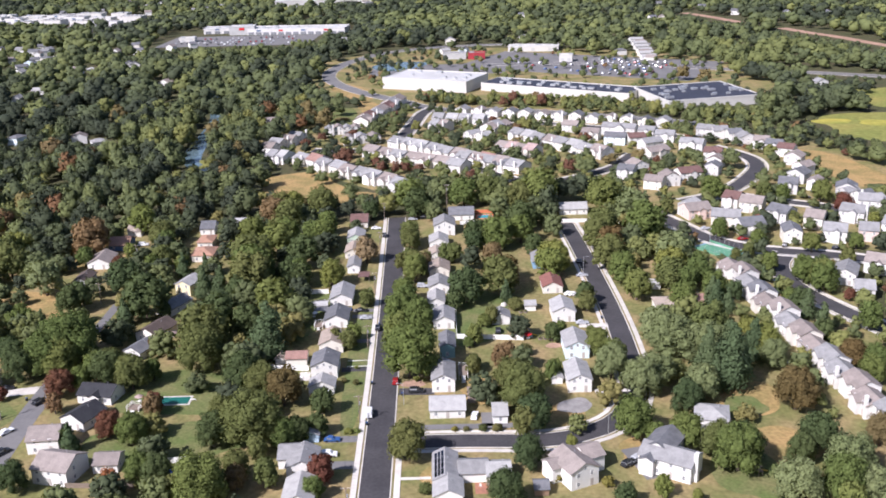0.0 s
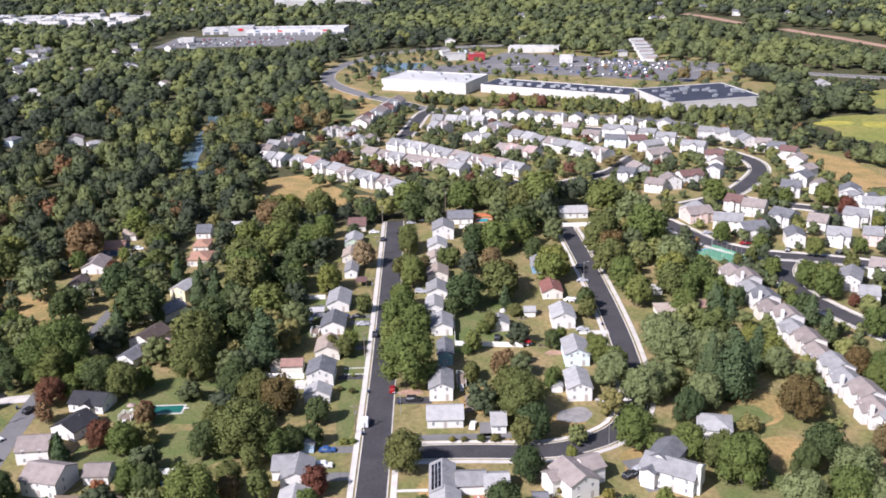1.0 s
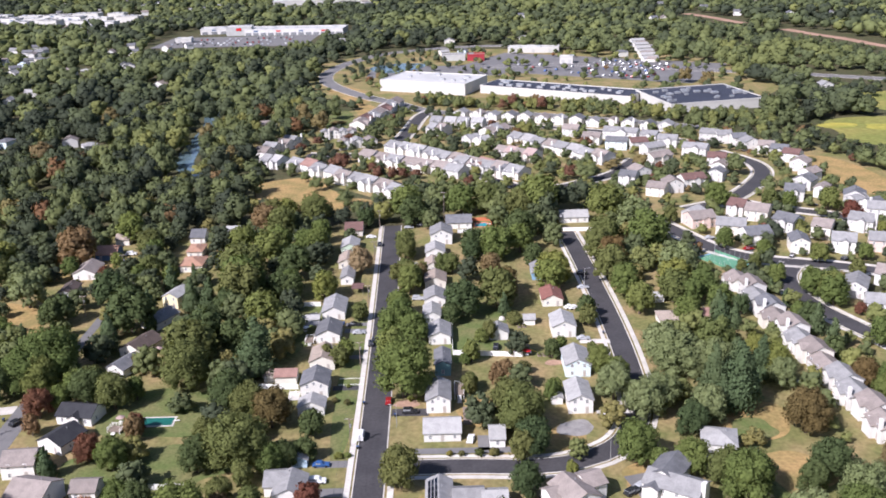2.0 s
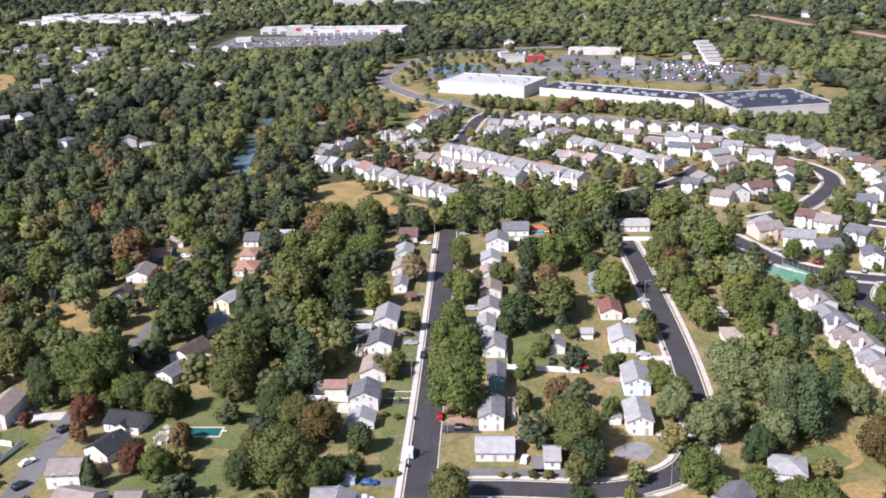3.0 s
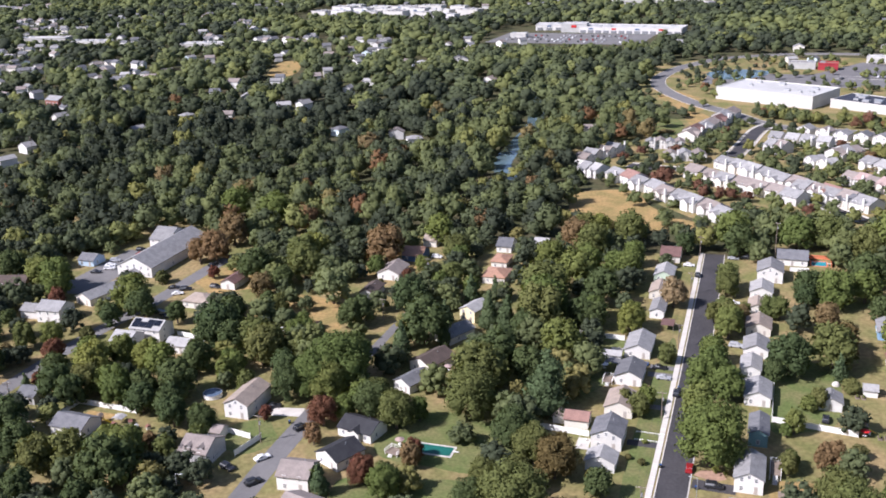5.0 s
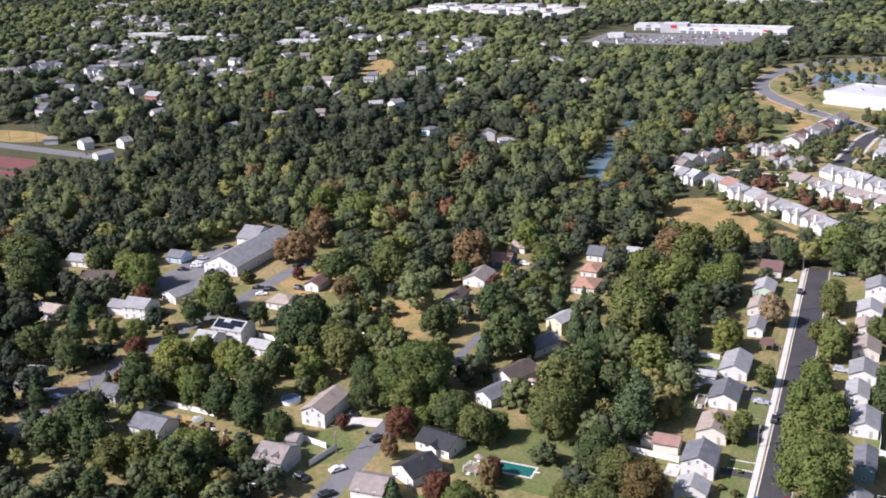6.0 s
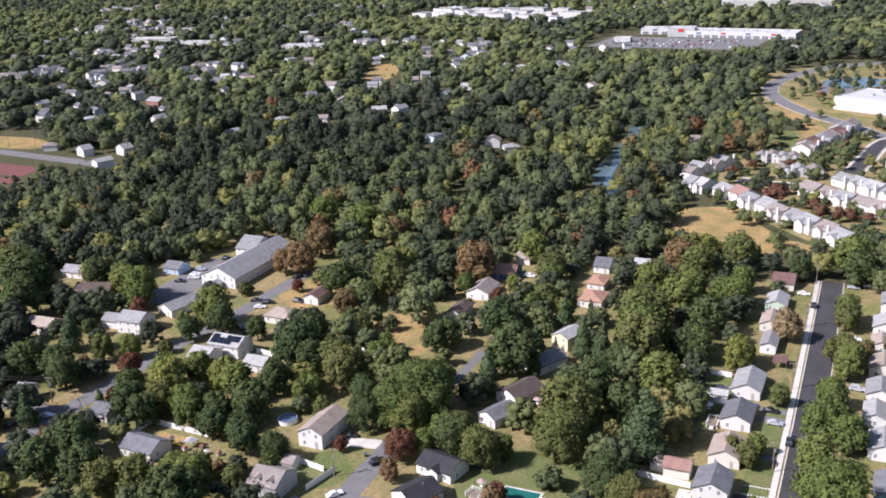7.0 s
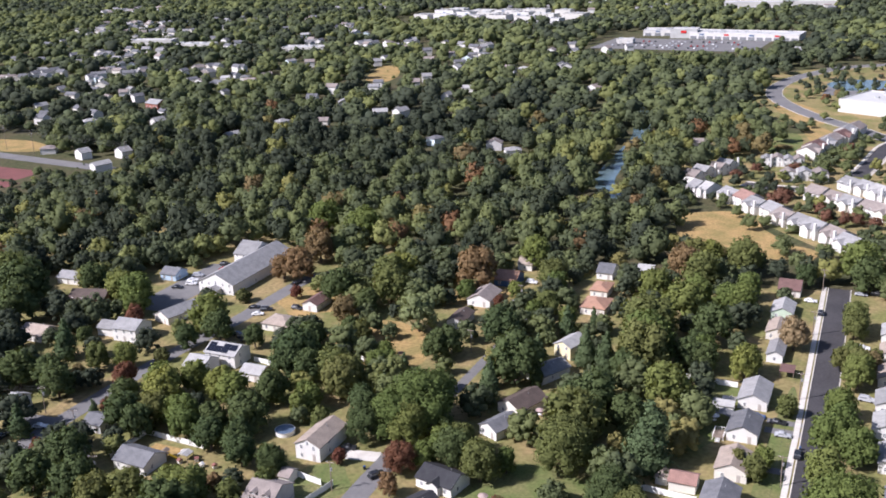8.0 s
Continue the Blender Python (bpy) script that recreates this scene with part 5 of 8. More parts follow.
store(-234.0, 1216.0, 2.0, 30.0, 20.0, 9.5, WHITEROOF, "taller arched entrance of the shopping centre with dark glass", 2, wall="grey", front=SIGNRED)
store(-287.0, 1160.0, 0.0, 18.0, 12.0, 4.5, WHITEROOF, "small white building at the edge of the car park", 2)
store(-170.0, 1560.0, 8.0, 150.0, 36.0, 10.0, WHITEROOF, "far white store roofs", 8)
store(-780.0, 1042.0, 5.0, 46.0, 20.0, 6.0, WHITEROOF, "white school-like building among trees", 6)
store(-622.0, 1034.0, 10.0, 50.0, 20.0, 6.0, WHITEROOF, "white flat-roofed building among trees", 6)
store(-860.0, 1060.0, 12.0, 60.0, 20.0, 7.0, WHITEROOF, "long pale building among trees", 4)

SPOTS = []
SPOTS += [[(-810, 823), (-820, 847), (-770, 805), (-774, 780), (-706, 750), (-662, 728), (-705, 787), (-717, 808), (-667, 752), (-674, 771), (-705, 810), (-764, 904), (-744, 893), (-810, 942), (-869, 981), (-551, 627), (-513, 546), (-481, 540), (-440, 518), (-457, 550)]]
SPOTS += [[(-595, 811), (-577, 802), (-578, 815), (-582, 834), (-589, 856), (-563, 838), (-551, 829), (-555, 863), (-407, 667), (-419, 622), (-356, 716), (-403, 745), (-1067, 1138), (-992, 1146), (-1007, 1186), (-1037, 1232), (-1001, 1210), (-941, 1125), (-951, 1191), (-889, 1131)]]
SPOTS += [[(-928, 1170), (-1243, 1455), (-1246, 1421), (-1234, 1389), (-676, 1239), (-642, 1199), (-623, 1184), (-672, 861), (-577, 944), (-699, 1164), (-706, 1184), (-532, 1090)]]
SPOTS += [[(-391, 931), (-400, 967), (-404, 993), (-409, 1019), (-404, 1032), (-392, 1043), (-383, 1027), (-327, 946), (-300, 977), (-289, 957), (-236, 856), (-233, 633), (-272, 638), (-217, 625), (-334, 829), (-113, 672)]]
SPOTS += [[(206, 1021), (198, 958), (195, 920), (176, 957), (94, 1102), (14, 1072), (25, 1009), (9, 999), (296, 764)]]
r = random.Random(3)
for cluster in SPOTS:
    for x, y in cluster:
        w, d = r.uniform(8, 11), r.uniform(6.5, 8)
        house(x, y, r.choice((0, 15, -20, 70, 30)), w, d, r.choice((2.8, 3.6, 4.6)), r.choice(("gx", "gx", "gy", "hip")), r.choice(("white", "pearl", "cream", "white", "ice")), r.choice(("grey", "slate", "taupe", "grey", "slate", "pale")), "distant pale house among trees", "distant houses", fine=False)
for x, y in ((207, 1046), (205, 1016), (202, 991), (200, 967), (197, 944), (195, 923)):
    house(x, y, 8, 14.0, 7.0, 3.2, "gx", "white", "pale", "long white low house beside the highway", "distant houses", fine=False)
# farther off the roofs are too many to tell apart: one sheet of small gabled houses among the trees
verts, faces, slots = [], [], []
SIDING = [WALL[n] for n in ("white", "white", "white", "cream")] + [ROOF[n] for n in ("grey", "slate", "taupe", "slate")]
HAMLETS = [(-1264, 1467), (-1047, 1252), (-934, 1178), (-1034, 1167), (-675, 1270), (-663, 1112), (-548, 1106), (-795, 820), (-819, 977), (-708, 829), (-624, 875), (-902, 1326), (-1243, 1509)]
for k in range(190 + 9 * len(HAMLETS)):
    a, d = radians(r.uniform(4, 50) if k % 4 else r.uniform(-25, 50)), r.uniform(720, 1750)
    x, y = -math.sin(a) * d, 40 + math.cos(a) * d
    if k >= 190:
        x, y = HAMLETS[k % len(HAMLETS)][0] + r.uniform(-34, 34), HAMLETS[k % len(HAMLETS)][1] + r.uniform(-34, 34)
    if -330 < x < 330 and y < 1050 or -600 < x < -400 and y < 620 or x > 330 and y < 1150 or -680 < x < -90 and 1130 < y < 1500:
        continue
    m, w, dp, e = pose(x, y, 0, 0, 0, r.choice((0, 15, -20, 70, 30, 90))), r.uniform(7.5, 11) / 2, r.uniform(6.5, 8.5) / 2, r.choice((4.6, 5.2, 5.8))
    n, top = len(verts), e + dp * 0.55
    wl, rf = r.randrange(4), 4 + r.randrange(4)
    verts += [m @ Vector(q) for q in ((-w, -dp, 0), (w, -dp, 0), (w, dp, 0), (-w, dp, 0), (-w, -dp, e), (w, -dp, e), (w, dp, e), (-w, dp, e), (-w, 0, top), (w, 0, top))]
    faces += [[n + q for q in f] for f in ((0, 1, 5, 4), (1, 2, 6, 9, 5), (2, 3, 7, 6), (3, 0, 4, 8, 7))]
    slots += [wl] * 4
    n = len(verts)
    u, o = w + 0.4, dp + 0.4
    verts += [m @ Vector(q) for q in ((-u, -o, e - 0.2), (u, -o, e - 0.2), (u, 0, top + 0.03), (-u, 0, top + 0.03), (u, o, e - 0.2), (-u, o, e - 0.2), (-u, -o, e), (u, -o, e), (u, 0, top + 0.25), (-u, 0, top + 0.25), (u, o, e), (-u, o, e))]
    faces += [[n + q for q in f] for f in ((6, 7, 8, 9), (9, 8, 10, 11), (0, 3, 2, 1), (3, 5, 4, 2), (0, 1, 7, 6), (5, 11, 10, 4), (1, 2, 4, 10, 8, 7), (0, 6, 9, 11, 5, 3))]
    slots += [rf] * 8
    FOOT.append((x, y, w + 1.0))
me = bpy.data.meshes.new("distant_houses")
me.from_pydata(verts, [], faces)
for mat in SIDING:
    me.materials.append(mat)
me.polygons.foreach_set("material_index", slots)
tagged(new("distant_houses", me), "pale distant houses scattered among the woods", "houses", kind="stuff")

house(-549.0, 692.0, -12, 15, 11, 6.2, "gx", "brickwall", "grey", "red brick two-storey building with white trim", "distant houses", category="building")

# a far cluster of flat-roofed stores
for k in range(17):
    i, j = k % 6, k // 6
    x, y = -650 + i * 42 + j * 12 + r.uniform(-6, 6), 1400 + j * 42 - i * 6 + r.uniform(-6, 6)
    w, rf, wl = r.uniform(22, 38), r.choice((WHITEROOF, WHITEROOF, GRAVEL, OLD_ASPHALT)), r.choice(("block", "block", "pearl", "grey"))
    store(x, y, r.choice((-10, -8, -14)), w, r.uniform(14, 22), r.uniform(5, 8), rf, "far flat-roofed store with rooftop units", 4, wall=wl)
for k in range(70):
    car(-650 + (k % 35) * 6.4 + r.uniform(-0.5, 0.5), 1372 - (k % 35) * 0.9 + (k // 35) * 14, 80, r.choice(("sedan", "suv")), r.choice(("white", "silver", "dark", "silver", "white", "red")), "cars at the far stores", wheels=False)
# cars in the store car parks
for k in range(150):
    i, j = k % 25, k // 25
    if r.random() < (0.12 if i > 12 else 0.86):
        continue
    p = pose(135, 905, 0, 0, 0, -30) @ Vector((-80 + i * 6.2 + r.uniform(-0.3, 0.3), -44 + j * 15 + r.choice((0, 5.4)), 0))
    car(p.x, p.y, 60, r.choice(("sedan", "suv")), r.choice(("white", "silver", "dark", "silver", "red", "blue")), "cars in the store car park", wheels=False)
for k in range(88):
    p = Vector((-296 + (k % 22) * 6.5, 1128 + (k // 22) * 17, 0))
    if r.random() < 0.3:
        continue
    car(p.x, p.y, 90, r.choice(("sedan", "suv")), r.choice(("white", "silver", "dark", "silver", "red")), "cars at the shopping centre", wheels=False)


# ---- fences, pools, poles and other small things ----
def fence(x0, y0, x1, y1, h, material, label, gap=2.4):
    """Posts with solid panels between them."""
    a, b = Vector((x0, y0)), Vector((x1, y1))
    n = max(1, round((b - a).length / gap))
    s = (b - a).length / n
    f = thing("fence", pose(x0, y0, 0, 0, 0, math.degrees(math.atan2(b.y - a.y, b.x - a.x))), label, "fence")
    key = material.name
    for k in range(n + 1):
        part("post", shared(("post", key, h), lambda: boxed(-0.07, 0.07, -0.07, 0.07, 0, h + 0.12, 0.01), material), None, f, m=pose(k * s, 0, 0))
    for k in range(n):
        part("panel", shared(("panel", key, h), lambda: boxed(0.0, 1.0, -0.025, 0.025, 0.06, h), material), None, f, m=pose(k * s, 0, 0) @ Matrix.Diagonal((s, 1, 1, 1)))
    return f


for x0, y0, x1, y1 in ((3.8, 308.5, 26.0, 305.6), (-59.9, 354.7, -44.3, 353.8), (-143.0, 262.6, -134.5, 261.0), (-134.0, 251.5, -131.6, 262.0), (-196.6, 252.5, -196.0, 266.5),
                       (-196.0, 266.5, -175.0, 265.5), (46.0, 435.0, 68.0, 434.0), (68.0, 434.0, 84.0, 424.0), (-62.0, 288.5, -44.0, 287.0), (3.6, 308.5, 3.8, 330.0), (-195.3, 319.4, -190.4, 318.9), (-190.4, 318.9, -183.2, 316.9), (-177.4, 329.7, -169.8, 328.6), (-166.2, 334.7, -158.5, 330.4), (-153.1, 316.8, -146.3, 315.2), (-75.0, 233.0, -66.0, 233.0), (8.0, 436.0, 15.0, 436.5)):
    fence(x0, y0, x1, y1, 1.8, VINYL, "white vinyl privacy fence round a yard")
for x0, y0, x1, y1 in ((-98.6, 222.3, -80.8, 221.0), (-152.0, 255.0, -146.0, 262.0), (-215.0, 300.0, -200.0, 299.0)):
    fence(x0, y0, x1, y1, 1.5, TIMBER, "weathered wooden board fence")
for x0, y0, x1, y1 in ((14.4, 453.5, 23.6, 453.5), (14.4, 444.0, 14.4, 453.4), (23.6, 444.0, 23.6, 453.4)):
    fence(x0, y0, x1, y1, 1.7, ORANGE_BOARDS, "orange stained board screen beside a pool")


def round_pool(x, y, r):
    p = thing("round_pool", pose(x, y, 0), "round above-ground pool with a grey wall", "pool")
    bm = bmesh.new()
    tube(bm, (0, 0, 0), (0, 0, 1.2), r, r, 28)
    part("pool_wall", bm, VINYL, p)
    bm = bmesh.new()
    tube(bm, (0, 0, 1.2), (0, 0, 1.24), r - 0.15, r - 0.15, 28)
    part("pool_water", bm, glassy("round_pool_cover", (0.10, 0.14, 0.20), 0.2), p)
    rail = bmesh.new()
    for k in range(28):
        a, b = k * math.tau / 28, (k + 1) * math.tau / 28
        tube(rail, (r * math.cos(a), r * math.sin(a), 1.27), (r * math.cos(b), r * math.sin(b), 1.27), 0.08, 0.08, 5)
    part("rim", rail, STEEL, p)


round_pool(-158.6, 281.4, 2.9)


def ground_pool(x, y, w, d, water, deck, label):
    p = thing("swimming_pool", pose(x, y, 0), label, "pool")
    bm = bmesh.new()
    for q in ((-w / 2 - 0.6, w / 2 + 0.6, -d / 2 - 0.6, -d / 2), (-w / 2 - 0.6, w / 2 + 0.6, d / 2, d / 2 + 0.6), (-w / 2 - 0.6, -w / 2, -d / 2, d / 2), (w / 2, w / 2 + 0.6, -d / 2, d / 2)):
        block(bm, *q, 0, 0.12)
    part("deck", bm, deck, p)
    part("water", boxed(-w / 2, w / 2, -d / 2, d / 2, 0, 0.07), water, p)
    part("diving_board", boxed(w / 2 + 0.2, w / 2 + 1.9, -0.25, 0.25, 0.35, 0.42, 0.01), VINYL, p)


ground_pool(-82.4, 269.0, 9.4, 4.6, GREEN_POOL, CONCRETE, "garden pool with a green cover")
ground_pool(19.0, 447.6, 5.6, 5.4, POOL, ORANGE_BOARDS, "small turquoise pool with an orange surround")
tarp = thing("covered_pool", pose(-72.3, 227.3, 0), "garden pool under a bright blue tarpaulin", "pool")
part("cover", boxed(-2.8, 2.8, -2.2, 2.2, 0.0, 0.5, 0.12), TARP, tarp)
part("edge", boxed(-3.0, 3.0, -2.4, 2.4, 0.0, 0.2, 0.03), CONCRETE, tarp)


def utility_pole(x, y, h, rot=0.0, arms=1):
    p = thing("utility_pole", pose(x, y, 0, 0, 0, rot), "wooden utility pole with a crossarm and wires", "utility pole")
    part("pole", tube(bmesh.new(), (0, 0, 0), (0, 0, h), 0.16, 0.11, 8), TIMBER, p)
    for k in range(arms):
        z = h - 0.5 - k * 1.2
        part("crossarm", boxed(-1.2, 1.2, -0.07, 0.07, z - 0.07, z + 0.07, 0.01), TIMBER, p)
        for sx in (-1.1, -0.55, 0.55, 1.1):
            part("insulator", shared(("insulator",), lambda: tube(bmesh.new(), (0, 0, 0), (0, 0, 0.22), 0.06, 0.04, 6), VINYL), None, p, m=pose(sx, 0, z + 0.07))
    part("transformer", tube(bmesh.new(), (0.3, 0, h - 2.9), (0.3, 0, h - 2.0), 0.24, 0.24, 10), STEEL, p)
    return p


def wires(points, z, label, offsets=(-1.1, 0.55, 1.1)):
    """Sagging cables from pole to pole, each one a thing of its own."""
    for off in offsets:
        bm = bmesh.new()
        last = None
        for (xa, ya), (xb, yb) in zip(points, points[1:]):
            d = Vector((xb - xa, yb - ya)).normalized()
            for k in range(9):
                s = k / 8
                q = Vector((xa + (xb - xa) * s + d.y * off, ya + (yb - ya) * s - d.x * off, z - 0.9 * 4 * s * (1 - s)))
                ring = [bm.verts.new(q + Vector((d.y * u, -d.x * u, v))) for u, v in ((0.02, 0), (0, 0.02), (-0.02, 0), (0, -0.02))]
                for e in range(4) if last else ():
                    bm.faces.new((last[e], last[(e + 1) % 4], ring[(e + 1) % 4], ring[e]))
                last = ring
        tagged(part("overhead_cable", bm, CABLE), label, "cable", "overhead cables")


LINE = [(-130.7, 216.0), (-130.7, 260.0), (-130.2, 305.0), (-129.8, 350.0), (-128.5, 395.0)]
for x, y in LINE:
    utility_pole(x, y, 8.6)
wires(LINE, 8.4, "thin black overhead cable along the grey street")
EAST = [(-24.9, 205.0), (-25.2, 252.0), (-26.0, 302.0), (-26.4, 352.0), (-27.0, 402.0), (-27.2, 446.0)]
for x, y in EAST:
    utility_pole(x, y, 8.8)
wires(EAST, 8.6, "thin black overhead cable along the main street")
utility_pole(2.2, 452.0, 15.0)
SIDE = [(-262.0, 258.0), (-234.0, 266.0), (-214.0, 258.0), (-190.0, 240.0)]
for x, y in SIDE:
    utility_pole(x, y, 9.0, 20)
wires(SIDE, 8.8, "thin black overhead cable across the side street")
FARLINE = [(-640.0, 560.0), (-552.0, 548.0), (-520.0, 541.0), (-430.0, 528.0)]
for x, y in FARLINE:
    utility_pole(x, y, 17.0, 80, 4)
for z in (16.5, 15.3, 14.1):
    wires(FARLINE, z, "thin black power cable by the running track")


def street_lamp(x, y, h, rot):
    p = thing("street_lamp", pose(x, y, 0, 0, 0, rot), "grey metal street lamp with a single arm", "street lamp")
    part("pole", tube(bmesh.new(), (0, 0, 0), (0, 0, h), 0.1, 0.06, 8), STEEL, p)
    part("arm", tube(bmesh.new(), (0, 0, h - 0.1), (1.6, 0, h + 0.15), 0.05, 0.04, 6), STEEL, p)
    part("lamp_head", boxed(1.4, 2.1, -0.16, 0.16, h + 0.08, h + 0.24, 0.03), STEEL, p)


street_lamp(43.4, 240.0, 7.5, 120)
street_lamp(54.6, 366.0, 7.5, 0)
street_lamp(-137.6, 229.4, 7.0, 0)
street_lamp(-13.0, 262.0, 7.0, 180)
street_lamp(112.0, 396.0, 7.0, 60)

# ball court of the estate
court = thing("ball_court", pose(114.5, 389.5, 0, 0, 0, -58), "green hard court with a blue border and a screen", "court")
part("surface", boxed(-9.5, 9.5, -4.8, 4.8, -0.02, 0.06), COURT, court)
part("border", boxed(-10.5, 10.5, -5.6, 5.6, -0.02, 0.04), WALL["blue"], court, "blue painted border")
for x0, x1, y0, y1 in ((-10.5, 10.5, -5.7, -5.65), (-10.5, 10.5, 5.65, 5.7), (10.5, 10.55, -5.6, 5.6)):
    part("screen", boxed(x0, x1, y0, y1, 0.0, 1.0), COURT, court, "green windscreen mesh")
for k in range(9):
    for sy in (-5.75, 5.75):
        part("post", shared(("court_post",), lambda: tube(bmesh.new(), (0, 0, 0), (0, 0, 3.0), 0.05, 0.05, 6), STEEL), None, court, m=pose(-10.5 + k * 2.6, sy, 0))
lines = bmesh.new()
for x0, x1, y0, y1 in ((-8, 8, -3.65, -3.6), (-8, 8, 3.6, 3.65), (-8, -7.95, -3.6, 3.6), (7.95, 8, -3.6, 3.6), (-0.03, 0.03, -3.6, 3.6)):
    block(lines, x0, x1, y0, y1, 0.06, 0.065)
part("line", lines, VINYL, court)

# carport, patios and yard clutter
port = thing("carport", pose(-31.5, 367.5, 0), "open carport with a dark red flat roof", "carport")
part("roof", boxed(-2.2, 2.2, -3.0, 3.0, 2.4, 2.55, 0.02), ROOF["maroon"], port)
for sx in (-2, 2):
    for sy in (-2.7, 2.7):
        part("post", shared(("carport_post",), lambda: boxed(-0.06, 0.06, -0.06, 0.06, 0, 2.4), TIMBER), None, port, m=pose(sx, sy, 0))
plot("patio", 6.2, 216.5, 11.5, 216.5, 5.0, TERRA, 0.05, "reddish paved patio", "patio")
plot("patio", 7.0, 262.0, 7.0, 272.0, 2.4, TIMBER, 0.4, "grey wooden back deck", "deck")
plot("patio", -46.5, 283.0, -43.0, 283.0, 6.0, CONCRETE, 0.05, "pale concrete patio", "patio")
plot("patio", -47.5, 345.0, -43.5, 345.0, 5.0, CONCRETE, 0.05, "pale concrete patio", "patio")
plot("patio", -190.0, 259.0, -180.0, 259.0, 9.0, DRY_GRASS, 0.03, "dry fenced back yard", "yard")


def garden_table(x, y, colour):
    t = thing("garden_umbrella", pose(x, y, 0), "garden umbrella over a small table", "umbrella")
    part("pole", tube(bmesh.new(), (0, 0, 0), (0, 0, 2.5), 0.03, 0.03, 6), STEEL, t)
    part("canopy", tube(bmesh.new(), (0, 0, 2.1), (0, 0, 2.7), 1.4, 0.05, 8), colour, t)
    part("tabletop", tube(bmesh.new(), (0, 0, 0.72), (0, 0, 0.76), 0.6, 0.6, 10), VINYL, t)


for x, y, c in ((-94.0, 316.0, ROOF["rose"]), (-92.5, 268.5, ROOF["rose"]), (27.5, 306.0, SIGNRED), (-47.0, 330.0, VINYL), (-150.0, 338.0, ROOF["orange"]), (28.0, 372.0, ROOF["orange"])):
    garden_table(x, y, c)


def play_set(x, y, rot):
    p = thing("play_set", pose(x, y, 0, 0, 0, rot), "small wooden play set with a slide", "play set")
    for sx in (-0.7, 0.7):
        for sy in (-0.7, 0.7):
            part("post", shared(("play_post",), lambda: boxed(-0.05, 0.05, -0.05, 0.05, 0, 2.4), TIMBER), None, p, m=pose(sx, sy, 0))
    part("platform", boxed(-0.8, 0.8, -0.8, 0.8, 1.2, 1.28), TIMBER, p)
    part("roof", prism([(-1.0, 2.3), (0, 2.9), (1.0, 2.3), (0, 2.82)], -0.9, 0.9), TIMBER, p)
    part("slide", prism([(0.8, 1.2), (3.2, 0.1), (3.3, 0.15), (0.85, 1.3)], -0.3, 0.3), SIGNYELLOW, p)


play_set(27.5, 309.0, 0)
play_set(78.0, 219.0, 30)
play_set(-182.0, 258.0, 10)
tank = thing("dome_shed", pose(21.4, 336.8, 0), "pale rounded storage dome in a yard", "shed")
bm = bmesh.new()
bmesh.ops.create_uvsphere(bm, u_segments=16, v_segments=8, radius=1.2)
part("dome", bm, CONCRETE, tank)
bin_kit = [(-23.2, 276.0), (-23.3, 322.0), (-13.6, 268.0), (-23.2, 250.5), (54.8, 322.0), (-127.8, 272.0)]
for x, y in bin_kit:
    b = thing("wheeled_bin", pose(x, y, 0), "dark wheeled rubbish bin by the kerb", "bin")
    part("body", boxed(-0.28, 0.28, -0.32, 0.32, 0.05, 0.95, 0.04), RUBBER, b)
    part("lid", boxed(-0.3, 0.3, -0.35, 0.35, 0.95, 1.03, 0.02), PAINT["blue"], b)


def garden_bed(x, y, n):
    b = thing("garden_bed", pose(x, y, 0), "raised wooden vegetable beds with dark soil and plants", "garden bed")
    for k in range(n):
        part("box", shared(("bed_box",), lambda: boxed(-0.6, 0.6, -1.2, 1.2, 0, 0.35, 0.02), TIMBER), None, b, m=pose(k * 1.7, 0, 0))
        part("soil", shared(("bed_soil",), lambda: boxed(-0.5, 0.5, -1.1, 1.1, 0.3, 0.38), BARK), None, b, m=pose(k * 1.7, 0, 0))
        v, t, q, nn = crown_arrays(70 + k, 5, 60, 0.4)
        me = mesh_from("plants", np.concatenate([v, q]), np.concatenate([t, (len(v) + np.arange(len(q))).reshape(-1, 3)]), LEAF["lime"], normals=nn)
        part("plants", me, None, b, m=pose(k * 1.7, 0, 0.36) @ Matrix.Diagonal((0.45, 1.0, 0.28, 1)))


garden_bed(31.5, 306.5, 4)
garden_bed(27.0, 330.0, 2)
garden_bed(-152.0, 262.0, 2)


def garden_chair(x, y, rot):
    c = thing("garden_chair", pose(x, y, 0, 0, 0, rot), "white plastic garden chair on a patio", "chair", "garden chairs")
    part("seat", shared(("chair_seat",), lambda: boxed(-0.25, 0.25, -0.25, 0.25, 0.4, 0.45, 0.01), VINYL), None, c)
    part("backrest", shared(("chair_back",), lambda: boxed(-0.25, 0.25, 0.21, 0.26, 0.45, 0.95, 0.01), VINYL), None, c)
    for sx in (-0.22, 0.22):
        for sy in (-0.22, 0.22):
            part("leg", shared(("chair_leg",), lambda: boxed(-0.025, 0.025, -0.025, 0.025, 0, 0.4), VINYL), None, c, m=pose(sx, sy, 0))


for x, y, a in ((-45.5, 281.5, 20), (-44.2, 284.6, 150), (-46.3, 344.0, 60), (-45.0, 346.4, 200), (7.6, 217.2, 30), (9.8, 215.6, 220), (-91.0, 270.0, 80), (-93.6, 266.8, 300), (28.9, 307.6, 10)):
    garden_chair(x, y, a)



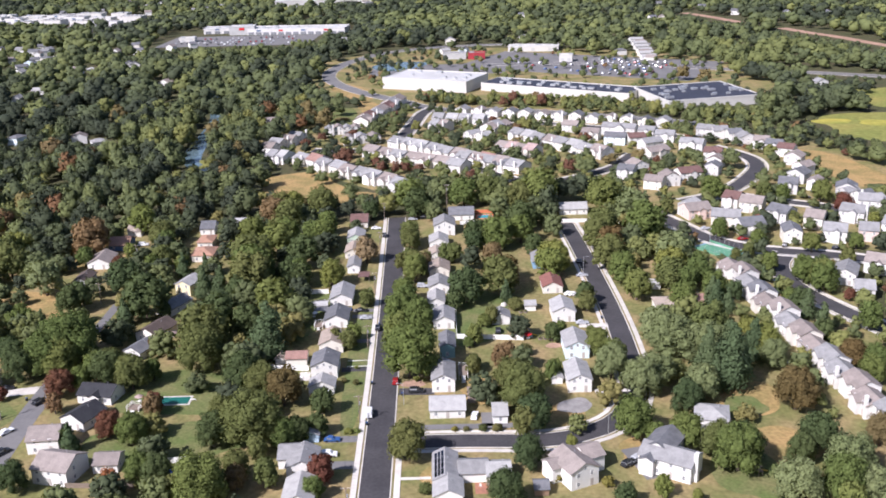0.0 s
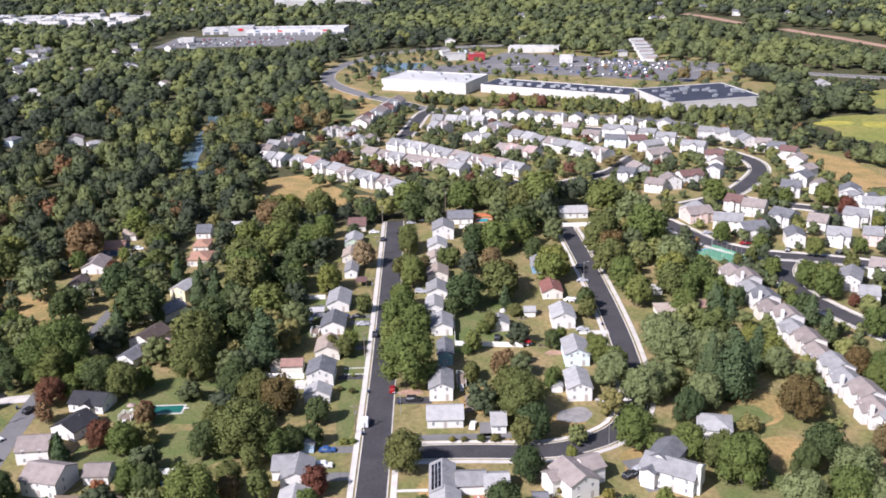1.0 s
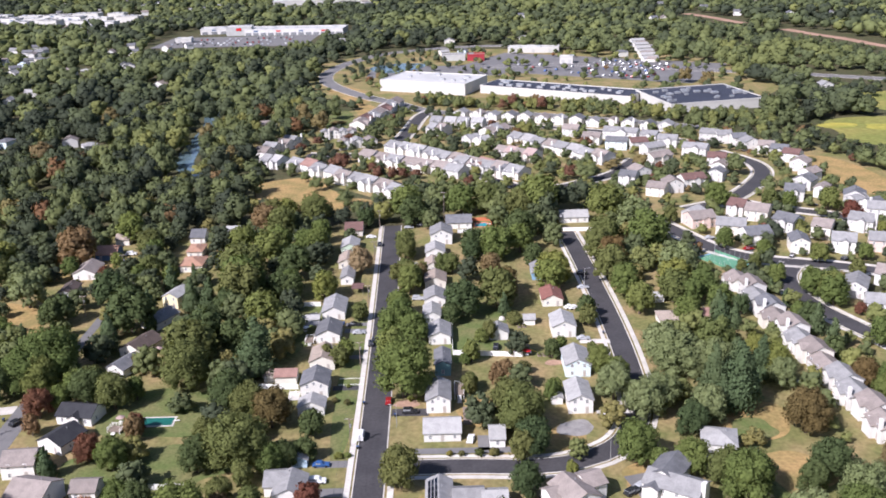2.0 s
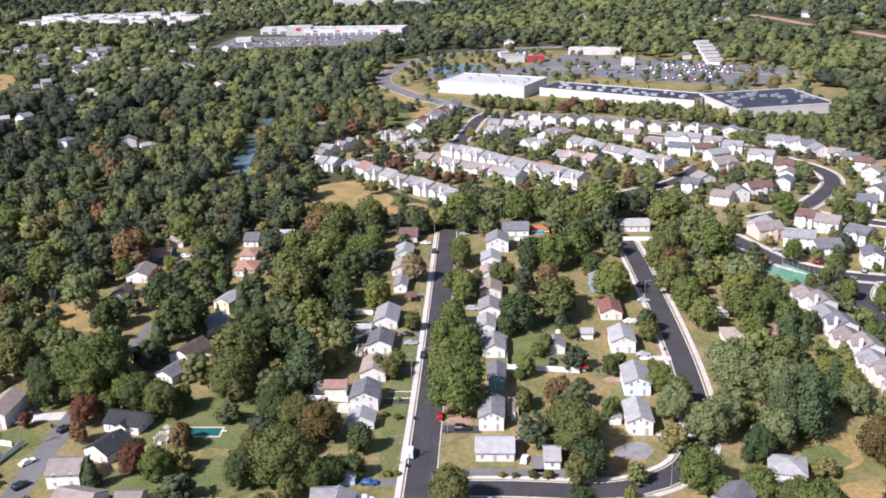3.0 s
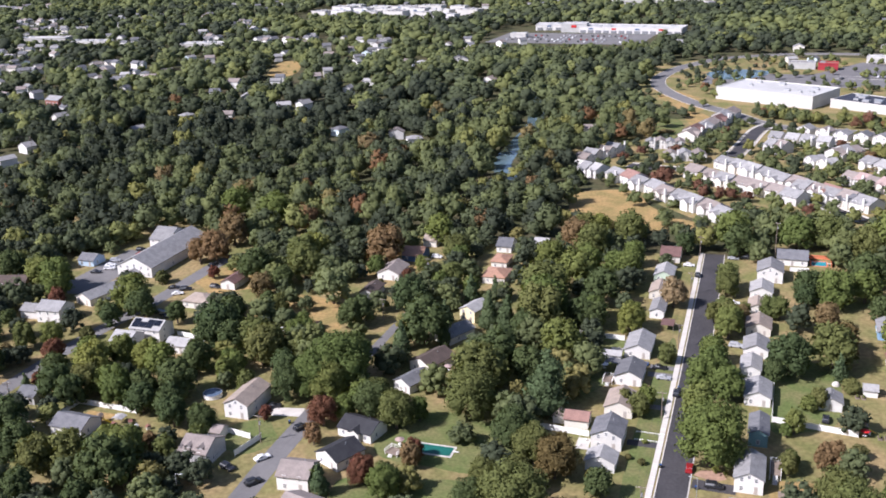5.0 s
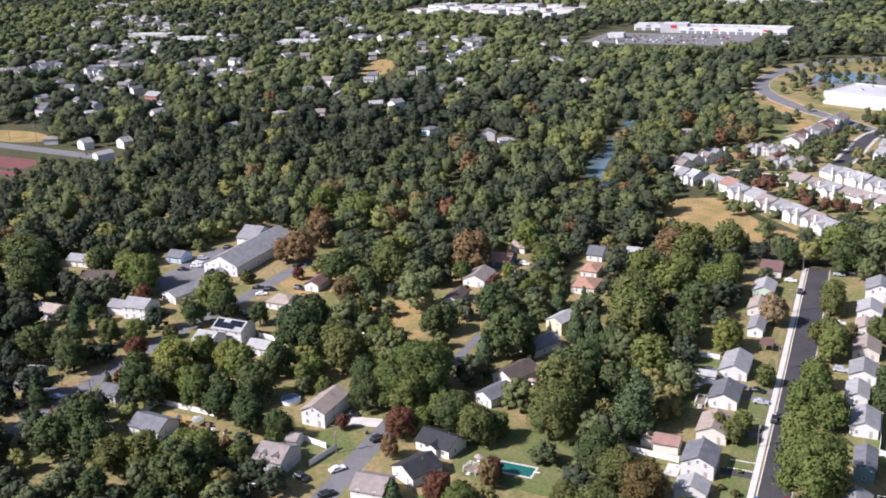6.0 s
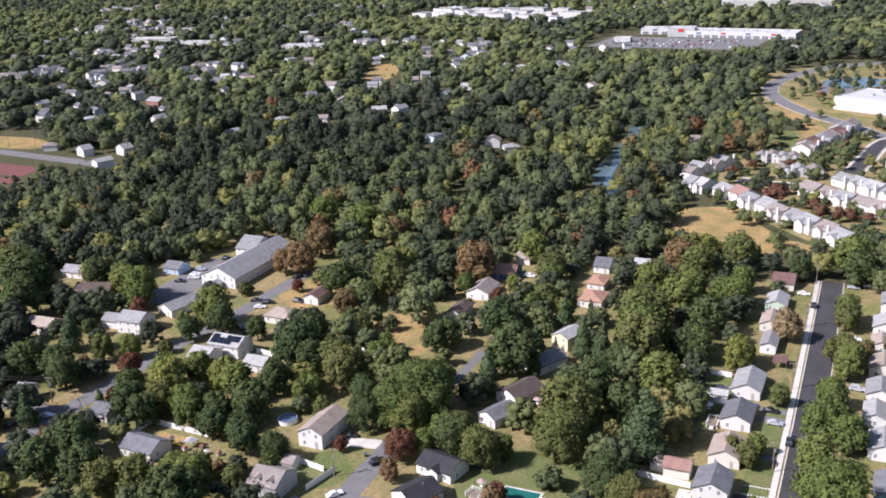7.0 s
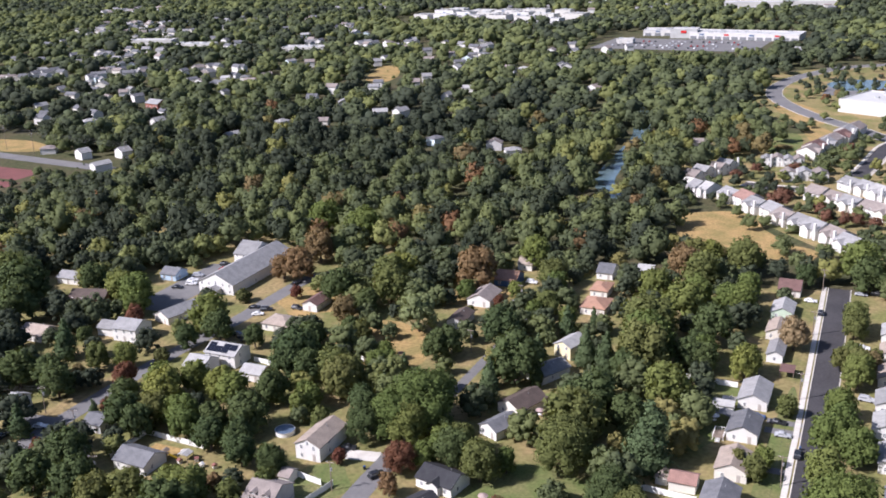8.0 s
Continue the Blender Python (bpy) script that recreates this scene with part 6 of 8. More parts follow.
def raised_deck(x, y, rot, w, d, h):
    """A platform on posts with a railing on three sides and a flight of steps at its front."""
    k = thing("raised_deck", pose(x, y, 0, 0, 0, rot), "white raised back deck with railing and steps", "deck")
    part("platform", boxed(-w / 2, w / 2, 0, d, h - 0.12, h), TIMBER, k, "weathered deck boards")
    for sx in (-w / 2 + 0.08, w / 2 - 0.08):
        for sy in (0.08, d - 0.08):
            part("post", boxed(sx - 0.07, sx + 0.07, sy - 0.07, sy + 0.07, 0, h + 1.05), VINYL, k)
    for x0, x1, y0, y1 in ((-w / 2, -w / 2 + 0.08, 0.15, d - 0.15), (w / 2 - 0.08, w / 2, 0.15, d - 0.15), (-w / 2 + 0.15, w / 2 - 0.15, d - 0.08, d)):
        part("top_rail", boxed(x0, x1, y0, y1, h + 0.92, h + 1.0), VINYL, k)
        n = int(max(x1 - x0, y1 - y0) / 0.3)
        for i in range(n):
            u = (i + 0.5) / n
            bx, by = (x0 + (x1 - x0) * u, y0 + (y1 - y0) * u)
            part("baluster", shared(("baluster", h), lambda: boxed(-0.025, 0.025, -0.025, 0.025, h, h + 0.92), VINYL), None, k, m=pose(bx, by, 0))
    n = max(2, round(h / 0.18))
    for i in range(n):
        part("step", boxed(-0.6, 0.6, -0.28 * (i + 1), -0.28 * i, h - 0.18 * (i + 1) - 0.05, h - 0.18 * (i + 1)), VINYL, k)
    return k


raised_deck(5.0, 277.5, 0, 2.8, 7.0, 1.6)
raised_deck(-44.4, 319.8, 0, 3.0, 4.5, 0.9)
raised_deck(-93.0, 262.8, -12, 4.0, 3.4, 0.7)


def shelter(x, y, w, d, h, roof, label):
    """An open garden shelter: a low roof on four posts."""
    k = thing("garden_shelter", pose(x, y, 0), label, "shelter")
    part("roof", prism([(-w / 2, h), (0, h + 0.5), (w / 2, h), (w / 2, h + 0.12), (0, h + 0.62), (-w / 2, h + 0.12)], -d / 2, d / 2), roof, k)
    for sx in (-w / 2 + 0.15, w / 2 - 0.15):
        for sy in (-d / 2 + 0.15, d / 2 - 0.15):
            part("post", boxed(sx - 0.06, sx + 0.06, sy - 0.06, sy + 0.06, 0, h + 0.05), TIMBER, k)
    return k


shelter(-45.0, 332.2, 5.0, 4.0, 2.2, ROOF["slate"], "open garden shelter with a dark roof")
shelter(-176.0, 259.0, 3.4, 3.0, 2.1, ROOF["pale"], "pale garden canopy beside a fenced yard")
G = "west side of the main street"
house(-45.8, 336.9, 0, 5.6, 3.6, 2.1, "gx", "white", "pale", "low white garden store with a pale roof", G, category="shed", fine=False)
house(33.4, 272.6, 0, 3.2, 3.0, 2.0, "gy", "white", "pale", "small white garden shed beside a two-storey house", "second street", category="shed", fine=False)
for y0 in (288.9, 293.2):
    rim = thing("stone_border", pose(-31.6, y0, 0), "row of white stones edging a driveway", "border stones")
    for i in range(11):
        part("stone", shared(("border_stone",), lambda: boxed(-0.24, 0.24, -0.18, 0.18, 0, 0.3, 0.09), VINYL), None, rim, m=pose(i * 0.72, 0.1 * (i % 2), 0, 0, 0, i * 37))
for x, y, rot in ((-178.5, 261.0, 20), (-176.5, 257.0, 70), (-172.8, 259.5, 130), (-169.5, 257.4, 10), (-165.8, 258.2, 50)):
    box = thing("toy_house", pose(x, y, 0, 0, 0, rot), "small plastic play house on the grass", "play house", "toys in the yard")
    part("body", boxed(-0.6, 0.6, -0.5, 0.5, 0, 1.0, 0.05), WALL["cream"], box)
    part("roof", prism([(-0.75, 1.0), (0, 1.5), (0.75, 1.0)], -0.6, 0.6), ROOF["red"] if rot > 40 else VINYL, box)

# ---- trees of the yards ----
MARKED = []          # single trees of the farther stands: x, y, radius, height, species
MARKED += [(-265.7, 994.6, 7.5, 15.0, 0.5), (-173.1, 826.5, 7.5, 15.0, 0.5), (-189.6, 672.0, 7.5, 15.0, 0.1), (-166.0, 511.5, 7.5, 15.0, 0.1), (-190.4, 848.1, 7.5, 15.0, 0.5), (-99.9, 718.0, 7.5, 15.0, 0.86), (-352.3, 496.7, 7.5, 15.0, 0.1), (-360.6, 478.1, 7.5, 15.0, 0.1), (-348.4, 519.0, 7.5, 15.0, 0.1), (-72.1, 699.1, 7.5, 15.0, 0.5), (-415.4, 431.1, 7.5, 15.0, 0.1), (-172.4, 578.4, 7.5, 15.0, 0.1), (-399.3, 454.5, 7.5, 15.0, 0.1), (-367.9, 456.6, 7.5, 15.0, 0.1), (-541.9, 575.0, 7.5, 15.0, 0.1), (-179.8, 767.8, 7.5, 15.0, 0.1), (-164.7, 674.2, 7.5, 15.0, 0.1), (-130.1, 669.3, 7.5, 15.0, 0.86), (-517.4, 557.3, 7.5, 15.0, 0.5)]
MARKED += [(-173.6, 678.6, 7.5, 15.0, 0.86), (-318.5, 437.4, 7.5, 15.0, 0.5), (-110.9, 504.8, 7.5, 15.0, 0.1), (-280.8, 449.4, 7.5, 15.0, 0.5), (-227.8, 702.5, 7.5, 15.0, 0.92), (-294.7, 432.4, 7.5, 15.0, 0.5), (-263.4, 442.4, 7.5, 15.0, 0.5), (-494.7, 593.6, 7.5, 15.0, 0.1), (-119.6, 571.5, 7.5, 15.0, 0.92), (51.4, 606.5, 7.5, 15.0, 0.92), (-145.3, 630.3, 7.5, 15.0, 0.92), (-132.8, 555.2, 7.5, 15.0, 0.86), (-320.4, 414.8, 7.5, 15.0, 0.5), (-0.4, 471.1, 7.5, 15.0, 0.5), (-120.9, 700.0, 7.5, 15.0, 0.97), (228.8, 532.8, 7.5, 15.0, 0.5), (-99.6, 643.8, 7.5, 15.0, 0.1), (-67.4, 685.9, 7.5, 15.0, 0.92), (-107.2, 684.8, 7.5, 15.0, 0.92)]
MARKED += [(197.7, 806.6, 7.5, 15.0, 0.92), (-96.1, 510.3, 7.5, 15.0, 0.5), (210.8, 785.8, 7.5, 15.0, 0.92), (-202.5, 559.0, 7.5, 15.0, 0.97), (67.0, 588.7, 7.5, 15.0, 0.92), (-304.8, 457.9, 7.5, 15.0, 0.86), (67.8, 470.9, 7.5, 15.0, 0.1), (-88.2, 668.2, 7.5, 15.0, 0.92), (-122.4, 611.0, 7.5, 15.0, 0.5), (163.9, 697.7, 7.5, 15.0, 0.74), (213.6, 581.8, 7.5, 15.0, 0.5), (-232.4, 519.8, 7.5, 15.0, 0.5), (-100.3, 499.5, 7.5, 15.0, 0.1), (77.4, 517.8, 7.5, 15.0, 0.5), (-77.6, 659.9, 7.5, 15.0, 0.92), (213.8, 471.9, 7.5, 15.0, 0.5), (162.7, 632.9, 7.4, 15.0, 0.5), (55.1, 634.6, 7.3, 14.9, 0.86), (-92.6, 693.0, 7.2, 14.7, 0.92)]
MARKED += [(114.4, 505.1, 7.0, 14.2, 0.5), (150.1, 595.4, 6.9, 14.2, 0.5), (94.8, 542.4, 6.9, 14.1, 0.92), (160.9, 583.6, 6.8, 14.0, 0.1), (157.0, 522.0, 6.7, 13.7, 0.5), (-308.9, 547.4, 6.5, 13.4, 0.86), (204.4, 548.8, 6.4, 13.2, 0.5), (146.5, 666.2, 6.4, 13.2, 0.86), (-53.1, 552.9, 6.4, 13.2, 1.0), (141.8, 543.2, 6.4, 13.1, 0.5), (-45.9, 484.5, 6.2, 12.8, 0.5), (-29.2, 652.8, 6.1, 12.7, 0.5), (-69.3, 472.3, 6.1, 12.5, 0.92), (106.2, 513.7, 6.1, 12.5, 0.5), (-364.5, 772.0, 6.0, 12.4, 0.74), (21.5, 563.1, 5.9, 12.3, 0.5), (-333.3, 473.6, 5.9, 12.3, 0.86), (-41.4, 626.3, 5.9, 12.2, 0.5), (-56.4, 625.3, 5.9, 12.2, 1.0)]
MARKED += [(-378.6, 444.9, 5.9, 12.1, 0.97), (110.4, 540.3, 5.8, 12.1, 0.92), (-7.2, 607.0, 5.7, 11.9, 0.5), (161.6, 481.0, 5.7, 11.8, 0.5), (9.2, 599.1, 5.7, 11.8, 0.1), (-228.2, 491.5, 5.6, 11.7, 0.97), (54.3, 722.1, 5.6, 11.5, 1.0), (-344.1, 428.2, 5.5, 11.5, 1.0), (-101.2, 659.7, 5.5, 11.5, 0.1), (74.0, 711.6, 5.5, 11.4, 1.0), (-36.5, 548.3, 5.2, 10.9, 1.0), (-29.3, 482.5, 5.2, 10.8, 0.5), (115.1, 581.8, 5.1, 10.7, 0.86), (-20.5, 534.8, 5.1, 10.7, 1.0), (199.4, 644.3, 5.0, 9.0, 0.6), (-2.2, 592.2, 5.0, 10.5, 0.5), (46.1, 518.2, 5.0, 10.4, 0.86), (205.4, 631.3, 4.9, 9.0, 0.6), (20.2, 538.2, 4.8, 10.0, 0.86)]
MARKED += [(-82.4, 601.3, 4.7, 10.0, 1.0), (-57.9, 553.2, 4.7, 9.9, 1.0), (60.4, 529.1, 4.7, 9.9, 0.1), (-228.5, 487.8, 4.7, 9.9, 1.0), (-29.8, 630.6, 4.6, 9.8, 0.5), (68.9, 522.3, 4.6, 9.8, 1.0), (29.1, 619.5, 4.5, 9.6, 0.1), (-28.7, 470.3, 4.5, 13.2, 0.05), (-12.0, 531.5, 4.5, 9.6, 1.0), (-16.7, 718.7, 4.5, 9.5, 0.1), (-57.8, 521.5, 4.4, 9.4, 0.5), (-45.2, 515.8, 4.4, 9.3, 0.5), (-4.8, 701.5, 4.4, 9.3, 0.1), (-63.7, 513.7, 4.4, 9.3, 0.5), (-24.7, 682.6, 4.3, 9.1, 0.5), (-15.4, 637.8, 4.0, 9.0, 0.86), (-32.9, 531.6, 3.9, 9.0, 1.0), (-74.9, 618.7, 3.9, 9.0, 1.0), (-67.7, 574.0, 3.6, 9.0, 0.1)]
MARKED += [(-81.2, 565.6, 3.6, 9.0, 0.1), (-50.6, 686.3, 3.6, 9.0, 1.0), (-81.1, 546.4, 3.5, 9.0, 0.5), (-71.3, 531.6, 3.4, 9.0, 0.5), (-25.0, 530.6, 3.4, 9.0, 1.0)]
for x, y, r, h in [(46.3, 460.7, 11.8, 21.1), (-122.5, 296.5, 10.9, 19.8), (-11.5, 280.3, 10.8, 19.6), (-73.6, 360.9, 10.5, 19.1), (-220.4, 444.3, 10.2, 18.7), (10.5, 464.0, 8.6, 16.3), (75.7, 450.9, 9.8, 18.1), (-15.2, 457.0, 9.8, 18.1), (-244.3, 451.4, 9.7, 17.9), (-122.8, 303.8, 8.9, 16.8), (-127.5, 290.8, 8.6, 16.3), (-61.3, 211.3, 8.3, 15.9), (-61.2, 333.3, 8.2, 15.7), (-275.4, 347.8, 7.7, 15.0), (73.4, 221.3, 7.5, 14.7)]:
    tree(x, y, r, h, "green")
for x, y, r, h in [(-122.4, 288.0, 7.0, 13.9), (130.8, 462.2, 6.9, 13.8), (-68.1, 414.3, 6.8, 13.6), (94.9, 207.2, 6.6, 13.3), (-51.3, 409.7, 6.6, 13.3), (50.0, 239.6, 6.4, 13.0), (-15.9, 303.3, 6.4, 13.0), (-56.2, 411.1, 6.3, 12.8), (-16.6, 322.9, 6.2, 12.7), (-14.2, 329.6, 6.2, 12.7), (139.4, 340.4, 6.2, 12.7), (140.5, 344.6, 6.0, 12.4), (-11.4, 364.2, 5.9, 12.3), (-260.8, 338.5, 5.9, 12.2), (-9.3, 318.8, 5.9, 12.2), (180.5, 454.8, 5.9, 12.2), (-164.9, 239.3, 5.6, 11.7), (-183.0, 269.2, 5.6, 11.6)]:
    tree(x, y, r, h, "green")
for x, y, r, h in [(62.9, 233.1, 5.5, 11.5), (135.7, 350.8, 5.4, 11.2), (-51.7, 427.9, 5.4, 11.5), (-14.4, 342.9, 5.3, 11.1), (52.0, 282.3, 5.2, 10.8), (-119.6, 410.3, 5.2, 10.8), (142.3, 306.4, 5.1, 10.7), (-56.5, 367.4, 5.0, 10.9), (-87.1, 243.1, 5.0, 10.4), (13.7, 318.3, 3.2, 5.2), (136.6, 354.7, 4.9, 10.3), (49.0, 291.9, 4.9, 10.3), (126.6, 267.2, 4.8, 10.1), (-232.8, 300.7, 4.7, 9.9), (118.8, 405.5, 4.7, 9.9), (-79.8, 223.2, 4.6, 9.7), (-111.1, 286.7, 4.5, 9.6), (150.7, 384.4, 4.4, 9.4)]:
    tree(x, y, r, h, "green")
for x, y, r, h in [(-151.5, 323.7, 4.4, 9.4), (-150.0, 393.3, 4.4, 9.3), (164.2, 460.1, 4.3, 9.1), (-119.0, 382.0, 4.1, 8.9), (127.0, 363.7, 4.1, 8.7), (-106.4, 380.8, 4.1, 8.7), (131.7, 394.8, 3.7, 8.1), (-153.9, 334.1, 3.7, 8.0), (169.7, 386.2, 3.7, 7.9), (122.6, 328.7, 3.5, 7.7), (55.4, 235.5, 3.3, 7.3), (-34.2, 213.5, 3.3, 7.2), (127.5, 367.2, 3.1, 6.9), (-106.5, 244.1, 2.9, 6.4), (33.4, 278.8, 2.7, 6.2), (38.8, 309.0, 2.6, 6.0)]:
    tree(x, y, r, h, "green")
for x, y, r, h in [(-72.9, 352.7, 10.3, 18.9), (-80.3, 303.9, 9.9, 18.2), (-53.4, 240.9, 9.8, 18.1), (-331.7, 346.6, 9.2, 17.2), (-78.0, 289.2, 9.0, 16.9), (20.8, 347.2, 8.8, 16.6), (-57.1, 454.4, 8.8, 16.6), (23.0, 467.0, 8.2, 15.7), (-69.5, 432.8, 8.6, 16.3), (-175.4, 380.6, 8.5, 16.1), (-182.5, 393.8, 8.2, 15.7), (69.0, 409.4, 8.1, 15.5), (65.3, 371.6, 8.0, 15.4), (36.8, 458.1, 7.9, 15.3), (86.6, 301.0, 7.8, 15.1), (-76.7, 454.4, 7.3, 14.3), (64.4, 397.8, 7.1, 14.0)]:
    tree(x, y, r, h, "olive")
for x, y, r, h in [(84.3, 348.8, 7.0, 13.9), (25.3, 332.5, 3.2, 5.2), (-123.5, 415.8, 6.6, 13.3), (-77.9, 309.8, 6.4, 13.0), (-55.2, 269.6, 6.3, 12.8), (-11.0, 231.2, 6.2, 12.7), (-197.1, 271.7, 5.7, 11.9), (-14.3, 409.7, 5.5, 11.4), (156.4, 462.8, 4.8, 10.1), (-106.9, 288.5, 4.7, 10.0), (-54.9, 224.4, 4.4, 9.4), (1.0, 385.1, 4.3, 9.1)]:
    tree(x, y, r, h, "olive")
for x, y, r, h in [(-16.4, 375.4, 4.2, 9.0), (-13.9, 381.8, 4.1, 8.7), (50.8, 329.2, 4.0, 8.7), (104.5, 442.3, 4.0, 8.5), (158.8, 366.9, 3.9, 8.4), (-32.5, 302.1, 3.8, 8.2), (-28.5, 339.6, 3.5, 7.6), (-7.1, 381.8, 3.1, 6.9), (156.2, 422.7, 3.1, 6.9), (-69.8, 218.7, 2.6, 6.0), (8.8, 284.6, 2.5, 5.7), (48.4, 306.5, 2.0, 4.7)]:
    tree(x, y, r, h, "olive")
for x, y, r, h in [(85.6, 431.9, 9.5, 17.6), (71.4, 289.3, 8.6, 16.3), (56.7, 263.0, 6.7, 13.5), (73.6, 259.5, 6.6, 13.3), (102.6, 219.1, 5.5, 11.5)]:
    tree(x, y, r, h, "pale")
for x, y, r, h in [(-107.9, 334.6, 10.3, 18.9), (-297.5, 316.6, 9.4, 17.5), (35.2, 423.2, 8.4, 16.0), (-56.9, 383.8, 8.1, 15.5), (-194.4, 375.5, 8.0, 15.4), (-11.9, 449.7, 8.0, 15.4), (-169.0, 278.3, 7.2, 14.2), (-203.5, 266.3, 6.6, 13.3), (-189.1, 232.1, 7.1, 14.0), (-294.8, 353.2, 6.8, 13.6), (-68.1, 315.0, 6.7, 13.5)]:
    tree(x, y, r, h, "dark")
for x, y, r, h in [(13.9, 405.2, 6.6, 13.3), (-216.7, 329.4, 6.5, 13.2), (-244.3, 279.7, 6.3, 12.8), (-169.6, 312.5, 6.2, 12.7), (-135.0, 285.3, 6.0, 12.4), (-172.3, 296.0, 6.0, 12.3), (-60.4, 360.0, 5.9, 12.3), (23.8, 245.7, 5.8, 12.0), (-80.6, 331.0, 5.7, 12.0), (-85.6, 320.4, 5.6, 11.6), (-138.2, 340.2, 5.5, 11.5), (-173.0, 266.2, 5.5, 11.4), (67.6, 252.7, 5.4, 11.2), (-59.1, 369.8, 5.3, 11.3), (-179.3, 369.6, 5.2, 10.9), (-213.7, 278.5, 5.1, 10.8)]:
    tree(x, y, r, h, "dark")
for x, y, r, h in [(-33.6, 448.0, 4.9, 10.3), (-172.5, 344.7, 4.9, 10.2), (-223.3, 320.5, 4.9, 10.2), (-41.8, 241.4, 4.5, 9.5), (-201.5, 329.2, 4.5, 9.5), (-174.3, 347.2, 4.0, 8.5), (-163.8, 247.8, 3.6, 7.9), (-36.6, 245.5, 3.6, 7.8), (-259.9, 310.7, 3.6, 7.8), (42.1, 207.0, 3.2, 7.1)]:
    tree(x, y, r, h, "dark")
for x, y, r, h in [(-151.4, 409.0, 9.8, 18.1), (-226.5, 414.7, 8.1, 15.5), (-222.5, 392.3, 8.0, 15.4), (-77.8, 442.0, 7.9, 15.3), (-229.8, 390.8, 5.7, 11.9), (23.7, 354.1, 5.7, 11.9), (-83.7, 462.9, 4.0, 8.6), (-7.7, 379.5, 3.2, 7.1), (-241.6, 288.4, 2.6, 5.9), (-158.9, 248.8, 2.5, 5.7)]:
    tree(x, y, r, h, "brown")
for x, y, r, h in [(-57.8, 299.1, 9.3, 21.1), (83.8, 265.8, 8.4, 23.6), (79.7, 275.0, 6.3, 18.1), (96.8, 285.3, 5.4, 15.5), (-110.3, 317.9, 4.9, 14.3), (124.2, 300.8, 4.7, 13.7), (95.3, 323.6, 4.7, 13.6), (95.1, 329.2, 4.6, 13.3), (124.5, 315.7, 4.2, 12.5), (-103.7, 373.5, 4.2, 12.4), (-229.3, 251.7, 4.0, 11.9), (98.8, 322.1, 3.8, 11.2), (-106.2, 349.3, 3.4, 10.3), (-106.8, 351.8, 3.4, 10.2), (-103.4, 240.2, 3.4, 10.1), (-97.7, 384.4, 2.7, 8.3), (122.2, 340.3, 2.5, 7.9), (-143.9, 328.6, 2.5, 7.8), (-217.0, 268.5, 2.3, 7.3)]:
    tree(x, y, r, h, "conifer")
for x, y, r, h in [(121.4, 354.0, 2.3, 7.1)]:
    tree(x, y, r, h, "conifer")
for x, y, r, h in [(-180.9, 400.9, 7.8, 15.1), (86.9, 357.4, 7.6, 14.8), (-137.5, 437.7, 7.4, 14.5), (-71.0, 456.2, 7.2, 14.2), (41.0, 363.2, 7.0, 13.9), (-206.7, 287.2, 6.5, 13.2), (100.6, 286.3, 6.2, 12.7), (-188.5, 293.2, 6.0, 12.4), (-43.5, 359.7, 5.5, 11.7), (-43.3, 364.3, 5.3, 11.3), (97.8, 295.8, 4.9, 10.4), (-193.0, 274.1, 4.9, 10.4), (-58.6, 445.8, 3.3, 7.3), (-31.1, 309.2, 3.2, 7.1), (190.3, 417.8, 3.0, 6.8), (120.7, 285.5, 2.5, 5.8), (158.7, 429.7, 2.2, 5.2), (32.6, 234.0, 2.0, 4.9), (59.7, 207.7, 1.6, 4.1)]:
    tree(x, y, r, h, "lime")
for x, y, r, h in [(184.0, 435.9, 5.2, 10.9), (-95.0, 248.1, 4.3, 9.1), (-33.1, 221.8, 4.1, 8.8), (187.2, 445.9, 3.7, 8.0), (-86.5, 263.5, 2.9, 6.5), (-212.8, 373.9, 2.8, 6.4), (-215.4, 272.6, 2.7, 6.1), (-135.7, 390.5, 2.5, 5.8), (-216.7, 246.0, 2.5, 5.8), (145.6, 331.3, 2.5, 5.7), (-97.7, 304.7, 2.4, 5.7), (-135.4, 272.2, 2.3, 5.3)]:
    tree(x, y, r, h, "maroon")
for x, y, r, h in [(85.9, 329.3, 5.0, 8.1), (83.3, 329.8, 4.0, 6.5), (-230.9, 364.3, 3.7, 5.9), (-224.8, 308.5, 3.2, 5.1), (-32.6, 308.8, 3.0, 4.7), (25.4, 294.1, 2.8, 4.4), (-28.2, 340.8, 2.5, 3.9), (-39.1, 265.3, 2.3, 3.6), (-6.1, 215.0, 2.1, 3.4), (-101.8, 379.3, 2.0, 3.2), (27.0, 219.1, 1.9, 3.1), (39.4, 215.8, 1.9, 3.0), (13.7, 245.2, 1.6, 2.5), (9.5, 245.1, 1.5, 2.4), (13.2, 245.1, 1.5, 2.4), (-144.6, 384.9, 1.4, 2.3), (-28.1, 276.1, 1.3, 2.1), (-31.8, 278.0, 1.1, 1.7), (1.6, 245.6, 1.1, 1.7), (4.9, 245.4, 1.1, 1.7)]:
    tree(x, y, r, h, "bush")
for x, y, r, h in [(-86.9, 221.3, 2.9, 6.5)]:
    tree(x, y, r, h, "orange")
for x, y, r, h in [(-117.6, 273.3, 5.0, 10.7), (-96.8, 250.1, 3.1, 7.9), (-221.7, 287.6, 4.8, 10.4), (-254.8, 330.5, 3.9, 9.0)]:
    tree(x, y, r, h, "maroon")
for x, y, r, h in [(-115.7, 262.8, 2.9, 7.6), (-85.9, 258.8, 3.4, 8.3), (-53.9, 219.0, 3.3, 8.1), (113.8, 231.2, 4.7, 10.2)]:
    tree(x, y, r, h, "brown")
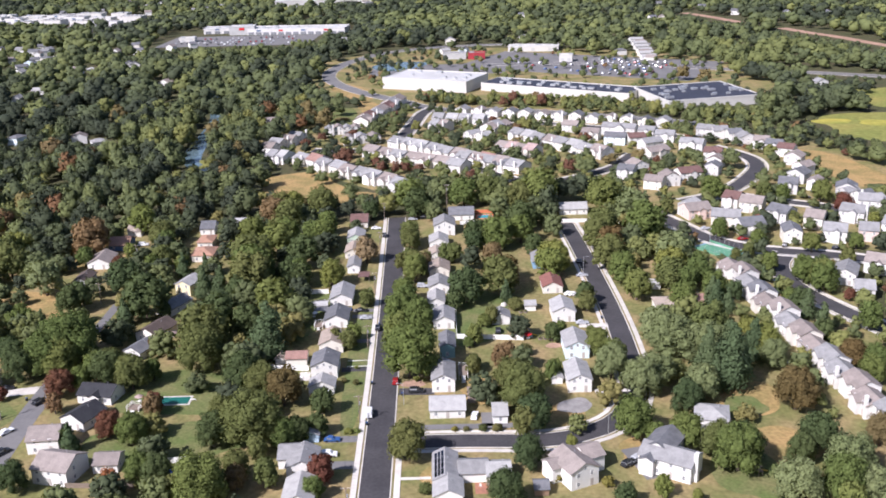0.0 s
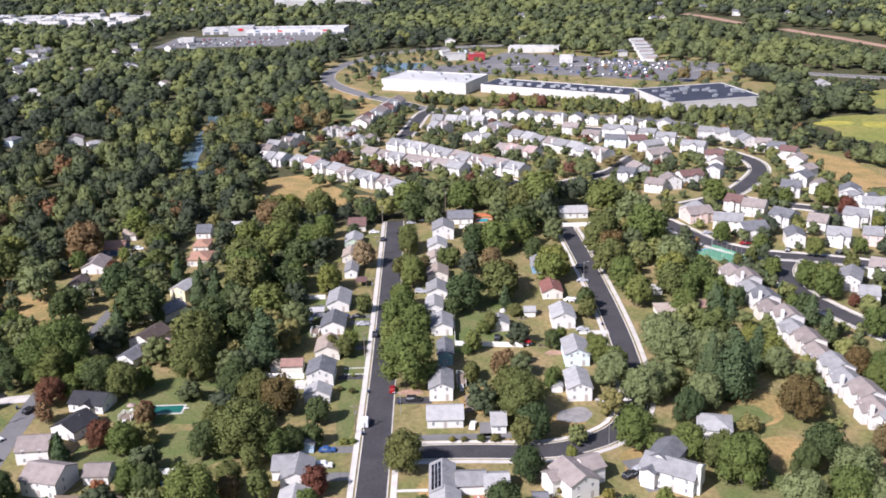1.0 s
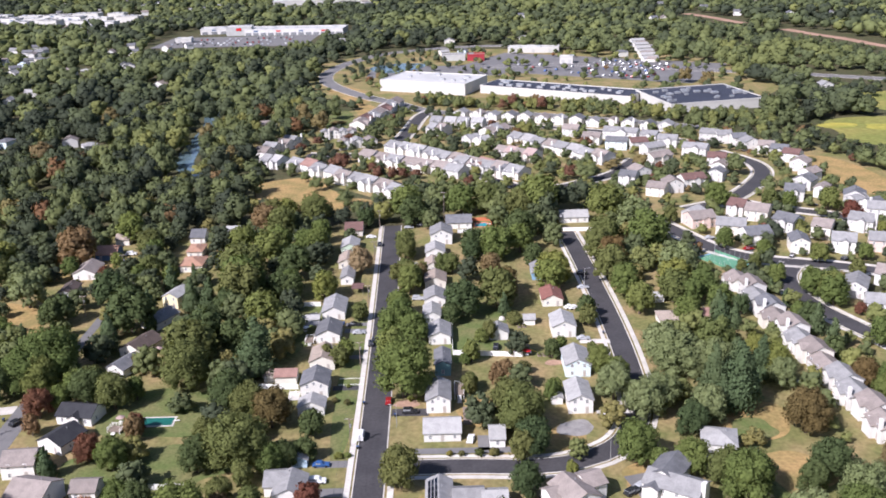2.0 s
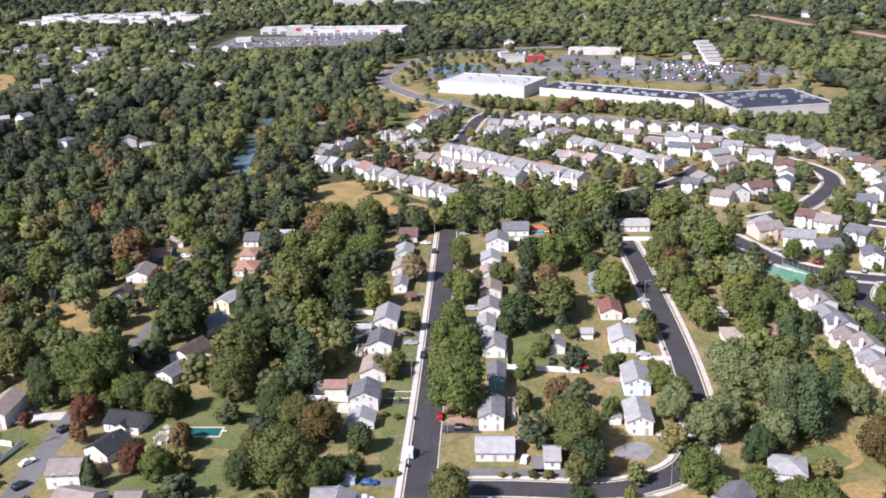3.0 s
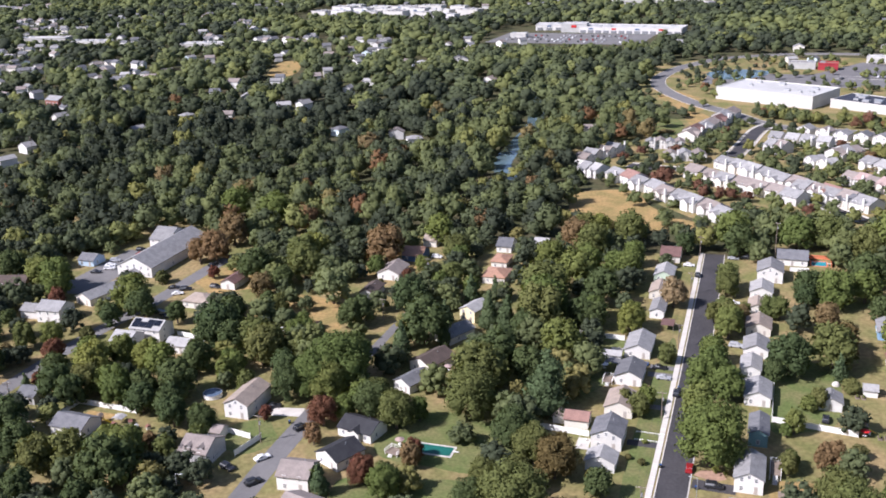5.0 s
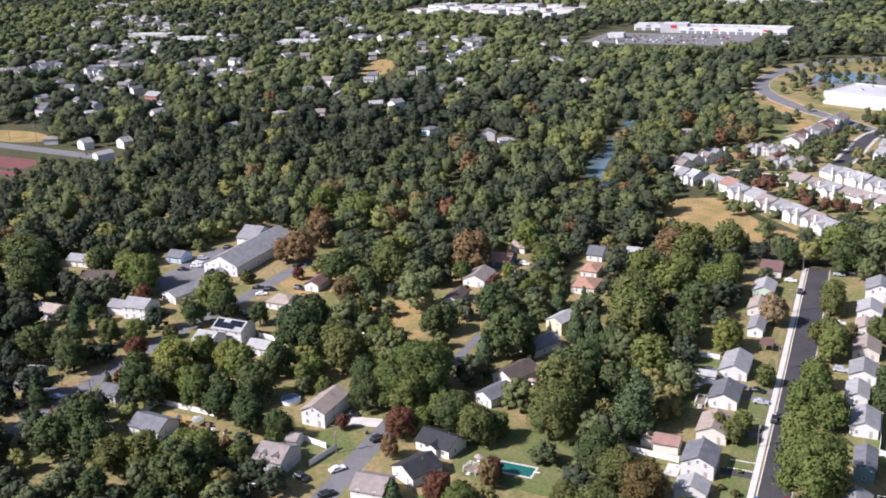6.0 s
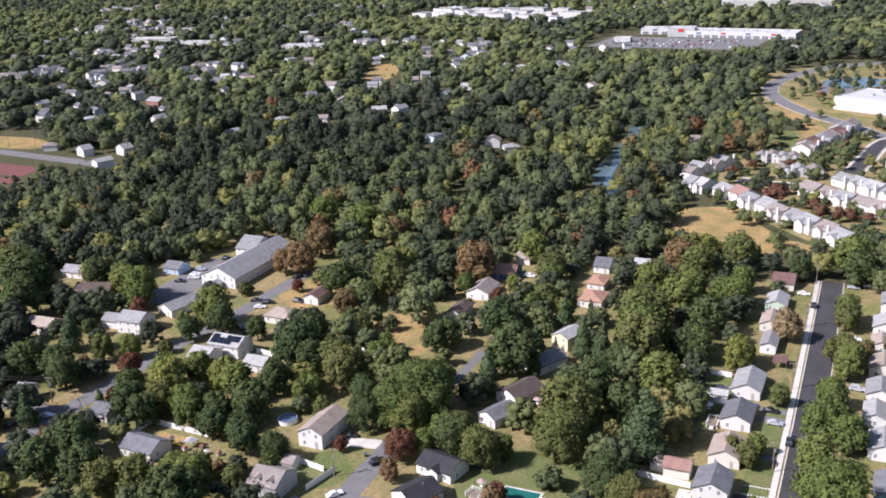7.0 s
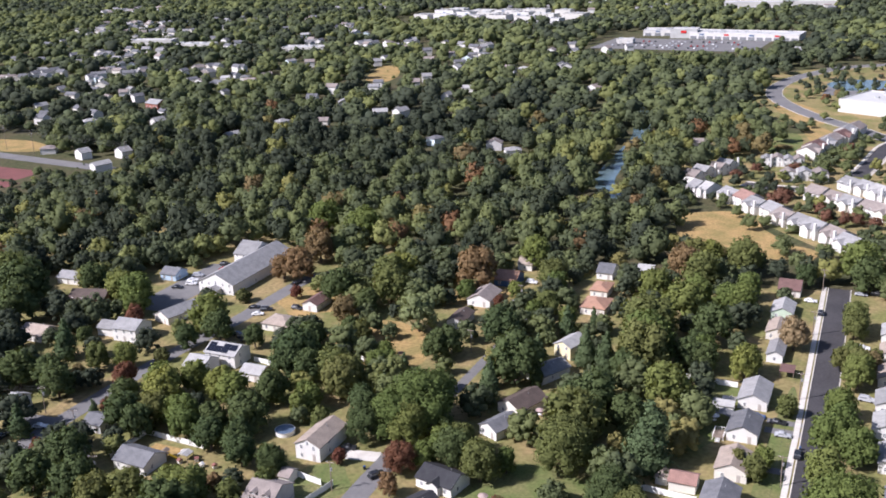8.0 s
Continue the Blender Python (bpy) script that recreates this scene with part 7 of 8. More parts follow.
for x, y, r, h in [(-87.7, 246.2, 3.9, 9.0), (-61.9, 274.5, 7.5, 14.5), (-64.5, 241.0, 5.3, 11.1), (-36.3, 258.2, 4.1, 9.3), (-74.8, 221.5, 4.8, 10.3), (-60.6, 216.1, 5.3, 11.1), (-111.1, 220.7, 4.5, 9.9), (96.9, 230.2, 6.1, 12.4), (90.0, 223.5, 4.5, 10.0), (124.8, 322.0, 4.9, 10.5), (142.1, 352.0, 5.3, 11.2), (123.3, 296.7, 4.2, 9.6), (104.7, 334.5, 3.8, 8.9), (76.9, 226.5, 5.5, 11.3), (20.3, 225.7, 4.8, 10.4), (13.3, 208.6, 5.4, 11.3), (-309.3, 331.5, 12.4, 21.8), (-255.0, 276.3, 7.4, 14.3), (-237.5, 275.2, 6.2, 12.5), (-177.8, 273.9, 5.4, 11.2), (-196.7, 263.9, 5.7, 11.8), (-202.3, 243.7, 6.9, 13.6), (-201.6, 230.1, 6.9, 13.6), (-167.5, 272.8, 4.0, 9.1), (-176.9, 310.9, 6.3, 12.7), (-144.1, 300.9, 4.5, 10.0)]:
    tree(x, y, r, h, "dark")
for x, y, r, h in [(-110.7, 283.5, 4.0, 9.2), (-92.1, 283.4, 3.3, 8.1), (-44.9, 238.5, 4.7, 10.3), (130.9, 274.7, 4.7, 10.2), (94.1, 200.6, 4.1, 9.4), (-265.8, 344.6, 8.1, 15.4), (-223.9, 333.8, 8.7, 16.3), (-199.6, 294.5, 5.5, 11.4), (-187.0, 272.2, 5.9, 12.0), (-159.6, 239.3, 6.4, 12.7), (-158.7, 296.1, 4.2, 9.4)]:
    tree(x, y, r, h, "green")
for x, y, r, h in [(-48.4, 263.7, 6.6, 13.1), (98.6, 252.6, 7.6, 14.6), (124.9, 277.8, 5.0, 10.7)]:
    tree(x, y, r, h, "bronze")
for x, y, r, h in [(-56.4, 254.1, 5.4, 11.2), (-64.6, 254.0, 4.4, 9.7), (-51.0, 233.0, 3.1, 7.9), (-46.6, 219.7, 3.9, 9.0), (70.6, 228.5, 5.5, 11.5), (21.6, 257.6, 8.0, 15.3), (20.8, 243.0, 4.2, 9.5), (-240.7, 296.2, 4.8, 10.4), (-172.8, 234.1, 6.4, 12.9), (-162.1, 315.5, 6.7, 13.2), (-145.0, 252.0, 3.6, 8.5)]:
    tree(x, y, r, h, "olive")
for x, y, r, h in [(77.4, 288.5, 6.7, 13.2), (101.1, 279.3, 5.1, 10.9), (83.5, 206.7, 6.5, 12.9), (98.4, 215.2, 6.6, 13.2), (101.3, 205.8, 5.1, 10.8)]:
    tree(x, y, r, h, "pale")
for x, y, r, h in [(87.3, 281.0, 6.2, 17.6), (89.4, 274.4, 5.0, 14.5), (79.4, 265.2, 4.5, 13.2), (-257.2, 299.4, 5.6, 16.0)]:
    tree(x, y, r, h, "conifer")
for x, y, r, h in [(98.7, 299.4, 4.2, 9.6), (52.0, 210.5, 2.6, 7.0), (-201.4, 282.2, 7.4, 14.3), (-182.7, 290.8, 6.3, 12.7)]:
    tree(x, y, r, h, "lime")
for x, y, r, h in [(50.1, 275.0, 6.4, 12.8), (62.5, 268.4, 6.1, 12.4)]:
    tree(x, y, r, h, "pale")
for x, y, r, h in [(-197.4, 380.9, 6.1, 12.4), (-177.1, 318.4, 9.2, 17.0), (-105.4, 280.8, 6.5, 12.9), (-113.8, 292.8, 3.9, 9.1), (-163.1, 265.1, 5.1, 10.9), (-149.2, 260.8, 4.6, 10.1), (-79.2, 321.9, 8.1, 15.3), (-55.7, 360.3, 5.5, 11.5), (-76.1, 345.3, 6.1, 12.4), (35.4, 304.1, 3.1, 7.8)]:
    tree(x, y, r, h, "dark")
for x, y, r, h in [(-161.9, 298.7, 3.8, 8.9), (-70.0, 399.6, 8.8, 16.4), (-83.3, 416.0, 7.3, 14.1), (31.9, 274.7, 2.8, 7.4), (7.4, 300.9, 2.1, 4.5)]:
    tree(x, y, r, h, "green")
for x, y, r, h in [(-154.5, 305.9, 7.2, 14.0), (-76.6, 376.8, 10.6, 19.1), (-37.0, 305.5, 2.5, 7.0), (19.0, 264.6, 6.8, 13.4), (8.0, 280.7, 2.9, 7.5)]:
    tree(x, y, r, h, "olive")
for x, y, r, h in [(-91.1, 352.6, 5.0, 14.5), (-84.4, 352.2, 5.0, 14.5)]:
    tree(x, y, r, h, "conifer")
for x, y, r, h in [(16.4, 286.0, 3.2, 8.1)]:
    tree(x, y, r, h, "brown")
for x, y, r, h in [(-156.8, 228.6, 9.0, 16.8), (-175.5, 216.7, 5.0, 10.8), (-158.9, 218.2, 4.4, 9.8), (-159.3, 261.4, 5.0, 10.7), (-151.8, 262.5, 3.4, 8.2)]:
    tree(x, y, r, h, "dark")
for x, y, r, h in [(-180.8, 229.9, 5.9, 12.0), (-96.9, 277.4, 6.3, 12.6), (-150.5, 244.2, 3.8, 8.9)]:
    tree(x, y, r, h, "olive")
for x, y, r, h in [(-112.9, 278.0, 4.0, 9.2)]:
    tree(x, y, r, h, "green")
for x, y, r, h in [(-9.4, 277.7, 1.3, 1.7), (-28.7, 287.3, 0.9, 1.3), (-7.0, 277.0, 0.9, 1.2), (26.2, 246.0, 1.2, 1.5), (-28.0, 246.3, 1.6, 1.6), (-25.6, 246.6, 1.3, 1.4)]:
    tree(x, y, r, h, "lime")
for x, y, r, h in [(-154.2, 361.0, 8.3, 15.7)]:
    tree(x, y, r, h, "pale")
for x, y, r, h in [(-136.1, 344.7, 6.1, 12.3), (-122.0, 358.1, 8.4, 15.8), (-140.3, 296.7, 4.7, 10.2), (-101.0, 332.9, 2.7, 7.3), (-179.8, 330.5, 6.8, 13.4), (13.2, 397.9, 4.5, 9.9), (7.9, 340.9, 8.0, 15.2), (3.6, 333.1, 3.6, 8.6), (50.9, 336.4, 4.2, 9.6), (37.5, 389.6, 4.8, 10.5)]:
    tree(x, y, r, h, "dark")
for x, y, r, h in [(-109.3, 350.9, 2.9, 9.0), (-113.8, 327.2, 4.0, 11.9), (22.4, 339.9, 3.2, 9.9)]:
    tree(x, y, r, h, "conifer")
for x, y, r, h in [(-168.6, 345.1, 4.1, 9.3), (-154.1, 311.3, 6.6, 13.0), (-149.1, 285.4, 3.7, 8.8), (-115.8, 387.7, 5.5, 11.5), (-14.3, 402.6, 5.2, 11.0), (-11.3, 372.7, 5.0, 10.6), (4.6, 384.9, 4.1, 9.4), (16.0, 319.5, 3.1, 7.8)]:
    tree(x, y, r, h, "olive")
for x, y, r, h in [(-183.9, 360.2, 5.2, 11.0), (19.7, 377.1, 5.4, 11.4), (19.6, 287.4, 3.7, 8.8)]:
    tree(x, y, r, h, "brown")
for x, y, r, h in [(-148.7, 327.7, 3.7, 8.7), (-160.3, 292.7, 3.9, 9.0), (22.9, 399.7, 8.2, 15.5), (33.6, 407.5, 7.1, 13.9), (9.5, 303.0, 3.3, 8.2)]:
    tree(x, y, r, h, "green")
for x, y, r, h in [(-110.1, 337.1, 2.3, 6.6), (-96.1, 306.5, 2.3, 6.7)]:
    tree(x, y, r, h, "maroon")
for x, y, r, h in [(-132.4, 400.0, 3.6, 8.6), (43.3, 369.5, 7.9, 15.0)]:
    tree(x, y, r, h, "lime")
for x, y, r, h in [(117.8, 377.4, 2.6, 5.8), (123.6, 380.6, 3.0, 6.6)]:
    tree(x, y, r, h, "olive")
# lighter leaf kinds here put the eastern side's light and haze into colour
for x, y, r, h in [(86.2, 405.0, 10.5, 19.1), (96.2, 352.9, 6.0, 12.4), (84.3, 327.6, 5.4, 11.3), (89.9, 345.2, 5.1, 10.8), (99.0, 366.6, 4.3, 9.1), (98.4, 338.0, 5.7, 11.8), (70.2, 338.5, 6.3, 12.7), (68.2, 356.6, 6.8, 13.4)]:
    tree(x, y, r, h, "green")
for x, y, r, h in [(90.6, 369.0, 8.9, 16.8), (84.1, 284.9, 7.4, 14.5), (69.1, 300.6, 7.2, 14.2)]:
    tree(x, y, r, h, "pale")
for x, y, r, h in [(-31.7, 387.5, 6.1, 12.5)]:
    tree(x, y, r, h, "tan")
for x, y, r, h in [(24.3, 361.1, 5.9, 12.0), (68.5, 388.6, 7.0, 13.8)]:
    tree(x, y, r, h, "bronze")
# yard clearings, and sight lines cut through trees towards the camera: x, y, x, y
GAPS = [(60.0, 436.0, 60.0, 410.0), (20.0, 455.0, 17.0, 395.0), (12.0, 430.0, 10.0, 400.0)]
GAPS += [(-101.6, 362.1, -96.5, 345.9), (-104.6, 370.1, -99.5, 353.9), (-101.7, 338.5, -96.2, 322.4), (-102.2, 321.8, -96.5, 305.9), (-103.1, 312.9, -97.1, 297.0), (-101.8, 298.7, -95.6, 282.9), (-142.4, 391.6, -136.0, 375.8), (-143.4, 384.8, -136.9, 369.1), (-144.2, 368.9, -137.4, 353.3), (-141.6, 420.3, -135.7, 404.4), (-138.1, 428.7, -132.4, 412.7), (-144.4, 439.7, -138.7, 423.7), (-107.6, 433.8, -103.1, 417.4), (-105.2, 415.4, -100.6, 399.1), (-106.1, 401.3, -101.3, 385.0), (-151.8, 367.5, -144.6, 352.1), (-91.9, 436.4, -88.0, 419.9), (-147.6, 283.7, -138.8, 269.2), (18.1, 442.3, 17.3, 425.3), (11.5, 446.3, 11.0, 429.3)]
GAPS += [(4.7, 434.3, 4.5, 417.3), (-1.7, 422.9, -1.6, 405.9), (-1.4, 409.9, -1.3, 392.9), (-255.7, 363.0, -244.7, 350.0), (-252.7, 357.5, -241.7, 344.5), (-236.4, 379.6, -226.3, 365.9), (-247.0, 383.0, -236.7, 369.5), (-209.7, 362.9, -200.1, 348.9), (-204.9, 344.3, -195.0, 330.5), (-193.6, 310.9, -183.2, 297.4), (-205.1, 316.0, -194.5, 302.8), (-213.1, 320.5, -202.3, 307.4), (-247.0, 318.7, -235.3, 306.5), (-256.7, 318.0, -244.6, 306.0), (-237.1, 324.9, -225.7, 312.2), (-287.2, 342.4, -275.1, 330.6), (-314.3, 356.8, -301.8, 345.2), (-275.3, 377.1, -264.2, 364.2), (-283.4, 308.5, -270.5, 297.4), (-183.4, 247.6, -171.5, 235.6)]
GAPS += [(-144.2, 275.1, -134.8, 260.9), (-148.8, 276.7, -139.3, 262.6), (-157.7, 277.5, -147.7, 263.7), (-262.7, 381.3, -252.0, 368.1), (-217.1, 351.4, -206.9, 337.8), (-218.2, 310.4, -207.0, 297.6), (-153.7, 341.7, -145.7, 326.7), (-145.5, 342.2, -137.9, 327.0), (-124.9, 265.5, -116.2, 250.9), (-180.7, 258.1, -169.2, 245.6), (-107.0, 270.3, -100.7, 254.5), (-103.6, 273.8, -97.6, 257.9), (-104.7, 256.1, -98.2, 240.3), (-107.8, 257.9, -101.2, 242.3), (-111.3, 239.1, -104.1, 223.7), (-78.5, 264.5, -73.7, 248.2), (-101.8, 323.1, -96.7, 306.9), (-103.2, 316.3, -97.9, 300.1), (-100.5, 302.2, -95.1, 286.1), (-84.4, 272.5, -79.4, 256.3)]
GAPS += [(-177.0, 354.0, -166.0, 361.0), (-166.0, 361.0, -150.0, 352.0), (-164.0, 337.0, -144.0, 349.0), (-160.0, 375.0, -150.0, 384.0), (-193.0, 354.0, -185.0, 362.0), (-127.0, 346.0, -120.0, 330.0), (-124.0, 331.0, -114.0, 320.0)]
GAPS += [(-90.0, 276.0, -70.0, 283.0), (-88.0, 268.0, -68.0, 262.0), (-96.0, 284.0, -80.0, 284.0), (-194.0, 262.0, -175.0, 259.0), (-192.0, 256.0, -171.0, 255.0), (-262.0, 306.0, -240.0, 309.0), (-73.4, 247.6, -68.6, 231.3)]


# ---- woodland ----
CLEAR = [(20, 450, 8), (-72, 508, 36), (-40, 486, 16), (-68, 697, 20), (-48, 720, 16), (-70, 800, 18), (285, 615, 46), (330, 690, 40), (210, 552, 15), (212, 532, 18), (216, 512, 19), (219, 492, 18), (222, 472, 15), (-36, 928, 31),
         (-452, 905, 17), (-462, 945, 17), (-440, 865, 17), (-570, 560, 40), (-520, 495, 40), (-490, 525, 22), (-540, 530, 30), (-590, 540, 30), (-440, 524, 20), (-262, 370, 24)]
RUNS = [([(-140, 560), (-146, 572), (-152, 607), (-154, 650), (-156, 690)], 7.5),
        ([(60, 700), (0, 715), (-30, 752), (-61, 792), (-87, 842), (-97, 884), (-94, 927), (-78, 977), (-40, 1030), (60, 1060), (300, 1010)], 13),
        ([(322, 1320), (341, 1263), (360, 1195)], 17), ([(385, 1130), (414, 1044), (437, 960)], 18), ([(91, 919), (198, 887)], 14), ([(295, 833), (358, 795)], 14), ([(207, 1050), (196, 920)], 13), ([(-123, 230), (-123, 290)], 8), ([(-123, 290), (-123, 425)], 2.8), ([(-226, 240), (-222, 345), (-219, 398)], 8)]
# estate, stores and yards, where trees are few
OPEN = [[(-110, 560), (-95, 640), (-45, 680), (-30, 760), (10, 745), (140, 690), (205, 672), (228, 600), (240, 470), (240, 300), (105, 240), (100, 370), (85, 430), (70, 470), (20, 500), (-20, 488), (-60, 540)],
        [(-60, 780), (10, 745), (140, 690), (235, 680), (250, 740), (240, 900), (60, 1030), (-60, 1020), (-90, 930), (-80, 850)],
        [(-325, 1105), (-170, 1098), (-95, 1150), (-95, 1255), (-325, 1275)], [(-680, 1340), (-400, 1300), (-400, 1500), (-680, 1520)]]
YARDS = [(-330, 190), (130, 190), (100, 440), (-15, 452), (-60, 450), (-150, 446), (-215, 420), (-240, 408), (-300, 420), (-340, 400)]


# spots kept in the camera's view: river banks, road bend, track, fields
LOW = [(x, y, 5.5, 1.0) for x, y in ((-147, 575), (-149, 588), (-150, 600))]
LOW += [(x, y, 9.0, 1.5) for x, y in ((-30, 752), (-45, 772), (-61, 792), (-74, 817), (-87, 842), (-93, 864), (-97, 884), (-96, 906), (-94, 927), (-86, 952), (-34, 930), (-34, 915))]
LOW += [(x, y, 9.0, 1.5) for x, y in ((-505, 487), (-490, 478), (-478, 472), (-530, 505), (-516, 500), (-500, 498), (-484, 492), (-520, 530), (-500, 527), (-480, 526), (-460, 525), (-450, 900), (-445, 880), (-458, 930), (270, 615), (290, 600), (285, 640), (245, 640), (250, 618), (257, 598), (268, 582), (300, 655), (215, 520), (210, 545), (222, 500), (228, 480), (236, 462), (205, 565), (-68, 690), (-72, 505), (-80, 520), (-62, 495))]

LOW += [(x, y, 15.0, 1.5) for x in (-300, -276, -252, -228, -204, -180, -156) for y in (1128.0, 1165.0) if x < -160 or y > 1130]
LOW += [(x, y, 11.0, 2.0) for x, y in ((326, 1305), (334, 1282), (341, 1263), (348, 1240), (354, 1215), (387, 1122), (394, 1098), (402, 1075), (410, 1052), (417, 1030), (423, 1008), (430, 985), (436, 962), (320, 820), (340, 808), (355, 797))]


def inside(p, x, y):
    hit = np.zeros(len(x), bool)
    for (x0, y0), (x1, y1) in zip(p, p[1:] + p[:1]):
        if y0 == y1:
            continue
        hit ^= ((y0 > y) != (y1 > y)) & (x < (x1 - x0) * (y - y0) / (y1 - y0) + x0)
    return hit


def near_run(line, x, y):
    d = np.full(len(x), 1e9)
    for (x0, y0), (x1, y1) in zip(line, line[1:]):
        dx, dy = x1 - x0, y1 - y0
        s = np.clip(((x - x0) * dx + (y - y0) * dy) / (dx * dx + dy * dy), 0, 1)
        d = np.minimum(d, np.hypot(x - x0 - s * dx, y - y0 - s * dy))
    return d


def scatter(seed, gap, lo, hi):
    """Jittered points at distances lo to hi, inside the wedge the camera looks over."""
    r = np.random.RandomState(seed)
    n = int(hi * 1.3 / gap)
    gx, gy = np.meshgrid(np.arange(-n, n // 2), np.arange(0, n))
    x = ((gx + 0.5 * (gy % 2)) * gap + r.uniform(-0.42, 0.42, gx.shape) * gap).ravel()
    y = (gy * gap * 0.9 + r.uniform(-0.42, 0.42, gx.shape) * gap).ravel()
    d, a = np.hypot(x, y - 40), np.degrees(np.arctan2(-x, y - 20))
    ok = (d > lo) & (d <= np.where(a > 30, hi * 1.2, hi)) & (a > -28) & (a < 53)
    return x[ok], y[ok], r


def keep_clear(x, y, yards=True):
    ok = np.ones(len(x), bool)
    for cx, cy, cr in CLEAR:
        ok &= np.hypot(x - cx, y - cy) > cr
    for line, w in RUNS:
        ok &= near_run(line, x, y) > w
    for p in OPEN:
        ok &= ~inside(p, x, y)
    if yards:
        ok &= ~inside(YARDS, x, y)
    return ok


# the last argument adds treeless depth on each house's camera side
def off_houses(x, y, margin, view_gap=0.0):
    ok = np.ones(len(x), bool)
    for cx, cy, cr in FOOT:
        ok &= (np.abs(x - cx) > cr + margin) | (y > cy + cr + margin) | (y < cy - cr - margin - view_gap)
    return ok


def species(r, n, x, y):
    """Mostly greens; stands differ from each other, and a few trees have turned."""
    stand = 0.20 * np.sin(x / 105 + 1.1 * np.sin(y / 90)) + 0.13 * np.sin(x / 47 + 1.3 * np.sin(y / 61)) + 0.09 * np.sin(y / 38 + x / 95)
    stand += 0.19 * np.exp(-((y - 475 - (x + 200) * 0.12) / 48) ** 2) * (x > -250) * (x < -60)          # lighter maples at the edge of the wood
    stand += 0.16 * np.exp(-((x + 150 - (y - 620) * -0.1) / 45) ** 2) * (y > 540)          # willows along the river
    stand -= 0.34 / (1 + np.exp((x + 256) / 26)) * (y < 760)          # darker greens to the west
    stand -= 0.3 * np.exp(-((x + 300) / 55) ** 2 - ((y - 425) / 32) ** 2)          # shade of the wood's edge by the church, put into leaf colour
    return np.where(r.rand(n) < 0.06, r.uniform(0.8, 0.98, n), np.clip(0.02 + r.rand(n) * 0.7 + stand, 0, 0.84))


def low_before_camera(x, y, h):
    """Lowers trees between the camera and far houses or LOW spots to open views."""
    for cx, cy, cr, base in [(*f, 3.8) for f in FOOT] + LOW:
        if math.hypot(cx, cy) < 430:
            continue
        # unit vector from the spot towards the camera
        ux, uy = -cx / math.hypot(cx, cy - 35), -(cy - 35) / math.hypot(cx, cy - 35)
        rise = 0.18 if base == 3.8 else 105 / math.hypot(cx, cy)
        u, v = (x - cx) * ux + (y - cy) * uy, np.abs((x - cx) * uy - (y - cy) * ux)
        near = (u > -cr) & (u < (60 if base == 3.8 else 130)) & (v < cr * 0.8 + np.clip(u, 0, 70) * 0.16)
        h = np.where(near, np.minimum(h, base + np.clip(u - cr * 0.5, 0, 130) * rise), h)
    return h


MID = [crown_arrays(100 + k, 8, 300, 0.15, ruffle=0.5, even=0.7, core=0.8, whole=1.5) for k in range(9)]
FAR = [crown_arrays(200 + k, 8, 80, 0.2, ruffle=0.25, even=0.9, core=0.9, whole=1.2) for k in range(9)]
YARD = [crown_arrays(500 + k, 20, 430, 0.14, ruffle=0.4, even=0.7, core=0.76) for k in range(7)]
YOUNG = [crown_arrays(400 + k, 5, 110, 0.28, ruffle=0.3, even=0.9, core=0.85) for k in range(6)]
SMALL = [crown_arrays(300 + k, 2, 10, 0.45, ruffle=0.2, even=1.0, core=0.95) for k in range(7)]
taken = np.array(TREES + [m[:3] for m in MARKED])


def off_trees(x, y, gap):
    ok = np.ones(len(x), bool)
    for tx, ty, tr in taken:
        ok &= np.hypot(x - tx, y - ty) > tr * gap
    return ok


x, y, r = scatter(11, 11.0, 170, 680)
ok = keep_clear(x, y) & off_houses(x, y, 3.0, 6.0) & off_trees(x, y, 0.9)
x, y = x[ok], y[ok]
rad = r.uniform(4.6, 8.6, len(x)) * r.uniform(0.85, 1.1, len(x))
high = low_before_camera(x, y, 4.0 + rad * r.uniform(1.1, 2.1, len(x)))
rad = np.minimum(rad, high * 0.6)
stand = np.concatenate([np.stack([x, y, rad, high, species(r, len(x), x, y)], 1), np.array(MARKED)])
stand[:, 3] = low_before_camera(stand[:, 0], stand[:, 1], stand[:, 3])
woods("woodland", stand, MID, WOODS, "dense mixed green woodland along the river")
x, y, r = scatter(12, 17.3, 680, 2050)
ok = keep_clear(x, y) & off_houses(x, y, 1.0, 0.0)
x, y = x[ok], y[ok]
rad = r.uniform(6.0, 12.0, len(x))
high = low_before_camera(x, y, 5.0 + rad * r.uniform(0.75, 1.45, len(x)))
rad = np.minimum(rad, high * 0.65)
# far crowns lean to the ramp's bluer low end in place of haze
stand = np.stack([x, y, rad, high, species(r, len(x), x, y) * 0.8], 1)
beyond = np.hypot(x, y - 40) > 1080
woods("woodland", stand[~beyond], FAR, WOODS, "distant mixed woodland beyond the river")
woods("woodland", stand[beyond], SMALL, WOODS, "farthest mixed woodland towards the hills")
# young trees between the town houses and by the stores
x, y, r = scatter(13, 7.5, 230, 760)
ok = inside(OPEN[0], x, y) & np.all([np.hypot(x - cx, y - cy) > cr - 2 for cx, cy, cr in CLEAR], 0) & off_houses(x, y, 0.6) & (r.rand(len(x)) < 0.75) & off_trees(x, y, 0.9)
for line, w in ROADS:
    ok &= near_run(line, x, y) > w / 2 + 3.5
ok &= near_run([(110.0, 384.0), (122.0, 390.0)], x, y) > 7.0
x, y = x[ok], y[ok]
rad = r.uniform(1.9, 4.1, len(x))
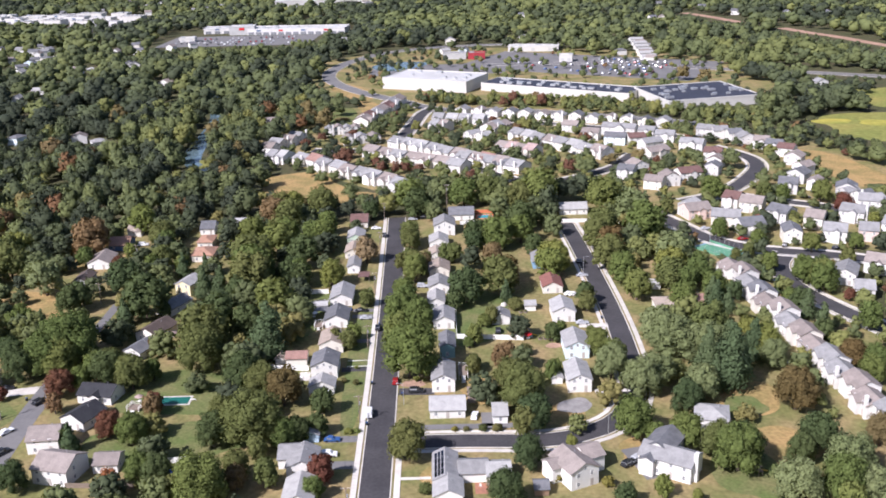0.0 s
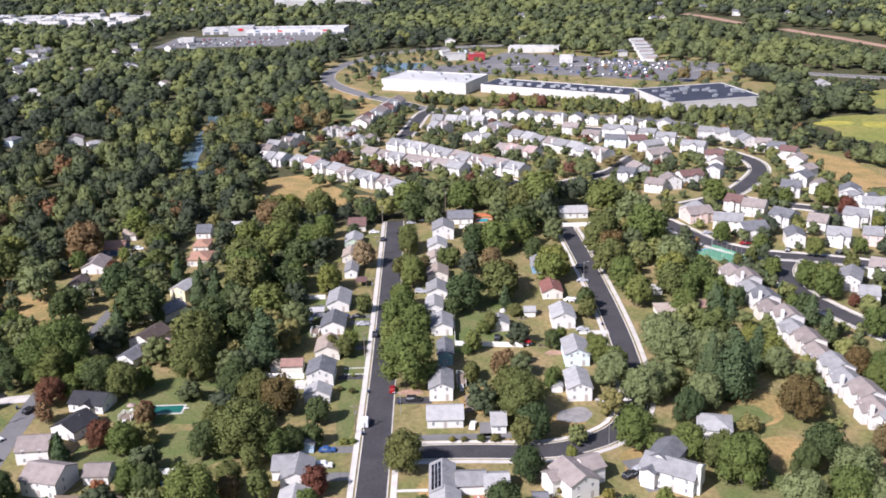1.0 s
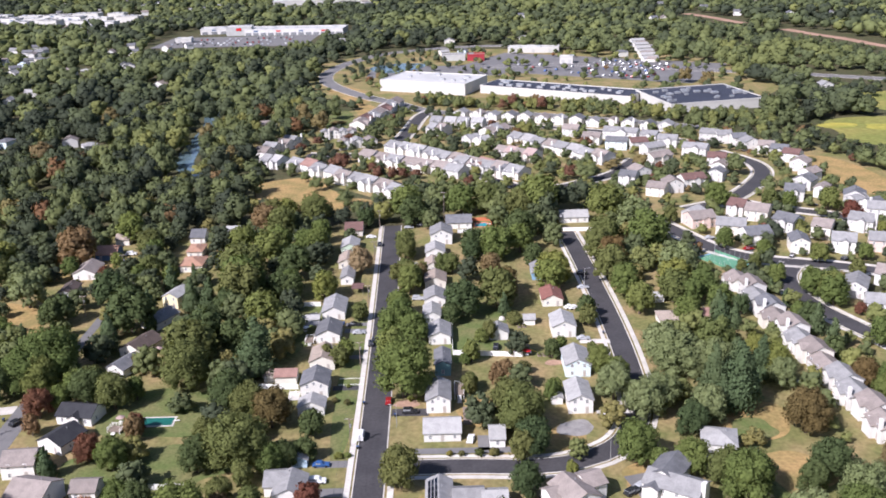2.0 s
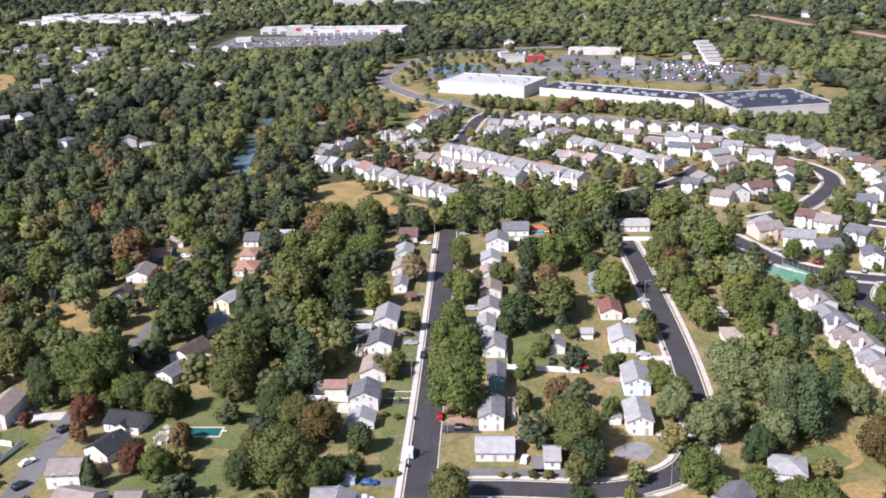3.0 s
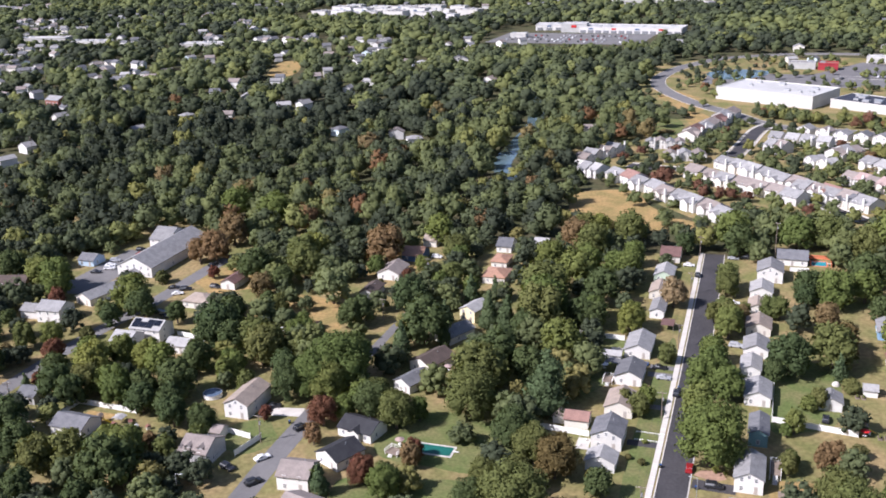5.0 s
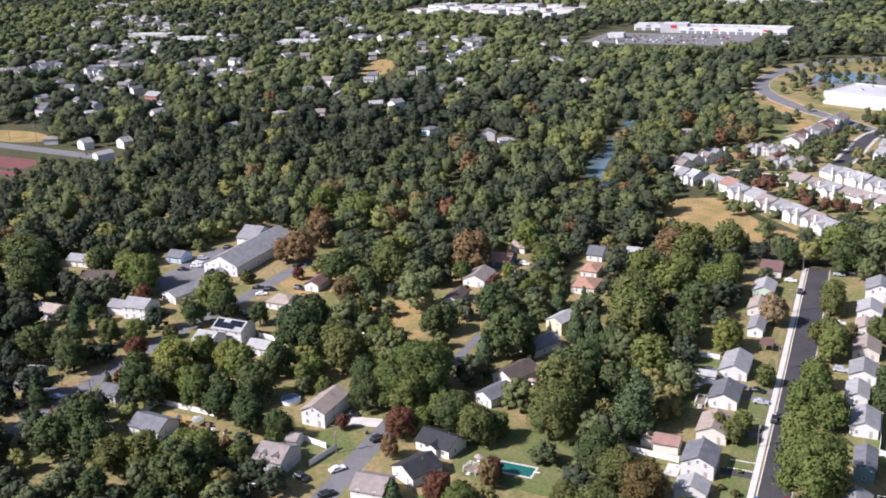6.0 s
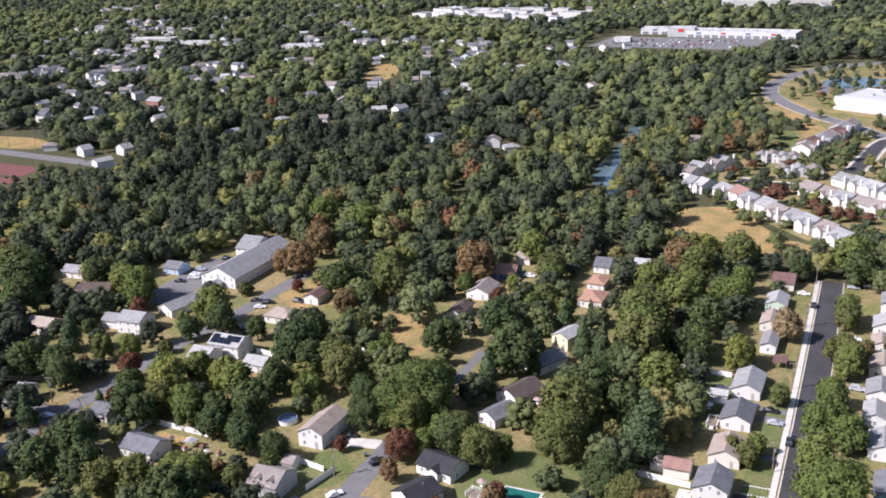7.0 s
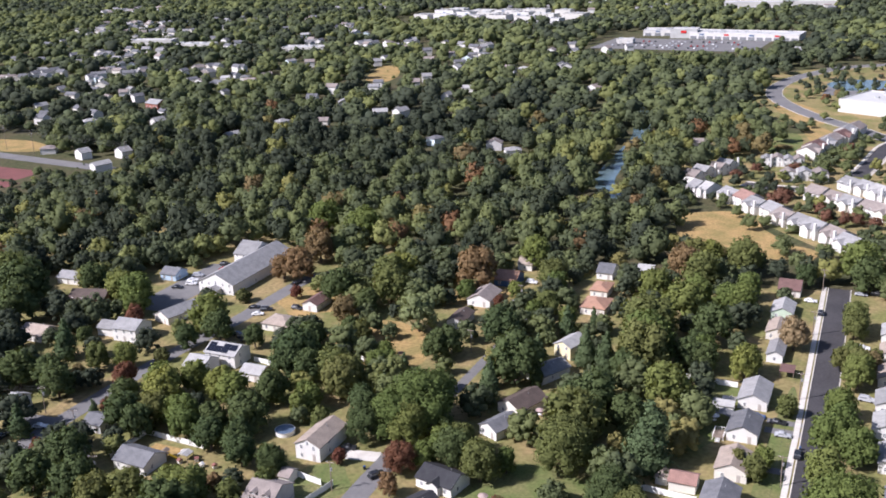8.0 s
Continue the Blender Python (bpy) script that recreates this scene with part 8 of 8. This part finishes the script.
woods("estate_trees", np.stack([x, y, rad, rad * r.uniform(1.7, 2.2, len(x)), species(r, len(x), x, y) * 0.9 + (r.rand(len(x)) < 0.12) * 0.4], 1), YOUNG, WOODS, "young green trees planted between town houses")
x, y, r = scatter(14, 13.0, 650, 1100)
ok = inside(OPEN[1], x, y) & off_houses(x, y, 1.0) & (r.rand(len(x)) < np.where(x < 5, 0.75, 0.35))
x, y = x[ok], y[ok]
rad = r.uniform(2.2, 4.4, len(x))
woods("car_park_trees", np.stack([x, y, rad, rad * r.uniform(1.7, 2.2, len(x)), species(r, len(x), x, y)], 1), FAR, WOODS, "small trees in the car park islands")
# a belt of trees in front of the stores
BELT = [(-7, 751), (18, 735), (91, 714), (140, 694), (180, 664), (209, 646)]
x, y, r = scatter(16, 6.5, 600, 800)
ok = (near_run(BELT, x, y) < 9.5) & off_houses(x, y, 0.0) & (r.rand(len(x)) < 0.88)
for line, w in ROADS:
    ok &= near_run(line, x, y) > w / 2 + 2.5
x, y = x[ok], y[ok]
rad = r.uniform(2.8, 5.4, len(x))
woods("tree_belt", np.stack([x, y, rad, rad * r.uniform(1.6, 2.1, len(x)), species(r, len(x), x, y)], 1), MID, WOODS, "belt of mixed green trees before the stores")
# yards: fill between the single trees, but for the gaps
x, y, r = scatter(15, 7.6, 150, 480)
gapd = np.min(np.hypot(x[:, None] - taken[None, :, 0], y[:, None] - taken[None, :, 1]) - taken[None, :, 2], 1)
back = (np.abs(x + 170) < 34) | (np.abs(x + 72) < 22) & (y > 285) | (y > 425) | (x < -255) | (np.abs(x - 86) < 14) & (y > 270)
ok = inside(YARDS, x, y) & off_houses(x, y, 2.4, 3.0) & keep_clear(x, y, False) & (gapd > 1.0) & (r.rand(len(x)) < np.where(back, 0.9, np.where(x < -150, 0.92, np.where(x < -48, np.where(y < 320, 0.42, 0.8), 0.14))))
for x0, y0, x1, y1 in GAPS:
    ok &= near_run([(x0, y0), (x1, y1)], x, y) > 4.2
for line, w in ((MAIN, 14), ([(58, 240), (60, 434)], 9)):
    ok &= near_run(line, x, y) > w
x, y = x[ok], y[ok]
rad = r.uniform(3.2, 6.2, len(x)) * np.where(x < -165, 1.15, 1.0)
# lighter leaf colour east of x 40 stands in for stronger front light
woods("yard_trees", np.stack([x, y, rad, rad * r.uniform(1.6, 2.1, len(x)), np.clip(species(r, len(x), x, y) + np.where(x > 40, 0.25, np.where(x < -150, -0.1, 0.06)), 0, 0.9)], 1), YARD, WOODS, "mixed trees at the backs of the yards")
